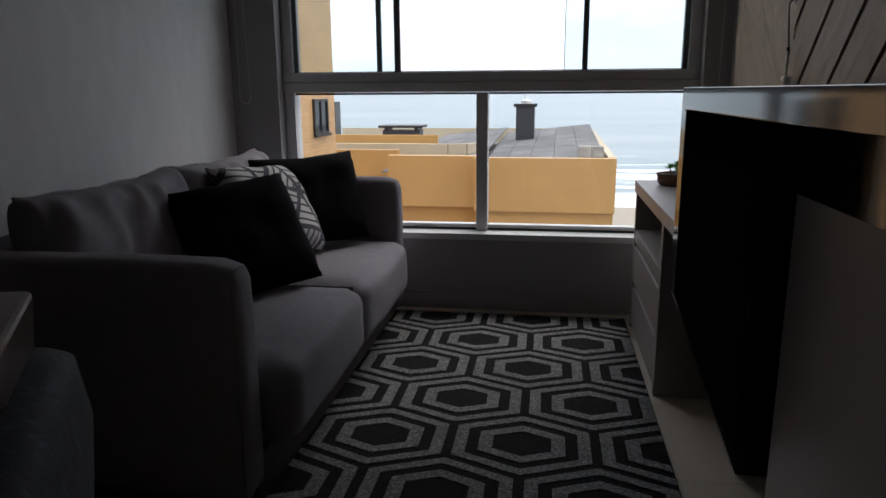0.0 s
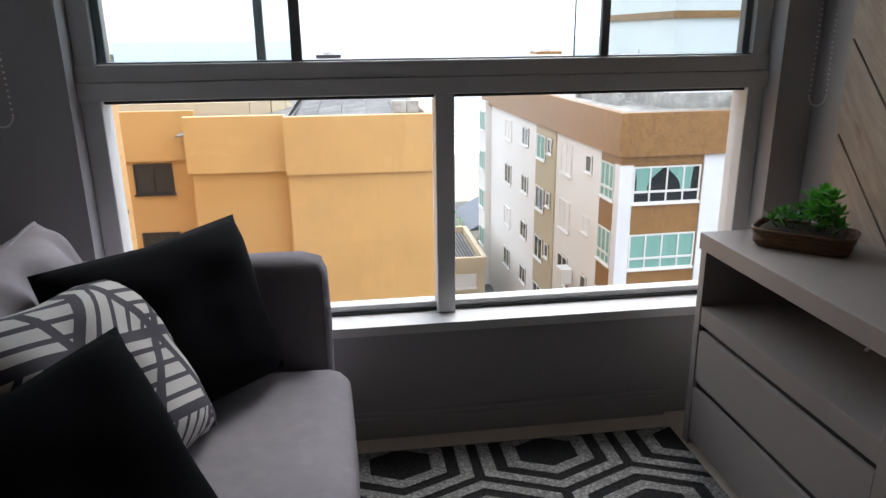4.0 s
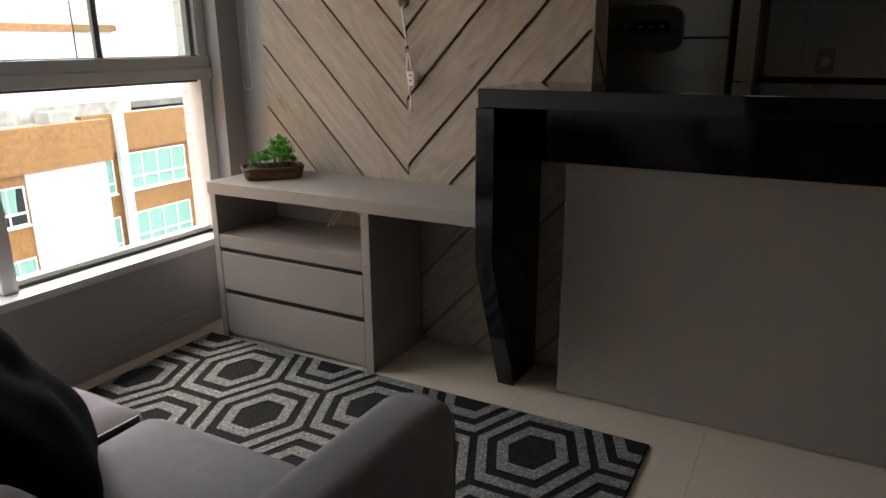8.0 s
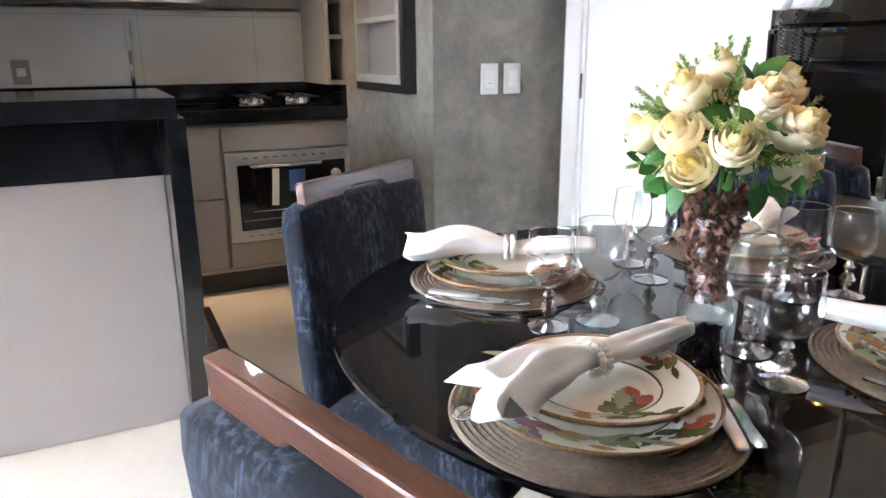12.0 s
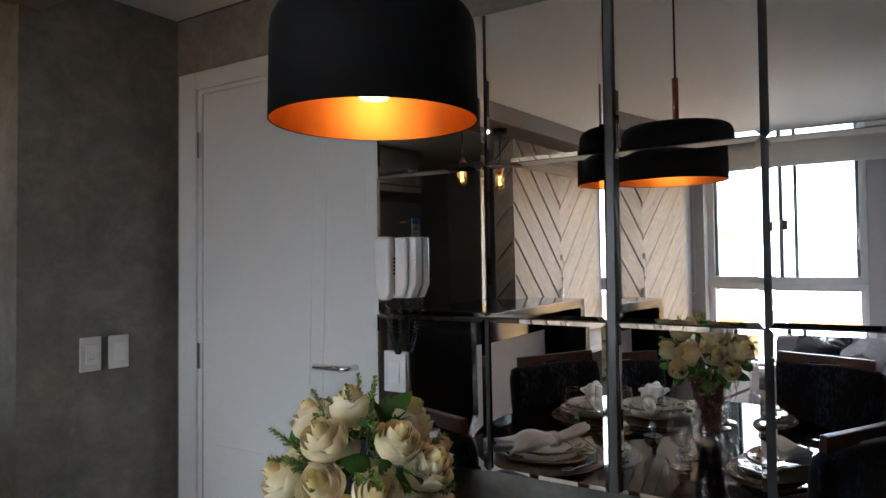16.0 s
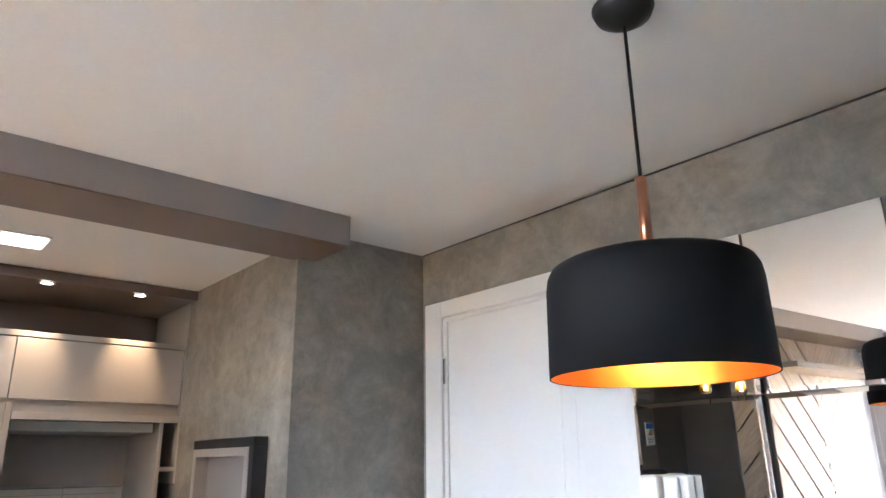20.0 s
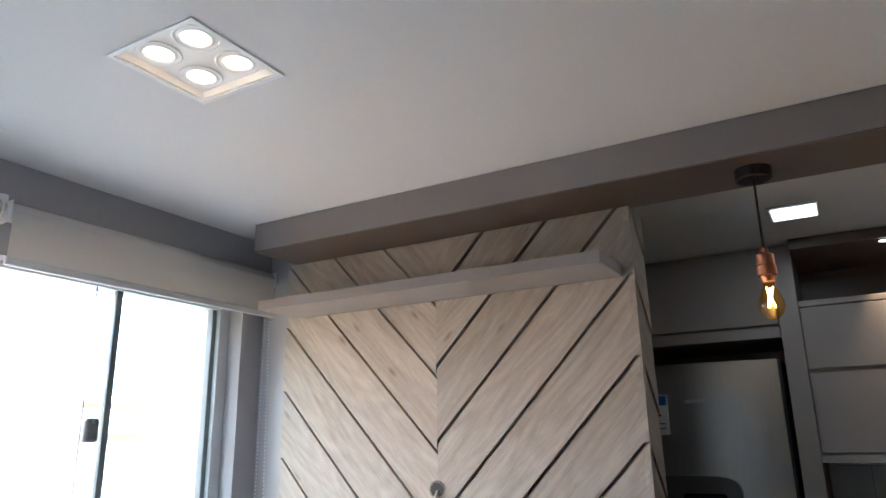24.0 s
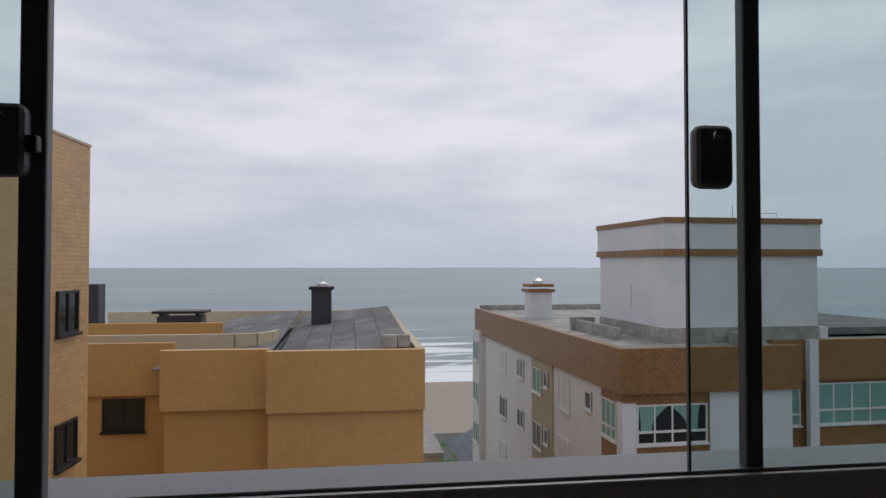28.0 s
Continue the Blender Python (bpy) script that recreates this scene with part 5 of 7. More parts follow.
switch_plate((1.922, -4.4255, 1.097), 180, 3, "white three-rocker switch plate beside the door")

# entry phone
ip = thing("entry_phone", "white entry phone with coiled black cord beside the door", "phone", (1.888, -4.4265, 1.410), 180)
part("base", moved(prism([(-0.065, 0.09), (0.065, 0.09), (0.065, -0.05), (0.045, -0.09), (-0.045, -0.09), (-0.065, -0.05)], 0.0, 0.035, 0.006), pose(0, 0, 0, 90)), M_PLASTIC, ip)
part("handset", moved(prism([(-0.062, 0.092), (-0.004, 0.092), (-0.004, -0.075), (-0.016, -0.096), (-0.045, -0.096), (-0.062, -0.05)], 0.036, 0.075, 0.010), pose(0, 0, 0, 90)), M_PLASTIC, ip)
part("cradle", moved(prism([(0.002, 0.088), (0.045, 0.088), (0.045, -0.05), (0.03, -0.085), (0.002, -0.085)], 0.036, 0.055, 0.008), pose(0, 0, 0, 90)), M_PLASTIC, ip)
for k in range(5):
    part("button", box(0.0, 0.004, -0.058, -0.05, -0.02 + k * 0.011, -0.014 + k * 0.011), M_BLACK, ip)
coil = []
for k in range(180):
    f = k / 179
    y = -0.05 + 0.02 * math.sin(f * math.pi)
    x = -0.03 + 0.05 * f
    z = -0.095 - 0.16 * math.sin(f * math.pi) ** 0.8
    coil.append((x + 0.006 * math.cos(k * 1.3), y + 0.006 * math.sin(k * 1.3), z))
part("coiled_cord", tube(coil, 0.0018, 5), M_BLACK, ip, "coiled black cord", True)
# table settings
M_MATW = material("brown_woven_mat", (0.22, 0.165, 0.118), 0.7, vary=0.35, scale=40, grain=160, bump=0.15, tone=(0.11, 0.08, 0.055))
M_ROPE = material("gilt_rope_rim", (0.30, 0.17, 0.07), 0.4, vary=0.5, scale=60, grain=200, bump=0.1, tone=(0.12, 0.06, 0.02))
M_PRINT_G = plain("leaf_print", (0.14, 0.135, 0.05), 0.15)
M_PRINT_R = plain("red_print", (0.42, 0.12, 0.07), 0.15)
M_PRINT_S = plain("sage_print", (0.30, 0.33, 0.18), 0.15)
M_PRINT_B = plain("plum_print", (0.22, 0.10, 0.11), 0.15)
M_PRINT_Y = plain("ochre_print", (0.40, 0.24, 0.08), 0.15)
M_PEARL = plain("pearl", (0.78, 0.74, 0.66), 0.15, coat=0.5)
TZ = 0.7625


def place_mat():
    bm = bmesh.new()
    r = 0.192
    prof = [(0, 0.001)]
    n = 22
    for k in range(n):
        a, b = r * k / n, r * (k + 1) / n
        prof += [(a + 0.0004, 0.0022), ((a + b) / 2, 0.0052), (b - 0.0004, 0.0022)]
    prof += [(r, 0.0)]
    return lathe(prof, 72)


def plate_mesh(r, z):
    return lathe([(0, z), (r * 0.55, z), (r * 0.62, z + 0.003), (r * 0.70, z + 0.010), (r * 0.97, z + 0.018), (r, z + 0.0195), (r, z + 0.0165), (r * 0.7, z + 0.005), (r * 0.58, z - 0.003), (0, z - 0.003)], 72)


def rim_ring(r, z, thick=0.0028):
    pts = [(r * math.cos(2 * math.pi * k / 72), r * math.sin(2 * math.pi * k / 72), z) for k in range(73)]
    return tube(pts, thick, 6)


def print_leaf(length, width, lobes):
    out = []
    n = 12
    for k in range(n + 1):
        t = k / n
        w = width / 2 * math.sin(math.pi * t) ** 0.8 * (0.55 + 0.45 * (k % 2 if lobes else 1))
        out.append((t * length, w))
    low = [(x, -y) for x, y in out[-2:0:-1]]
    return prism(out + low, 0.0, 0.0004)


def napkin_mesh(seed):
    """A rolled cloth drawn through a ring: a thin tail on one side, an opening fan on the other."""
    bm = bmesh.new()
    n, seg = 26, 28
    rings = []
    for i in range(n + 1):
        t = i / n
        x = -0.175 + 0.36 * t
        d = abs(t - 0.52)
        if t < 0.52:
            w = 0.016 + 0.045 * (d / 0.52) ** 0.8 + 0.006 * math.sin(t * 17 + seed)
            h = 0.015 + 0.012 * math.sin(min(1, d / 0.45) * math.pi * 0.8)
        else:
            w = 0.016 + 0.012 * math.sin(d / 0.48 * math.pi * 0.9) - 0.006 * (d / 0.48)
            h = 0.013 + 0.003 * math.sin(d / 0.48 * math.pi)
        ring = []
        for k in range(seg):
            a = 2 * math.pi * k / seg
            fold = 1 + (0.42 * math.sin(5 * a + seed + 5 * t) + 0.28 * math.sin(8 * a + seed * 2 - 7 * t)) * min(1.0, d * 3.0)
            z = h + h * math.sin(a) * fold * (0.9 if math.sin(a) > 0 else 0.95)
            y = w * math.cos(a) * (1 + 0.06 * math.sin(7 * t + seed))
            ring.append(bm.verts.new((x + 0.11 * math.sin(3 * a + seed) * max(0, 0.25 - t), y + 0.02 * math.sin(t * 3), max(0.0005, z) + 0.020 * max(0, t - 0.6))))
        rings.append(ring)
    for a, b in zip(rings, rings[1:]):
        for k in range(seg):
            bm.faces.new((a[k], a[(k + 1) % seg], b[(k + 1) % seg], b[k]))
    bm.faces.new(rings[-1])
    bm.faces.new(rings[0][::-1])
    bmesh.ops.recalc_face_normals(bm, faces=bm.faces)
    return bm


def rim_ring_small():
    pts = [(0.0122, 0.0235 * math.cos(k * math.pi / 18) + 0.02, 0.014 + 0.0185 * math.sin(k * math.pi / 18)) for k in range(37)]
    return tube(pts, 0.0012, 5)


PEARLS = []
def add_pearl(ring, m):
    if PEARLS:
        return same(PEARLS[0], "pearl", ring, m)
    bm = bmesh.new()
    bmesh.ops.create_icosphere(bm, subdivisions=2, radius=0.0052)
    PEARLS.append(part("pearl", bm, M_PEARL, ring, smooth=True, m=m))


def setting_place(cx, cy, ang, nap_turn, k):
    g = "place settings on the table"
    pm = part("place_mat", place_mat(), M_MATW, m=pose(cx, cy, TZ))
    tagged(pm, "round brown woven place mat on the glass table", "place mat", g)
    z = TZ + 0.009
    for r, zz, what in ((0.155, z, "large"), (0.128, z + 0.021, "small")):
        pl = thing("plate", what + " cream plate printed with tropical leaves and rope rim", "plate", (cx, cy, 0), ang, g)
        part("dish", plate_mesh(r, zz), M_PORCELAIN, pl, smooth=True)
        part("rope_rim", rim_ring(r, zz + 0.0185), M_ROPE, pl, smooth=True)
        part("inner_ring", rim_ring(r * 0.64, zz + 0.0050, 0.0016), M_ROPE, pl, smooth=True)
        q = random.Random(11 + k * 7 + int(r * 1000))
        big = what == "large"
        for n in range(110 if big else 64):
            a = q.uniform(0, 360)
            if (a // 40) % 3 == 2 and not big:
                continue
            rad = q.uniform(0.72, 0.90) * r
            mat = (M_PRINT_G, M_PRINT_G, M_PRINT_R, M_PRINT_B, M_PRINT_Y, M_PRINT_S)[int(a / 24 + n % 2) % 6]
            grow = 1.95 if big else 1.35
            lm = print_leaf(q.uniform(0.012, 0.030) * grow, q.uniform(0.005, 0.012) * grow, n % 2)
            slope = math.degrees(math.atan2(0.008, r * 0.27))
            part("printed_leaf", lm, mat, pl, m=pose(0, 0, 0, 0, 0, a) @ pose(rad, 0, zz + 0.0108 + (rad / r - 0.70) * 0.030 + 0.0005 + 0.000012 * (n % 37), 0, -slope, 0) @ pose(0, 0, 0, 0, 0, q.uniform(40, 140)))
        if not big:
            for n, (px, py, tz, mat, l, w) in enumerate(((-0.005, -0.062, 20, M_PRINT_G, 0.075, 0.05), (0.022, -0.058, 75, M_PRINT_S, 0.06, 0.03), (0.045, -0.045, 50, M_PRINT_R, 0.035, 0.026), (0.05, -0.025, 110, M_PRINT_R, 0.03, 0.022))):
                part("printed_leaf", print_leaf(l, w, True), mat, pl, m=pose(px, py, zz + 0.0006 + n * 0.00015, 0, 0, tz))
    nz = z + 0.038
    nk = thing("napkin", "white cloth napkin rolled through a pearl ring", "napkin", (cx, cy, nz), nap_turn, g)
    part("cloth", napkin_mesh(k * 1.7), M_NAPKIN, nk, smooth=True)
    ring = part("pearl_ring", rim_ring_small(), M_CHROME, nk, "ring of cream pearls")
    for n in range(20):
        for row in (-0.006, 0.0065):
            a = 2 * math.pi * (n + (0.5 if row > 0 else 0)) / 20
            add_pearl(ring, pose(0.012 + row, 0.026 * math.cos(a) + 0.02, 0.014 + 0.021 * math.sin(a)))
    # cutlery on the mat
    kn = thing("knife", "steel table knife on the mat", "knife", (cx, cy, TZ + 0.0075), ang - 1, g)
    part("blade", moved(prism([(-0.01, 0.09), (-0.012, 0.02), (-0.006, 0.0), (0.004, 0.0), (0.006, 0.03), (0.004, 0.085), (-0.002, 0.098)], 0, 0.0015), pose(0.158, 0.0, 0)), M_CHROME, kn)
    part("handle", moved(soft_box(0.016, 0.10, 0.007, 0.003, 0.001, 4), pose(0.157, -0.05, 0.003)), M_STEEL, kn, smooth=True)
    fk = thing("fork", "steel table fork on the mat", "fork", (cx, cy, TZ + 0.0075), ang + 1, g)
    part("handle", moved(prism([(-0.004, 0.02), (-0.009, -0.09), (-0.006, -0.10), (0.006, -0.10), (0.009, -0.09), (0.004, 0.02)], 0, 0.002), pose(0.176, 0, 0.001)), M_CHROME, fk)
    part("head", moved(prism([(-0.003, 0.0), (-0.011, 0.015), (-0.012, 0.032), (0.012, 0.032), (0.011, 0.015), (0.003, 0.0)], 0, 0.002), pose(0.176, 0.018, 0.002, 6)), M_CHROME, fk)
    for t in range(4):
        part("tine", moved(box(-0.0014, 0.0014, 0, 0.045, 0, 0.0018), pose(0.176 - 0.0105 + t * 0.007, 0.048, 0.005, 3)), M_CHROME, fk)
    sp = thing("spoon", "steel dessert spoon on the mat", "spoon", (cx, cy, TZ + 0.0075), ang + 176, g)
    part("bowl", moved(lathe([(0, 0), (0.010, 0.002), (0.016, 0.006), (0.0165, 0.0075), (0.010, 0.0035), (0, 0.0015)], 24), pose(0.165, 0.06, 0) @ Matrix.Diagonal((1, 1.5, 1, 1))), M_CHROME, sp, smooth=True)
    part("handle", moved(prism([(-0.003, 0.04), (-0.006, -0.06), (0.006, -0.06), (0.003, 0.04)], 0.003, 0.005), pose(0.165, 0, 0)), M_CHROME, sp)


setting_place(1.731, -3.408, 133, 242, 0)
setting_place(1.064, -3.776, 286, 40, 1)
setting_place(1.206, -3.232, 238, -82, 2)
setting_place(1.652, -4.012, 25, 110, 3)

# crystal glasses
def glass_bowl(s):
    h, r = 0.165 * s, 0.041 * s
    outer = [(0.006, 0.070 * s), (0.020 * s, 0.073 * s), (r * 0.85, 0.088 * s), (r, 0.108 * s), (r * 0.97, 0.13 * s), (r * 0.88, h)]
    return lathe([(0, 0.069 * s)] + outer, 36)


def facet_ball(r, z, seg=9):
    return lathe([(0, z - r), (r * 0.62, z - r * 0.78), (r, z), (r * 0.62, z + r * 0.78), (0, z + r)], seg)


for gx, gy, s in ((1.468, -3.339, 1.0), (1.451, -3.43, 1.08), (1.244, -3.555, 1.08), (1.144, -3.509, 1.0), (1.585, -3.669, 1.08), (1.69, -3.705, 1.0), (1.342, -3.929, 1.0), (1.374, -3.83, 1.08)):
    gl = thing("wine_glass", "clear crystal wine glass with faceted ball stem", "glass", (gx, gy, TZ), (gx * 900) % 60, "glasses on the table")
    part("bowl", glass_bowl(s), M_THIN, gl, smooth=True)
    rim = 0.041 * s * 0.88
    part("rim", tube([(rim * math.cos(k * math.pi / 16), rim * math.sin(k * math.pi / 16), 0.165 * s) for k in range(33)], 0.0008, 5), M_CUT, gl)
    part("stem", lathe([(0, 0.010), (0.006, 0.012), (0.0045, 0.030 * s), (0.0045, 0.0685 * s), (0, 0.0685 * s)], 10), M_CUT, gl)
    part("ball", facet_ball(0.0150 * s, 0.032 * s), M_CUT, gl)
    part("ball", facet_ball(0.0105 * s, 0.0565 * s), M_CUT, gl)
    part("foot", lathe([(0, 0), (0.034 * s, 0), (0.035 * s, 0.002), (0.022 * s, 0.0055), (0.006, 0.011), (0, 0.011)], 12), M_CUT, gl)

# vase of roses
M_CUT2 = pane_glass("vase_crystal", (0.95, 0.955, 0.955), 0.06, 0.5)
va = thing("flower_vase", "cut-crystal vase of cream roses on the table", "vase", (1.397, -3.624, TZ))
bm = bmesh.new()
seg, lev = 14, 11
rings = []
prof = [(0.046, 0.0), (0.047, 0.012), (0.041, 0.030), (0.038, 0.055), (0.040, 0.08), (0.044, 0.105), (0.048, 0.13), (0.053, 0.155), (0.058, 0.18), (0.063, 0.205), (0.066, 0.225)]
for i, (r, z) in enumerate(prof):
    rings.append([bm.verts.new(((r + (0.002 if (k + i) % 2 else -0.001)) * math.cos(2 * math.pi * (k + 0.5 * (i % 2)) / seg), (r + (0.002 if (k + i) % 2 else -0.001)) * math.sin(2 * math.pi * (k + 0.5 * (i % 2)) / seg), z)) for k in range(seg)])
for i, (a, b) in enumerate(zip(rings, rings[1:])):
    for k in range(seg):
        j = (k + 1) % seg
        if i % 2 == 0:
            bm.faces.new((a[k], a[j], b[k])); bm.faces.new((a[j], b[j], b[k]))
        else:
            bm.faces.new((a[k], b[j], b[k])); bm.faces.new((a[k], a[j], b[j]))
bm.faces.new(rings[0][::-1])
bmesh.ops.recalc_face_normals(bm, faces=bm.faces)
part("crystal_body", bm, M_CUT2, va, "clear cut-crystal body with diamond facets")
M_CHIP = material("dried_brown_petals", (0.32, 0.16, 0.12), 0.7, vary=0.5, scale=50, grain=120, bump=0.1, tone=(0.12, 0.05, 0.035), rand=0.35)
rng = random.Random(3)
bm = bmesh.new()
for k in range(760):
    z = rng.uniform(0.03, 0.225)
    rr = np.interp(z, [p[1] for p in prof], [p[0] for p in prof]) - 0.0075
    a, d = rng.uniform(0, 6.283), rr * rng.uniform(0.75, 1) ** 0.5
    m = pose(d * math.cos(a) * 0.93, d * math.sin(a) * 0.93, z, rng.uniform(0, 360), rng.uniform(0, 360), rng.uniform(0, 360))
    v = [bm.verts.new(m @ Vector(p)) for p in ((-0.010, 0, 0), (0, -0.008, 0.002), (0.011, 0, 0), (0, 0.008, 0.003), (0, 0, 0.005))]
    for i in range(4):
        bm.faces.new((v[i], v[(i + 1) % 4], v[4]))
tagged(part("dried_petals", bm, M_CHIP, va), "brown dried petals filling the vase", kind="stuff")

M_PETAL = material("cream_petal", (0.97, 0.90, 0.69), 0.6, vary=0.12, scale=30, grain=90, bump=0.02, tone=(0.94, 0.84, 0.48), rand=0.05, spec=0.15)
M_HEART = material("yellow_petal_heart", (0.95, 0.86, 0.50), 0.6, vary=0.12, scale=30, grain=90, bump=0.02, tone=(0.92, 0.76, 0.30), rand=0.05, spec=0.15)
M_ROSELEAF = material("rose_leaf", (0.06, 0.19, 0.04), 0.45, vary=0.4, scale=40, grain=120, bump=0.05, tone=(0.02, 0.06, 0.015), rand=0.25)
M_SPRIG = material("pale_sprig", (0.33, 0.45, 0.15), 0.6, vary=0.3, scale=30, grain=90, bump=0.02, rand=0.2)

thin_leaf(M_PETAL, (1.0, 0.86, 0.52), 0.35)
thin_leaf(M_HEART, (1.0, 0.80, 0.32), 0.35)
thin_leaf(M_ROSELEAF, (0.12, 0.34, 0.05), 0.3)
thin_leaf(M_SPRIG, (0.30, 0.45, 0.12), 0.4)


def rose_mesh(seed):
    """A half-open rose: cupped petals wrapped ring by ring round a closed heart."""
    q = random.Random(seed)
    bm = bmesh.new()
    rings = [(2, 0.005, 0.050, 1.35), (3, 0.009, 0.051, 1.3), (3, 0.0145, 0.0505, 1.3), (3, 0.0205, 0.048, 1.25), (4, 0.0265, 0.044, 1.15)]
    for ring, (n, rad, tall, wide) in enumerate(rings):
        for k in range(n):
            a0 = 2 * math.pi / n * k + ring * 0.9 + q.uniform(-0.2, 0.2)
            half = math.pi / n * 1.25 * wide
            grid = []
            for i in range(7):
                t = i / 6
                row = []
                for j in range(9):
                    s = j / 4 - 1
                    ang = a0 + s * half * (0.55 + 0.45 * math.sin(math.pi * (0.15 + 0.6 * t)))
                    r = rad * (0.42 + 0.72 * math.sin(math.pi * (0.06 + 0.72 * t)))
                    r += 0.0016 * (1 - abs(s)) + ((0.003 + 0.002 * (ring - 2)) * t ** 8 * (1 - 0.5 * s * s) if ring > 1 else 0) + 0.0012 * math.sin(4 * s + k + 3 * t)
                    z = -0.012 + tall * (t - 0.26 * t * s * s) - (0.007 * t ** 9 if ring > 1 else 0) + 0.0015 * (4 - ring)
                    row.append(bm.verts.new((r * math.cos(ang), r * math.sin(ang), z)))
                grid.append(row)
            for i in range(6):
                for j in range(8):
                    bm.faces.new((grid[i][j], grid[i][j + 1], grid[i + 1][j + 1], grid[i + 1][j])).material_index = int(ring < 2)
    return bm


def leaf_mesh(length, width):
    bm = bmesh.new()
    rows = []
    n = 7
    for i in range(n + 1):
        t = i / n
        w = width / 2 * (math.sin(math.pi * t ** 0.8) ** 0.8) * (1.0 if i % 2 else 0.93)
        z = 0.18 * length * math.sin(math.pi * t) - 0.15 * length * t
        rows.append([bm.verts.new((-w, length * t, z - w * 0.15)), bm.verts.new((0, length * t, z - w * 0.35)), bm.verts.new((w, length * t, z - w * 0.15))])
    for a, b in zip(rows, rows[1:]):
        bm.faces.new((a[0], a[1], b[1], b[0])); bm.faces.new((a[1], a[2], b[2], b[1]))
    return bm


def sprig_mesh(seed, length=0.085):
    q = random.Random(seed)
    bm = tube([(0, 0, 0), (0.004, 0.002, length * 0.5), (0.0, 0.008, length)], 0.0012, 5)
    for k in range(34):
        t = 0.12 + 0.88 * k / 34
        a = k * 137.5
        m = pose(0.004 * math.sin(t * 3), 0.008 * t * t, length * t, 50 + q.uniform(-15, 15), 0, a)
        l, w = 0.019 * (1.15 - t * 0.7), 0.0032
        pts = [(0, 0, 0), (-w, l * 0.5, 0.001), (0, l, 0), (w, l * 0.5, 0.001)]
        bm.faces.new([bm.verts.new(m @ Vector(p)) for p in pts])
    return bm


C = Vector((0, 0, 0.305))
def on_ball(az, el, r, lift=0.0):
    d = Vector((math.cos(radians(el)) * math.cos(radians(az)), math.cos(radians(el)) * math.sin(radians(az)), math.sin(radians(el))))
    p = C + Vector((d.x * r, d.y * r, d.z * r * 0.88))
    return Matrix.Translation(p) @ (d + Vector((0, 0, lift))).to_track_quat("Z", "Y").to_matrix().to_4x4()
roses = []
spots = [(0, 80)] + [(k * 72 + 20, 44) for k in range(5)] + [(k * 45 + 5, 6) for k in range(8)] + [(k * 90 + 30, -22) for k in range(4)]
for k, (az, el) in enumerate(spots):
    m = on_ball(az + rng.uniform(-8, 8), el + rng.uniform(-6, 6), 0.112, 0.75) @ pose(0, 0, 0, 0, 0, rng.uniform(0, 360)) @ Matrix.Scale(rng.uniform(1.18, 1.38), 4)
    if k < 3:
        roses.append(part("rose", rose_mesh(k + 1), [M_PETAL, M_HEART], va, "cream rose", True, m))
    else:
        same(roses[k % 3], "rose", va, m)
lf = part("leaf", leaf_mesh(0.062, 0.040), M_ROSELEAF, va, smooth=True, m=on_ball(10, -30, 0.10) @ pose(0, 0, 0, 30))
for k in range(64):
    el = rng.choice([-36, -26, -14, 0, 25, 30, 60]) + rng.uniform(-8, 8)
    same(lf, "leaf", va, on_ball(rng.uniform(0, 360), el, rng.uniform(0.085, 0.128)) @ pose(0, 0, 0, rng.uniform(35, 75), 0, rng.uniform(0, 360)) @ Matrix.Scale(rng.uniform(0.6, 1.05), 4))
sg = part("sprig", sprig_mesh(2), M_SPRIG, va, smooth=True, m=on_ball(40, 60, 0.06))
for k in range(56):
    el = rng.choice([75, 60, 40, 20, 5, -15, -30]) + rng.uniform(-10, 10)
    same(sg, "sprig", va, on_ball(rng.uniform(0, 360), el, rng.uniform(0.065, 0.098)) @ pose(0, 0, 0, rng.uniform(-25, 25), rng.uniform(-25, 25), rng.uniform(0, 360)) @ Matrix.Scale(rng.uniform(0.7, 1.05), 4))
for k in range(5):
    part("stem", tube([(0.012 * math.cos(k * 1.3), 0.012 * math.sin(k * 1.3), 0.16), (0.03 * math.cos(k * 1.3), 0.03 * math.sin(k * 1.3), 0.29)], 0.003, 6), M_ROSELEAF, va)

# ---- dining ----
TC = (1.432, -3.612)
table = thing("round_table", "round black glass dining table set for four", "table", (*TC, 0))
part("tabletop", lathe([(0, 0.748), (0.628, 0.748), (0.634, 0.752), (0.634, 0.758), (0.628, 0.762), (0, 0.762)], 96), M_BLACKGLASS, table)
part("under_frame", lathe([(0, 0.70), (0.42, 0.70), (0.42, 0.747), (0, 0.747)], 48), M_BLACK, table)
part("pedestal", lathe([(0.30, 0), (0.30, 0.03), (0.10, 0.07), (0.08, 0.35), (0.12, 0.68), (0.2, 0.70)], 40), M_BLACK, table, smooth=True)

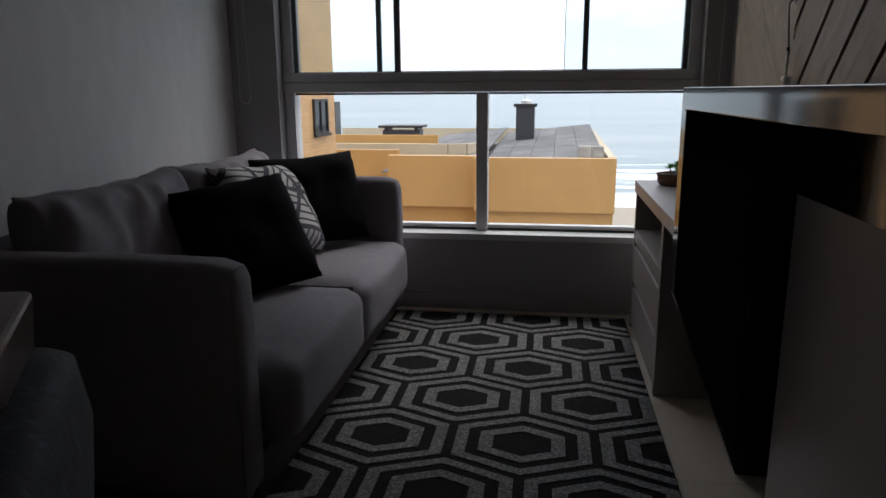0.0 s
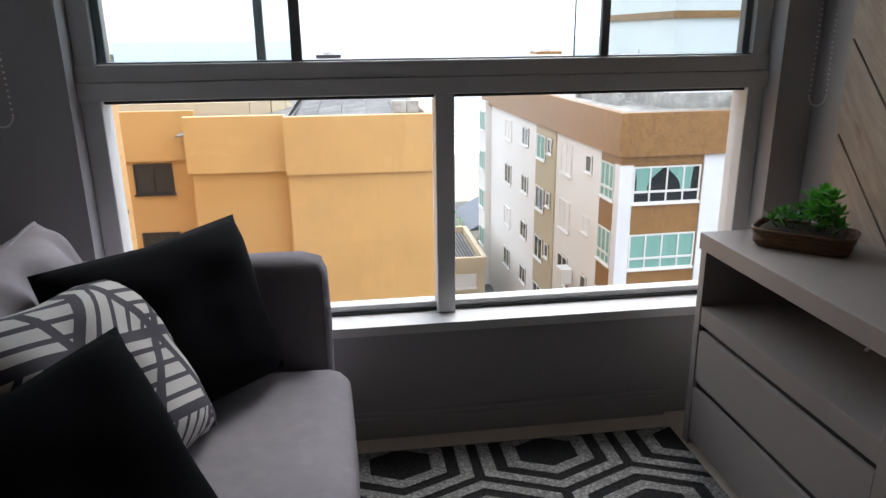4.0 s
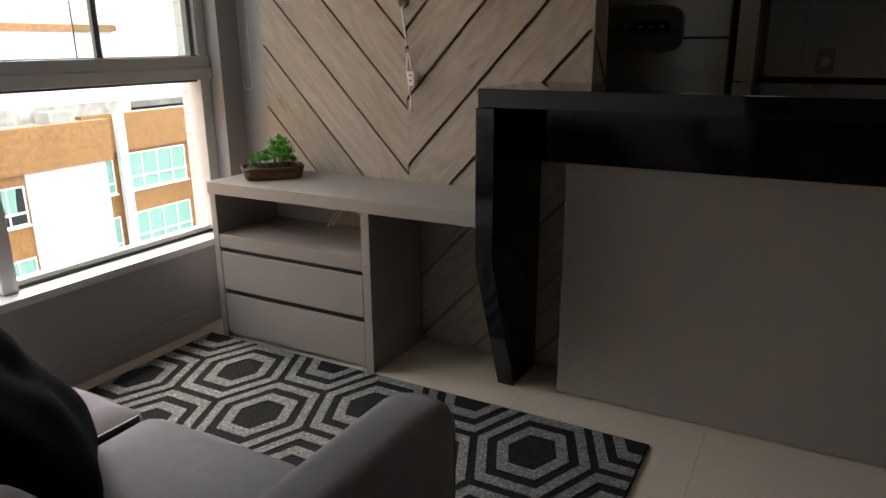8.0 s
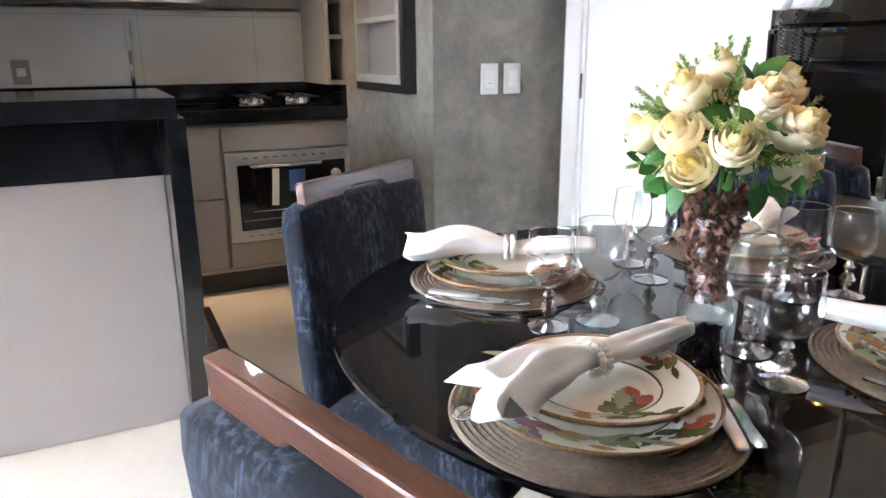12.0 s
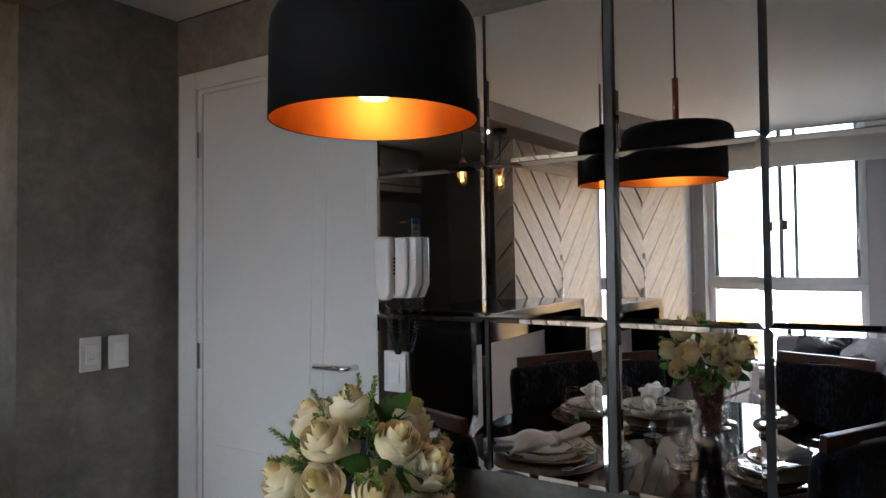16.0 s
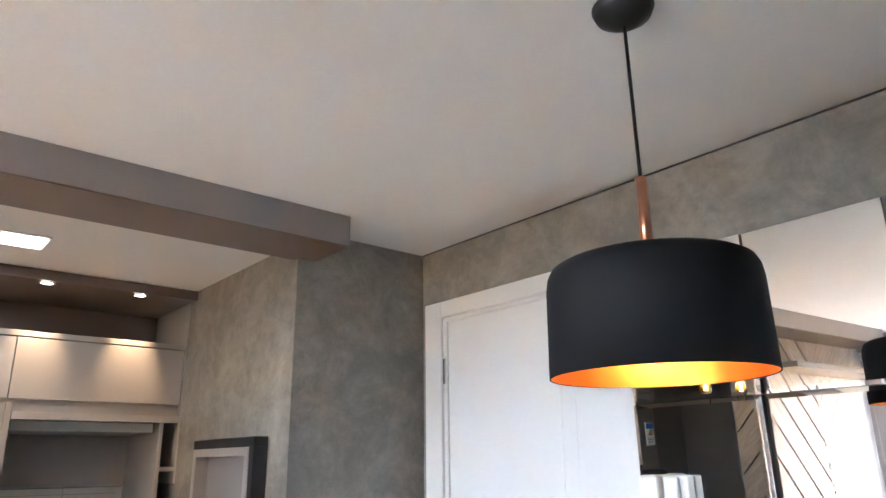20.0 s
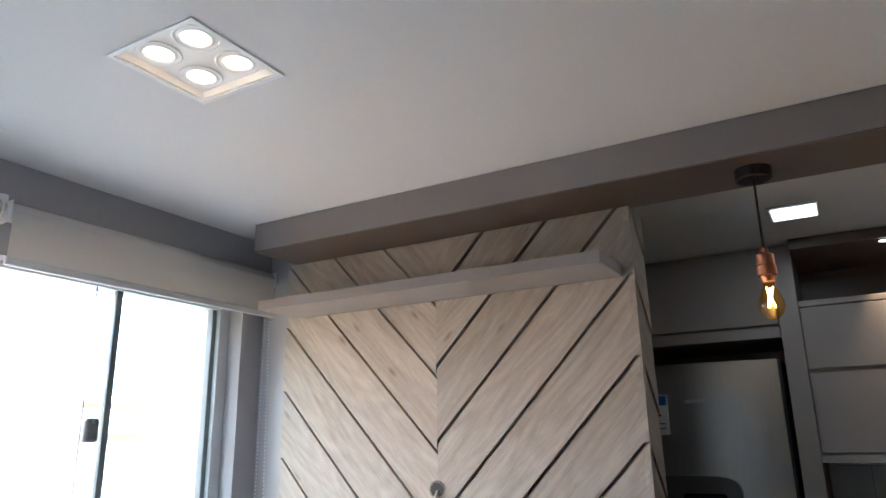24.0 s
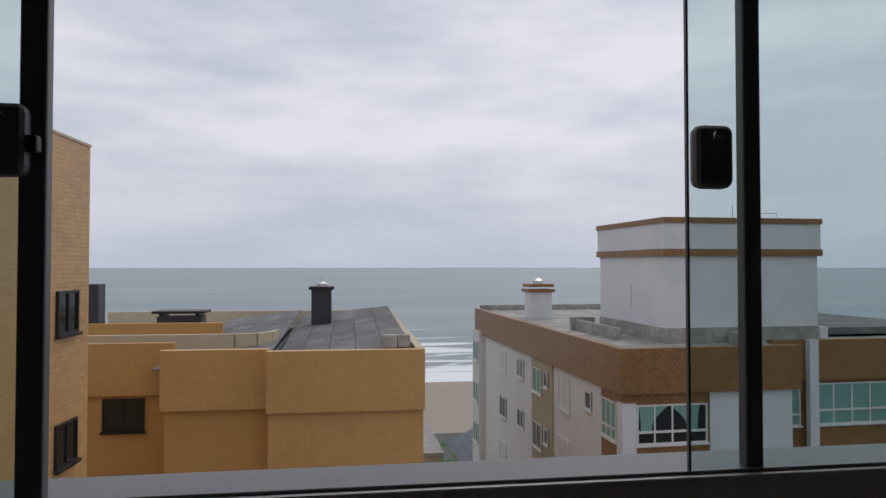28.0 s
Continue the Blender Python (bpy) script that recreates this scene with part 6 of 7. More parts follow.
def chair(at, rz, label):
    """A dining chair that faces -y before it is turned: back at +y."""
    c = thing("dining_chair", label, "chair", (*at, 0), rz, "chairs round the table")
    part("seat", moved(soft_box(0.46, 0.46, 0.11, 0.035, 0.01, 8, 0.002), pose(0, 0, 0.44)), M_BLUEVELVET, c, smooth=True)
    part("backrest", moved(soft_box(0.45, 0.075, 0.555, 0.03, 0.006, 10, 0.003), pose(0, 0.240, 0.640, -5)), M_BLUEVELVET, c, smooth=True)
    low = [(-0.193, -0.045), (-0.108, -0.045), (-0.092, -0.034), (-0.078, -0.014), (-0.060, -0.002), (0.060, -0.002), (0.078, -0.014), (0.092, -0.034), (0.108, -0.045), (0.193, -0.045), (0.193, 0.029), (-0.193, 0.029)]
    rail = moved(prism(low, -0.0125, 0.0125, 0.004), pose(0, 0, 0, 90))
    part("top_rail", moved(rail, pose(0, 0.256, 0.932, -5)), M_DARKWOOD, c, "polished reddish wood top rail with arched underside")
    for sx in (-0.2, 0.2):
        part("leg", tube([(sx, -0.2, 0.0), (sx, -0.2, 0.39)], 0.018, 10, 1.3), M_DARKWOOD, c)
        part("leg", tube([(sx, 0.23, 0.0), (sx, 0.2, 0.39)], 0.018, 10, 1.3), M_DARKWOOD, c)
    return c
chair((1.807, -3.343), -58.3, "navy crushed-velvet dining chair with wooden top rail by the kitchen")
chair((1.045, -3.067), 17.5, "navy crushed-velvet dining chair with wooden top rail by the sofa")
chair((0.950, -3.819), 120.5, "navy crushed-velvet dining chair with wooden top rail in the hall")
chair((1.84, -4.06), 195.8, "navy crushed-velvet dining chair with wooden top rail by the mirrors")

# drum pendant
pd = thing("pendant_lamp", "black drum pendant with gold lining over the table", "pendant lamp", (1.442, -3.723, 0))
part("shade", lathe([(0.187, 1.676), (0.189, 1.676), (0.186, 1.832), (0.183, 1.852), (0.176, 1.866), (0.164, 1.873), (0.0, 1.875)], 72), M_SHADE, pd, smooth=True)
part("lining", lathe([(0.1865, 1.677), (0.1835, 1.832), (0.180, 1.850), (0.173, 1.863), (0.162, 1.870), (0.0, 1.872)], 72), M_GOLDIN, pd, "gold inner lining", True)
part("rod", tube([(0, 0, 1.873), (0, 0, 2.043)], 0.011, 16), M_COPPER, pd, "copper rod", True)
part("cord", tube([(0, 0, 2.04), (0, 0, CEIL)], 0.0035, 8), M_BLACK, pd)
part("canopy", lathe([(0, CEIL - 0.045), (0.02, CEIL - 0.043), (0.055, CEIL - 0.02), (0.062, CEIL - 0.004), (0.062, CEIL)], 36), M_BLACK, pd, smooth=True)
pb = part("bulb", lathe([(0, 1.712), (0.026, 1.719), (0.040, 1.75), (0.028, 1.80), (0.016, 1.83), (0.016, 1.871)], 24), M_GLOWP, pd, smooth=True)
pb.visible_shadow = False

# ---- outside ----
def mosaic(name, colour, joint, w, h, rough=0.45, vary=0.10):
    m = bpy.data.materials.new(name)
    m.use_nodes = True
    nt = m.node_tree
    b = nt.nodes["Principled BSDF"]
    co = nt.nodes.new("ShaderNodeTexCoord")
    sp = nt.nodes.new("ShaderNodeSeparateXYZ")
    ad = nt.nodes.new("ShaderNodeMath")
    cb = nt.nodes.new("ShaderNodeCombineXYZ")
    nt.links.new(co.outputs["Object"], sp.inputs[0])
    nt.links.new(sp.outputs[0], ad.inputs[0])
    nt.links.new(sp.outputs[1], ad.inputs[1])
    nt.links.new(ad.outputs[0], cb.inputs[0])
    nt.links.new(sp.outputs[2], cb.inputs[1])
    br = nt.nodes.new("ShaderNodeTexBrick")
    br.offset = 0.0
    br.inputs["Scale"].default_value = 1.0
    br.inputs["Brick Width"].default_value, br.inputs["Row Height"].default_value = w, h
    br.inputs["Mortar Size"].default_value = min(w, h) * 0.05
    br.inputs["Bias"].default_value = -0.2
    br.inputs["Color1"].default_value = (*[c * (1 + vary) for c in colour], 1)
    br.inputs["Color2"].default_value = (*[c * (1 - vary) for c in colour], 1)
    br.inputs["Mortar"].default_value = (*joint, 1)
    nt.links.new(cb.outputs[0], br.inputs["Vector"])
    st = node(nt, "ShaderNodeTexNoise", Scale=0.5, Detail=6.0, Roughness=0.65)
    nt.links.new(co.outputs["Object"], st.inputs["Vector"])
    rp = nt.nodes.new("ShaderNodeValToRGB")
    rp.color_ramp.elements[0].position, rp.color_ramp.elements[0].color = 0.3, (0.92, 0.915, 0.91, 1)
    rp.color_ramp.elements[1].position, rp.color_ramp.elements[1].color = 0.6, (1.05, 1.05, 1.05, 1)
    nt.links.new(st.outputs[0], rp.inputs[0])
    mm = nt.nodes.new("ShaderNodeMixRGB")
    mm.blend_type = "MULTIPLY"
    mm.inputs[0].default_value = 1.0
    nt.links.new(br.outputs["Color"], mm.inputs[1])
    nt.links.new(rp.outputs[0], mm.inputs[2])
    nt.links.new(mm.outputs[0], b.inputs["Base Color"])
    b.inputs["Roughness"].default_value = rough
    return m


def sea_material():
    m = material("sea_water", (0.078, 0.150, 0.172), 0.32, vary=0.4, scale=0.012, grain=0.22, bump=0.0, tone=(0.15, 0.19, 0.195), stretch=(0.35, 1.6, 1))
    nt = m.node_tree
    b = nt.nodes["Principled BSDF"]
    src = b.inputs["Base Color"].links[0].from_socket
    co = nt.nodes["Texture Coordinate"]
    sp = nt.nodes.new("ShaderNodeSeparateXYZ")
    nt.links.new(co.outputs["Object"], sp.inputs[0])
    mp = node(nt, "ShaderNodeMapping")
    mp.inputs["Scale"].default_value = (0.022, 0.13, 1)
    nt.links.new(co.outputs["Object"], mp.inputs[0])
    n = node(nt, "ShaderNodeTexNoise", Scale=1.0, Detail=9.0, Roughness=0.62, Distortion=0.6)
    nt.links.new(mp.outputs[0], n.inputs["Vector"])
    near = node(nt, "ShaderNodeMapRange")
    near.inputs["From Min"].default_value, near.inputs["From Max"].default_value = 113, 250
    near.inputs["To Min"].default_value, near.inputs["To Max"].default_value = 0.15, -0.19
    nt.links.new(sp.outputs[1], near.inputs["Value"])
    ad = nt.nodes.new("ShaderNodeMath")
    nt.links.new(n.outputs[0], ad.inputs[0])
    nt.links.new(near.outputs[0], ad.inputs[1])
    rp = nt.nodes.new("ShaderNodeValToRGB")
    rp.color_ramp.elements[0].position, rp.color_ramp.elements[0].color = 0.535, (0, 0, 0, 1)
    rp.color_ramp.elements[1].position, rp.color_ramp.elements[1].color = 0.60, (1, 1, 1, 1)
    nt.links.new(ad.outputs[0], rp.inputs[0])
    mm = nt.nodes.new("ShaderNodeMixRGB")
    nt.links.new(rp.outputs[0], mm.inputs[0])
    nt.links.new(src, mm.inputs[1])
    mm.inputs[2].default_value = (0.75, 0.78, 0.78, 1)
    nt.links.new(mm.outputs[0], b.inputs["Base Color"])
    return m


M_SEA = sea_material()
M_SAND = material("beach_sand", (0.34, 0.295, 0.235), 0.9, vary=0.15, scale=0.05, grain=1.0, bump=0.0, tone=(0.24, 0.205, 0.165), stretch=(0.3, 1, 1))
M_ASPHALT = material("street_ground", (0.11, 0.11, 0.105), 0.9, vary=0.3, scale=0.2, grain=4.0, bump=0.0)
setting("ground", boxes((-900, 900, -400, 79, -19, -18)), M_ASPHALT, "grey street ground between the buildings")
setting("beach", boxes((-900, 900, 79, 114, -19, -18.02)), M_SAND, "pale sandy beach beyond the houses")
setting("water", boxes((-4000, 4000, 114, 4900, -20, -18.15)), M_SEA, "grey-green sea with surf reaching the horizon")
M_YTILE = mosaic("yellow_mosaic", (0.54, 0.315, 0.112), (0.42, 0.23, 0.075), 0.20, 0.10, vary=0.04)
M_YPAINT = material("orange_paint", (0.53, 0.295, 0.098), 0.8, vary=0.12, scale=0.4, grain=3, bump=0.0)
M_OTILE = mosaic("pale_orange_mosaic", (0.54, 0.32, 0.14), (0.36, 0.20, 0.08), 0.30, 0.10)
M_BTILE = mosaic("brown_mosaic", (0.235, 0.118, 0.036), (0.13, 0.065, 0.024), 0.10, 0.10, vary=0.22)
M_WTILE = mosaic("white_mosaic", (0.66, 0.67, 0.68), (0.48, 0.49, 0.50), 0.10, 0.10, vary=0.03)
M_WPAINT = material("white_facade_paint", (0.66, 0.65, 0.63), 0.7, vary=0.10, scale=0.4, grain=4, bump=0.0, tone=(0.5, 0.49, 0.46))
M_BEIGE = material("beige_facade_paint", (0.42, 0.36, 0.25), 0.75, vary=0.1, scale=0.4, grain=4, bump=0.0)
M_CREAM = material("cream_parapet_paint", (0.56, 0.47, 0.33), 0.8, vary=0.2, scale=0.8, grain=5, bump=0.0)
M_FIBRO = material("fibre_cement", (0.20, 0.195, 0.19), 0.9, vary=0.5, scale=0.7, grain=4, bump=0.0, tone=(0.08, 0.08, 0.08), rand=0.12)
M_DIRTYC = material("stained_concrete", (0.42, 0.41, 0.38), 0.9, vary=0.45, scale=0.9, grain=4, bump=0.0, tone=(0.17, 0.165, 0.15))
M_BRICKD = mosaic("dark_chimney_tile", (0.028, 0.030, 0.036), (0.06, 0.06, 0.06), 0.22, 0.11)
M_TEAL = material("green_curtain", (0.20, 0.38, 0.33), 0.6, vary=0.25, scale=2.5, grain=14, bump=0.0, stretch=(6, 6, 0.2), tone=(0.06, 0.20, 0.16))
M_DARKGLASS = plain("dark_window_glass", (0.018, 0.022, 0.024), 0.06)
M_BLUEROOF = mosaic("slate_blue_tile", (0.07, 0.085, 0.11), (0.03, 0.035, 0.045), 0.3, 0.35)


def out_window(parent, x0, x1, z0, z1, y, face, mat, bars=1, rail=None, depth=0.12, frame_mat=None):
    """A window in a far wall. face: 'y' looks to -y at y; 'x' looks to -x at x = y, with x0, x1 along y; 'X' looks to +x."""
    fm = frame_mat or M_WPAINT
    def put(a0, a1, d0, d1, c0, c1):
        if face == "y":
            return (a0, a1, y + d0, y + d1, c0, c1)
        if face == "x":
            return (y + d0, y + d1, a0, a1, c0, c1)
        return (y - d1, y - d0, a0, a1, c0, c1)
    w = part("window", boxes(put(x0, x1, -0.02, 0.03, z0, z1)), mat, parent)
    t = 0.06
    part("frame", boxes(put(x0, x1, -0.06, -0.021, z0, z0 + t), put(x0, x1, -0.06, -0.021, z1 - t, z1), put(x0, x0 + t, -0.06, -0.021, z0 + t, z1 - t), put(x1 - t, x1, -0.06, -0.021, z0 + t, z1 - t)), fm, w)
    for k in range(bars):
        c = x0 + (x1 - x0) * (k + 1) / (bars + 1)
        part("bar", boxes(put(c - 0.03, c + 0.03, -0.055, -0.021, z0 + t, z1 - t)), fm, w)
    if rail:
        part("rail", boxes(put(x0, x1, -0.085, -0.056, z0 + rail, z0 + rail + 0.09)), fm, w)
    part("sill", boxes(put(x0 - 0.06, x1 + 0.06, -0.12, -0.021, z0 - 0.07, z0)), fm, w)
    return w


def drape(x0, x1, z0, z1, y, side):
    """A gathered curtain, full width at the rail and swept to one side below."""
    bm = bmesh.new()
    rows = []
    for i in range(9):
        t = i / 8
        tie = x0 + 0.12 if side < 0 else x1 - 0.12
        pull = 0.62 * math.sin(math.pi / 2 * min(1, t * 1.25))
        row = []
        for k in range(29):
            u = k / 28
            x = x0 + (x1 - x0) * u
            x = x + (tie - x) * pull
            row.append(bm.verts.new((x, y + 0.008 * math.sin(k * 1.9), z1 + (z0 - z1) * t)))
        rows.append(row)
    for a, b in zip(rows, rows[1:]):
        for k in range(28):
            bm.faces.new((a[k], a[k + 1], b[k + 1], b[k]))
    return bm


# yellow building
yb = thing("yellow_building", "apartment block in yellow mosaic with grey sheet roof", "building")
part("wall", boxes((-0.45, 4.86, 23.42, 43, -22, -3.751)), M_YTILE, yb)
part("wall", boxes((-4.0, -0.451, 24.15, 43, -22, -3.721)), M_YPAINT, yb)
part("wall", boxes((-12, -4.001, 26.0, 43, -22, -3.50)), M_YPAINT, yb)
part("parapet", boxes((-0.50, 4.90, 23.24, 23.62, -3.75, -1.66)), M_YTILE, yb)
part("parapet", boxes((-4.1, -0.501, 23.92, 24.3, -3.72, -1.66)), M_YTILE, yb)
part("parapet", boxes((-12, -4.101, 25.85, 26.15, -3.499, -1.60)), M_YTILE, yb)
part("parapet", boxes((4.62, 4.90, 23.63, 43.1, -3.75, -1.64)), M_CREAM, yb, "stained cream side parapet")
part("parapet", boxes((-12, 4.61, 42.9, 43.15, -3.0, -1.55)), M_CREAM, yb)
part("roof_deck", boxes((-4.0, 4.6, 24.4, 42.9, -3.6, -2.45), (-12, -4.0, 26.3, 42.9, -3.4, -2.45)), M_DIRTYC, yb)
for n in range(9):
    x0 = -4.6 + n * 1.02
    bm = bmesh.new()
    y0, y1 = 24.8, 41.5
    if n < 4:
        zs = [(-1.9 - 0.13 * (4 - n)), (-1.9 - 0.13 * (3 - n))]
    else:
        zs = [(-2.2 + 0.10 * (n - 4)), (-2.2 + 0.10 * (n - 3))]
    for r in range(3):
        a, c = y0 + r * 5.6, y0 + (r + 1) * 5.6 - 0.04
        up = 0.16 * r
        bm2 = bmesh.new()
        v = [bm2.verts.new(p) for p in ((x0, a, zs[0] + up), (x0 + 1.0, a, zs[1] + up), (x0 + 1.0, c, zs[1] + up + 0.16), (x0, c, zs[0] + up + 0.16), (x0, a, zs[0] + up - 0.06), (x0 + 1.0, a, zs[1] + up - 0.06), (x0 + 1.0, c, zs[1] + up + 0.10), (x0, c, zs[0] + up + 0.10))]
        for f in ((0, 1, 2, 3), (7, 6, 5, 4), (0, 4, 5, 1), (1, 5, 6, 2), (2, 6, 7, 3), (3, 7, 4, 0)):
            bm2.faces.new([v[i] for i in f])
        part("roof_sheet", bm2, M_FIBRO, yb)
    bm.free()
part("gutter", boxes((-0.62, -0.42, 24.6, 41.0, -2.4, -1.98)), M_BLACK, yb)
wallc = [(-9.0, 27.5), (-2.2, 27.5), (-1.4, 27.7), (-0.9, 28.2), (-0.75, 29.0)]
for (xa, ya), (xb, yb2) in zip(wallc, wallc[1:]):
    d = Vector((xb - xa, yb2 - ya)).normalized()
    nx, ny = -d.y * 0.12, d.x * 0.12
    part("terrace_wall", prism([(xa + nx, ya + ny), (xb + nx, yb2 + ny), (xb - nx, yb2 - ny), (xa - nx, ya - ny)], -2.4, -1.45), M_CREAM, yb)
part("terrace_wall", boxes((-9.0, -3.2, 30.5, 30.75, -2.4, -1.25)), M_YPAINT, yb)
ch = part("chimney", boxes((0.35, 1.35, 35.2, 36.2, -2.2, 0.0)), M_BRICKD, yb, "black tiled chimney")
part("chimney_cap", boxes((0.22, 1.48, 35.07, 36.33, 0.001, 0.16)), M_BLACK, ch)
part("chimney_vent", moved(lathe([(0.28, 0.16), (0.28, 0.28), (0.36, 0.30), (0.05, 0.42), (0.0, 0.9)], 16), pose(0.85, 35.7, 0)), M_STEEL, ch)
vb = part("vent_box", boxes((-7.0, -4.9, 34.5, 35.6, -2.3, -1.25)), M_BRICKD, yb, "black roof vent box")
part("vent_lid", boxes((-7.2, -4.7, 34.3, 35.8, -1.10, -0.98), (-6.9, -6.7, 34.5, 35.6, -1.25, -1.10), (-5.2, -5.0, 34.5, 35.6, -1.25, -1.10)), M_BLACK, vb)
part("chimney", boxes((-11.2, -10.2, 36, 37, -2.2, 0.3)), M_BRICKD, yb)
part("loose_block", boxes((3.5, 4.0, 24.6, 25.1, -1.75, -1.30)), M_DIRTYC, yb)
part("loose_block", boxes((4.05, 4.5, 24.7, 25.1, -1.75, -1.32)), M_DIRTYC, yb)
for k in range(4):
    z1 = -3.62 - 2.78 * k
    out_window(yb, -6.62, -5.15, z1 - 1.2, z1, 26.0, "y", M_DARKGLASS, 1, frame_mat=M_BLACK)

def sited(ob, dx, dy, dz, grow, turn):
    """Sets a far building into its place, sized and turned about the window."""
    c = Vector((1.9, 0, 1.3))
    ob.matrix_basis = Matrix.Translation(c + Vector((dx, dy, dz))) @ Matrix.Rotation(turn, 4, "Z") @ Matrix.Scale(math.exp(grow), 4) @ Matrix.Translation(-c)
sited(yb, -0.3778, -0.0586, 0.1953, -0.0618, -0.0152)

# brown and white building
bb = thing("brown_white_building", "apartment block in white with brown mosaic bands", "building")
part("wall", boxes((11.62, 11.9, 22.62, 24.6, -22, -3.4)), M_BTILE, bb)
part("wall", boxes((11.60, 12.0, 24.601, 30.2, -22, -3.4)), M_WPAINT, bb)
part("wall", boxes((11.52, 12.0, 30.201, 33.4, -22, -3.4)), M_BEIGE, bb, "beige painted stair bay")
part("wall", boxes((11.60, 12.0, 33.401, 44.0, -22, -3.4)), M_WPAINT, bb)
part("wall", boxes((11.2, 12.0, 44.001, 46.0, -22, -3.4)), M_WPAINT, bb)
part("wall", boxes((11.9, 15.0, 22.62, 23.0, -22, -3.4)), M_BTILE, bb)
part("wall", boxes((15.001, 18.4, 22.55, 23.0, -22, -3.4)), M_WTILE, bb)
part("wall", boxes((18.2, 18.4, 23.001, 24.199, -22, -3.4)), M_WTILE, bb)
part("corner_post", boxes((11.55, 12.1, 22.55, 23.05, -22, -3.98)), M_WTILE, bb)
part("core", boxes((12.0, 18.19, 23.3, 46, -22, -3.4), (18.19, 30, 24.6, 46, -22, -3.4)), M_WPAINT, bb)
part("wall", boxes((18.401, 26.0, 24.2, 24.5, -22, -3.4)), M_BTILE, bb)
part("pillar", boxes((20.1, 20.5, 23.75, 23.999, -22, -1.96)), M_WTILE, bb)
part("wall", boxes((24.6, 30, 23.4, 24.19, -22, -3.4)), M_WPAINT, bb)
part("parapet", boxes((11.40, 18.65, 22.35, 22.75, -3.62, -1.98)), M_BTILE, bb)
part("parapet", boxes((11.40, 11.75, 22.751, 46.2, -3.62, -1.98)), M_BTILE, bb)
part("parapet", boxes((18.651, 30, 24.0, 24.4, -3.62, -1.98)), M_BTILE, bb)
part("parapet", boxes((11.751, 30, 45.9, 46.2, -3.0, -1.75)), M_DIRTYC, bb)
part("roof", boxes((11.751, 18.65, 22.751, 45.9, -3.39, -2.12), (18.65, 30, 24.401, 45.9, -3.39, -2.12)), M_DIRTYC, bb, "weathered flat roof")
for r in ((12.8, 14.0, 31.0, 31.3, -2.12, -1.5), (13.0, 13.3, 26.5, 30.999, -2.12, -1.62), (17.0, 18.0, 23.6, 24.5, -2.12, -1.65)):
    part("roof_kerb", boxes(r), M_DIRTYC, bb)
part("roof_sheet", boxes((21.6, 29, 26, 40, -2.0, -1.7)), M_FIBRO, bb)
bc = part("chimney", boxes((12.9, 14.2, 38.0, 39.2, -2.2, -0.55)), M_WTILE, bb, "white tiled chimney with brown cap")
part("chimney_cap", boxes((12.75, 14.35, 37.85, 39.35, -0.549, -0.38), (12.8, 14.3, 37.9, 39.3, -0.25, -0.08)), M_BTILE, bc)
part("chimney_vent", moved(lathe([(0.3, -0.08), (0.3, 0.08), (0.4, 0.10), (0.08, 0.28), (0, 0.3)], 16), pose(13.55, 38.6, 0)), M_STEEL, bc)
tw = part("tower", boxes((14.5, 21.35, 24.85, 31.5, -1.5, 2.75)), M_WTILE, bb, "white mosaic roof tower with brown bands")
part("tower_foot", boxes((14.45, 21.4, 24.82, 31.5, -2.12, -1.501)), M_DIRTYC, tw)
part("band", boxes((14.35, 21.5, 24.7, 31.65, 1.42, 1.70)), M_BTILE, tw)
part("band", boxes((14.35, 21.5, 24.7, 31.65, 2.751, 2.98)), M_BTILE, tw)
part("upper_wall", boxes((14.40, 21.45, 24.76, 31.6, 1.701, 2.75)), M_WTILE, tw)
part("louvre", boxes((14.46, 14.5, 28.0, 28.9, -0.9, 0.2)), M_ALU, tw)
part("antenna", tube([(18.2, 26.0, 2.98), (18.2, 26.0, 3.6)], 0.025, 6), M_STEEL, tw)
part("antenna", tube([(20.3, 26.0, 2.98), (20.3, 26.0, 3.3), (19.6, 26.0, 3.28)], 0.02, 6), M_STEEL, tw)
part("air_unit", boxes((21.5, 22.1, 25.2, 25.8, -2.1, -1.6)), M_WPAINT, bb)
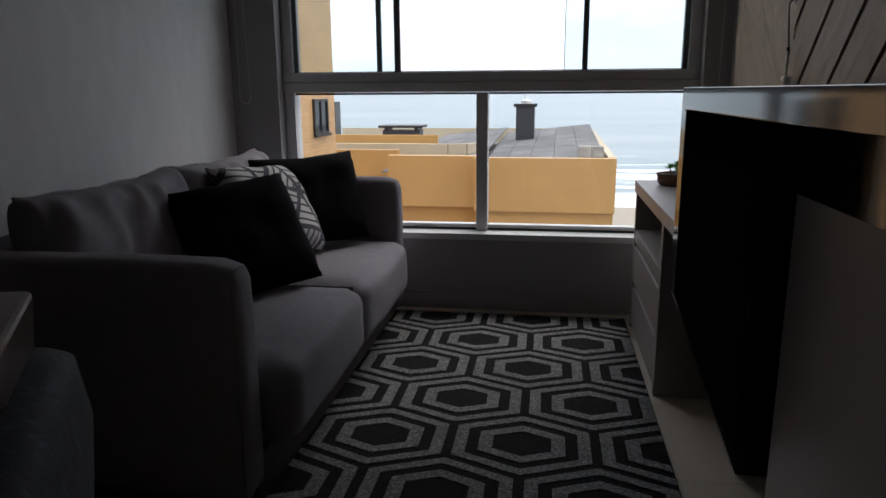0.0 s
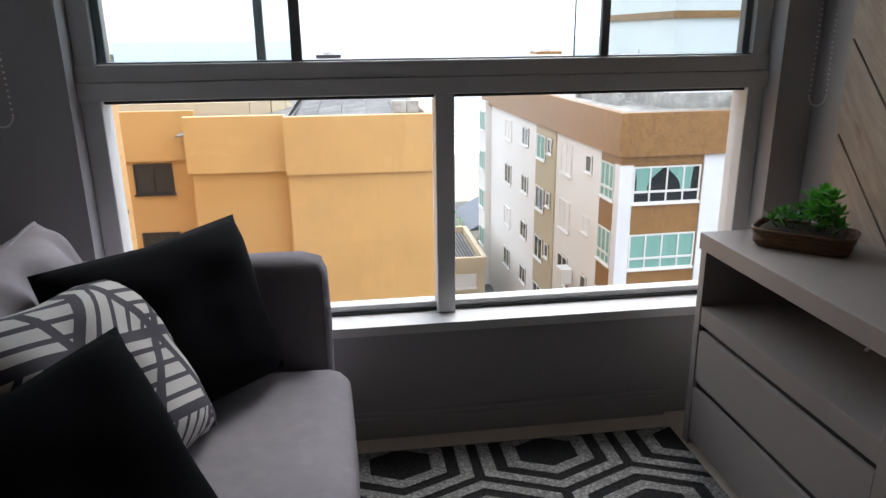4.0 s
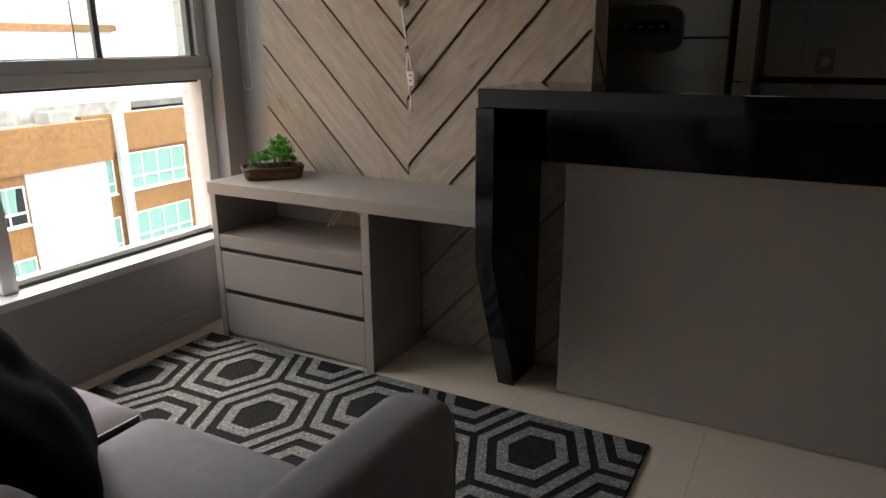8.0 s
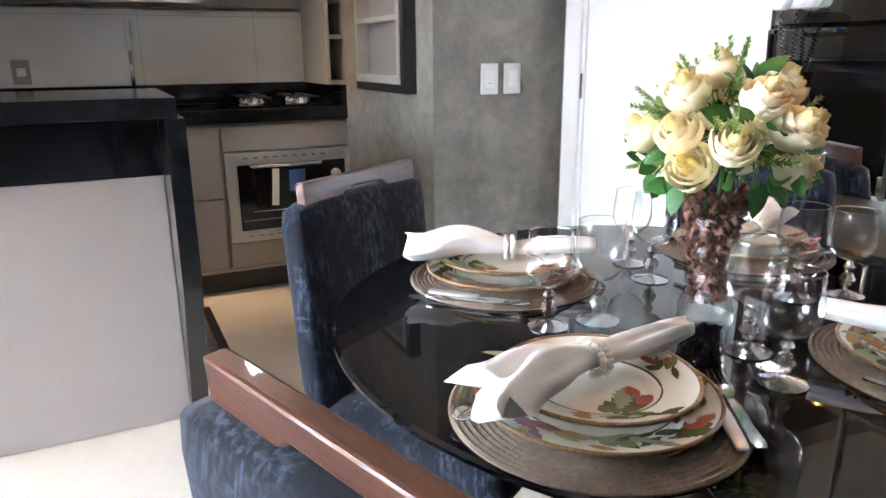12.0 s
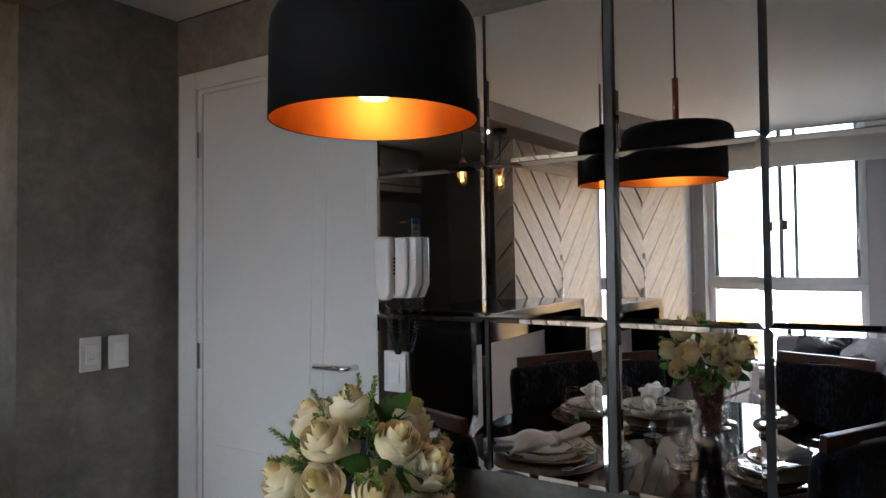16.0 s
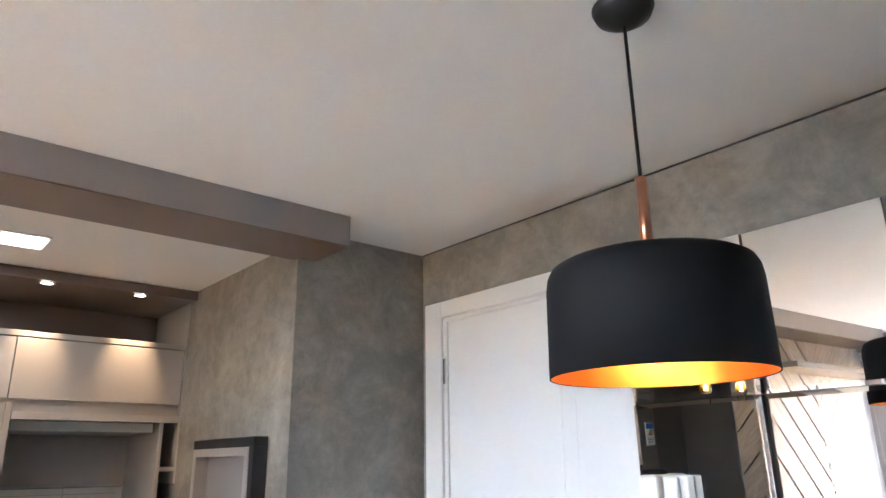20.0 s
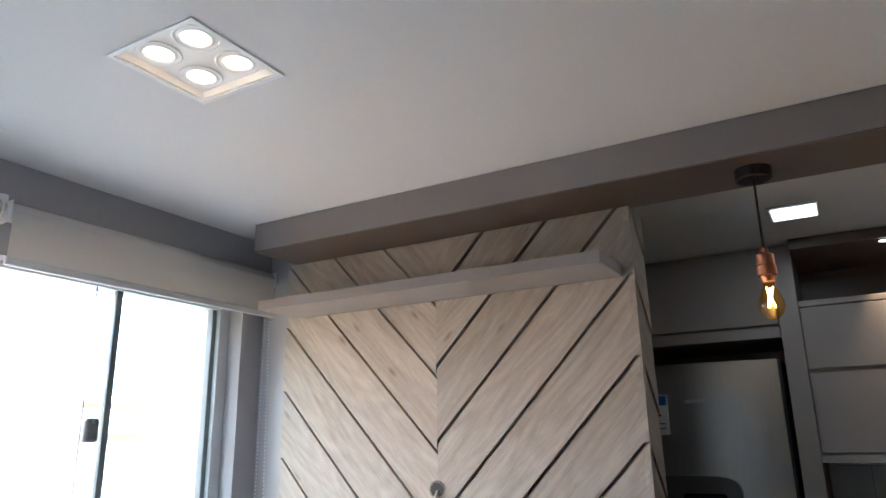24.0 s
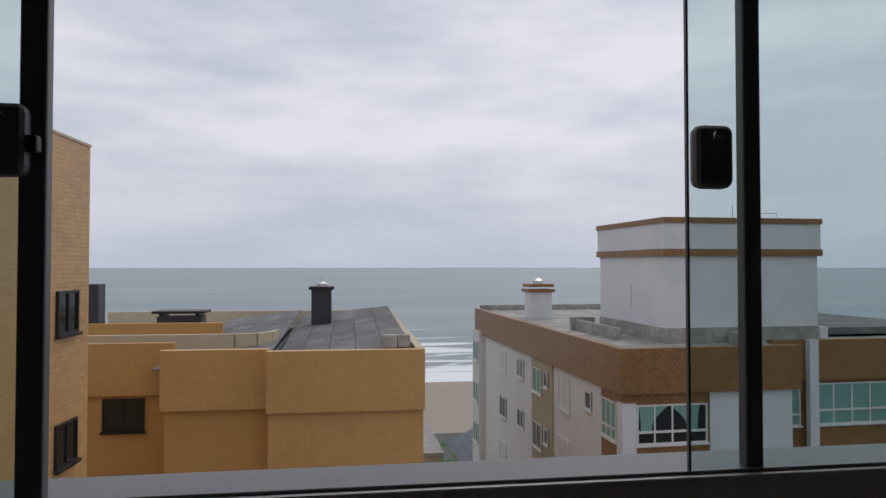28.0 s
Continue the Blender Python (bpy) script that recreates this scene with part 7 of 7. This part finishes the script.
for k in range(4):
    z1 = -4.05 - 2.72 * k
    out_window(bb, 12.12, 14.9, z1 - 1.45, z1, 22.61, "y", M_TEAL if k else M_DARKGLASS, 3, 0.42)
    if k == 0:
        for xa, xb, side in ((12.2, 13.35, -1), (13.45, 14.6, 1)):
            part("curtain", drape(xa, xb, z1 - 1.05, z1 - 0.06, 22.582, side), M_TEAL, bb, "green curtain drawn to the side", True)
    out_window(bb, 23.15, 24.5, z1 - 1.45, z1, 11.61, "x", M_TEAL, 2, 0.42)
    out_window(bb, 19.0, 19.95, z1 - 1.4, z1 + 0.28, 24.19, "y", M_TEAL, 0, 0.42)
    out_window(bb, 20.62, 24.0, z1 - 1.4, z1 + 0.28, 24.19, "y", M_TEAL, 3, 0.55)
    z2 = z1 - 0.05
    out_window(bb, 25.5, 26.2, z2 - 0.75, z2, 11.59, "x", M_WPAINT if k % 2 else M_DARKGLASS, 0)
    out_window(bb, 28.0, 29.4, z2 - 1.35, z2 + 0.1, 11.59, "x", M_WPAINT if k != 2 else M_DARKGLASS, 1)
    out_window(bb, 30.7, 31.3, z2 - 0.75, z2, 11.51, "x", M_DARKGLASS, 0)
    out_window(bb, 31.7, 33.1, z2 - 1.25, z2, 11.51, "x", M_TEAL if k == 0 else M_DARKGLASS, 1)
    out_window(bb, 35.0, 36.2, z2 - 1.0, z2, 11.59, "x", M_DARKGLASS, 1)
    out_window(bb, 38.6, 40.0, z2 - 1.2, z2, 11.59, "x", M_WPAINT if k % 2 == 0 else M_DARKGLASS, 1)
    out_window(bb, 44.2, 45.6, z2 - 1.3, z2, 11.19, "x", M_TEAL, 1)
part("air_unit", boxes((11.0, 11.55, 27.2, 28.0, -10.4, -9.7)), M_WPAINT, bb)

sited(bb, 1.2044, 0.4746, 0.4469, 0.1090, 0.0267)

# pale orange building
og = thing("orange_building", "tall block in pale orange mosaic close by", "building")
part("wall", boxes((-14, -3.95, 3.5, 17.0, -22, 4.2)), M_OTILE, og)
part("coping", boxes((-14, -3.93, 3.5, 17.02, 4.201, 4.26)), M_CREAM, og)
for k in range(1, 5):
    z1 = 3.7 - 2.87 * k
    out_window(og, 15.35, 16.35, z1 - 0.95, z1, -3.94, "X", M_DARKGLASS, 1, frame_mat=M_BLACK)
    out_window(og, 9.0, 11.0, z1 - 1.3, z1, -3.94, "X", M_DARKGLASS, 1, frame_mat=M_BLACK)

sited(og, -1.2005, -0.6314, 0.0681, 0.0063, -0.0669)

# low houses towards the beach
hs1 = thing("beach_house", "low cream house with corrugated roof and garage", "house", (0, 0, -2.2), group="houses by the beach")
part("wall", boxes((5.0, 10.6, 42.0, 50.0, -18, -11.6)), M_CREAM, hs1)
part("parapet", boxes((4.9, 10.7, 41.85, 42.15, -11.599, -10.9), (10.4, 10.7, 42.151, 50, -11.599, -10.9), (4.9, 10.4, 49.8, 50.1, -11.599, -10.9)), M_CREAM, hs1)
for n in range(24):
    part("roof_sheet", boxes((5.0 + n * 0.22, 5.14 + n * 0.22, 42.2, 49.7, -11.55, -11.3)), M_FIBRO, hs1)
part("water_tank", moved(lathe([(0, 0.9), (0.4, 0.85), (0.45, 0)], 16), pose(7.2, 43.5, -11.3)), M_CREAM, hs1)
out_window(hs1, 8.0, 10.0, -13.1, -12.1, 41.99, "y", M_WPAINT, 1)
part("door", boxes((5.6, 7.4, 41.94, 41.999, -13.4, -12.0)), M_DARKWOOD, hs1)
part("balcony", boxes((5.0, 10.6, 40.8, 41.84, -13.75, -13.5)), M_WPAINT, hs1)
hs2 = thing("beach_house", "white house with slate-blue tiled roof", "house", (1.9, 0, -2.7), group="houses by the beach")
part("wall", boxes((10.3, 15.0, 56.0, 63.0, -18, -12.4)), M_WPAINT, hs2)
bm = bmesh.new()
v = [bm.verts.new(p) for p in ((10.0, 55.6, -12.4), (15.3, 55.6, -12.4), (15.3, 63.4, -12.4), (10.0, 63.4, -12.4), (12.6, 55.6, -11.0), (12.6, 63.4, -11.0))]
for f in ((0, 1, 4), (3, 5, 2), (0, 4, 5, 3), (1, 2, 5, 4), (0, 3, 2, 1)):
    bm.faces.new([v[i] for i in f])
part("roof", bm, M_BLUEROOF, hs2)
out_window(hs2, 10.8, 11.6, -14.0, -13.2, 55.99, "y", M_DARKGLASS, 0)
hs3 = thing("beach_house", "flat-roofed house with weathered concrete roof", "house", (0.4, 0, -1.5), group="houses by the beach")
part("wall", boxes((4.0, 9.4, 53.0, 63.0, -18, -11.9)), M_CREAM, hs3)
part("roof", boxes((3.8, 9.6, 52.8, 63.2, -11.899, -11.6)), M_DIRTYC, hs3)
bush = thing("roadside_bushes", "low green bushes beside the beach house", "bush", (9.9, 61.5, -18))
rng = random.Random(8)
bm = bmesh.new()
for k in range(700):
    p = Vector((rng.gauss(0, 0.7), rng.gauss(0, 2.5), rng.uniform(0.1, 3.4)))
    m = Matrix.Translation(p) @ pose(0, 0, 0, rng.uniform(0, 360), rng.uniform(0, 360), 0)
    bm.faces.new([bm.verts.new(m @ Vector(q)) for q in ((-0.12, 0, 0), (0, -0.2, 0), (0.12, 0, 0), (0, 0.2, 0.05))])
tagged(part("leaves", bm, M_GREEN2, bush), "green leaves", kind="stuff")

# tiled pier of the own building beside the window
M_BIGTILE = plain("white_wall_tile", (0.60, 0.61, 0.62), 0.25)
for x0, x1, nm in ((3.06, 3.42, "pier_east"), (0.42, 0.865, "pier_west")):
    pr = setting(nm, boxes((x0, x1, 0.17, 0.30, -3.0, 3.1)), M_GROUT, "own building's window pier faced with white tiles")
    side = x0 if nm == "pier_east" else x1
    sgn = -1 if nm == "pier_east" else 1
    tm = None
    for r in range(60):
        for c in range(1):
            z0, y0 = -2.98 + r * 0.10, 0.171 + c * 0.11
            if tm is None:
                tm = part("tile", box(-0.006, 0.006, 0.002, 0.126, 0.002, 0.098, 0.002, 1), M_BIGTILE, pr, m=pose(side + sgn * 0.003, y0, z0))
            else:
                same(tm, "tile", pr, pose(side + sgn * 0.003, y0, z0))
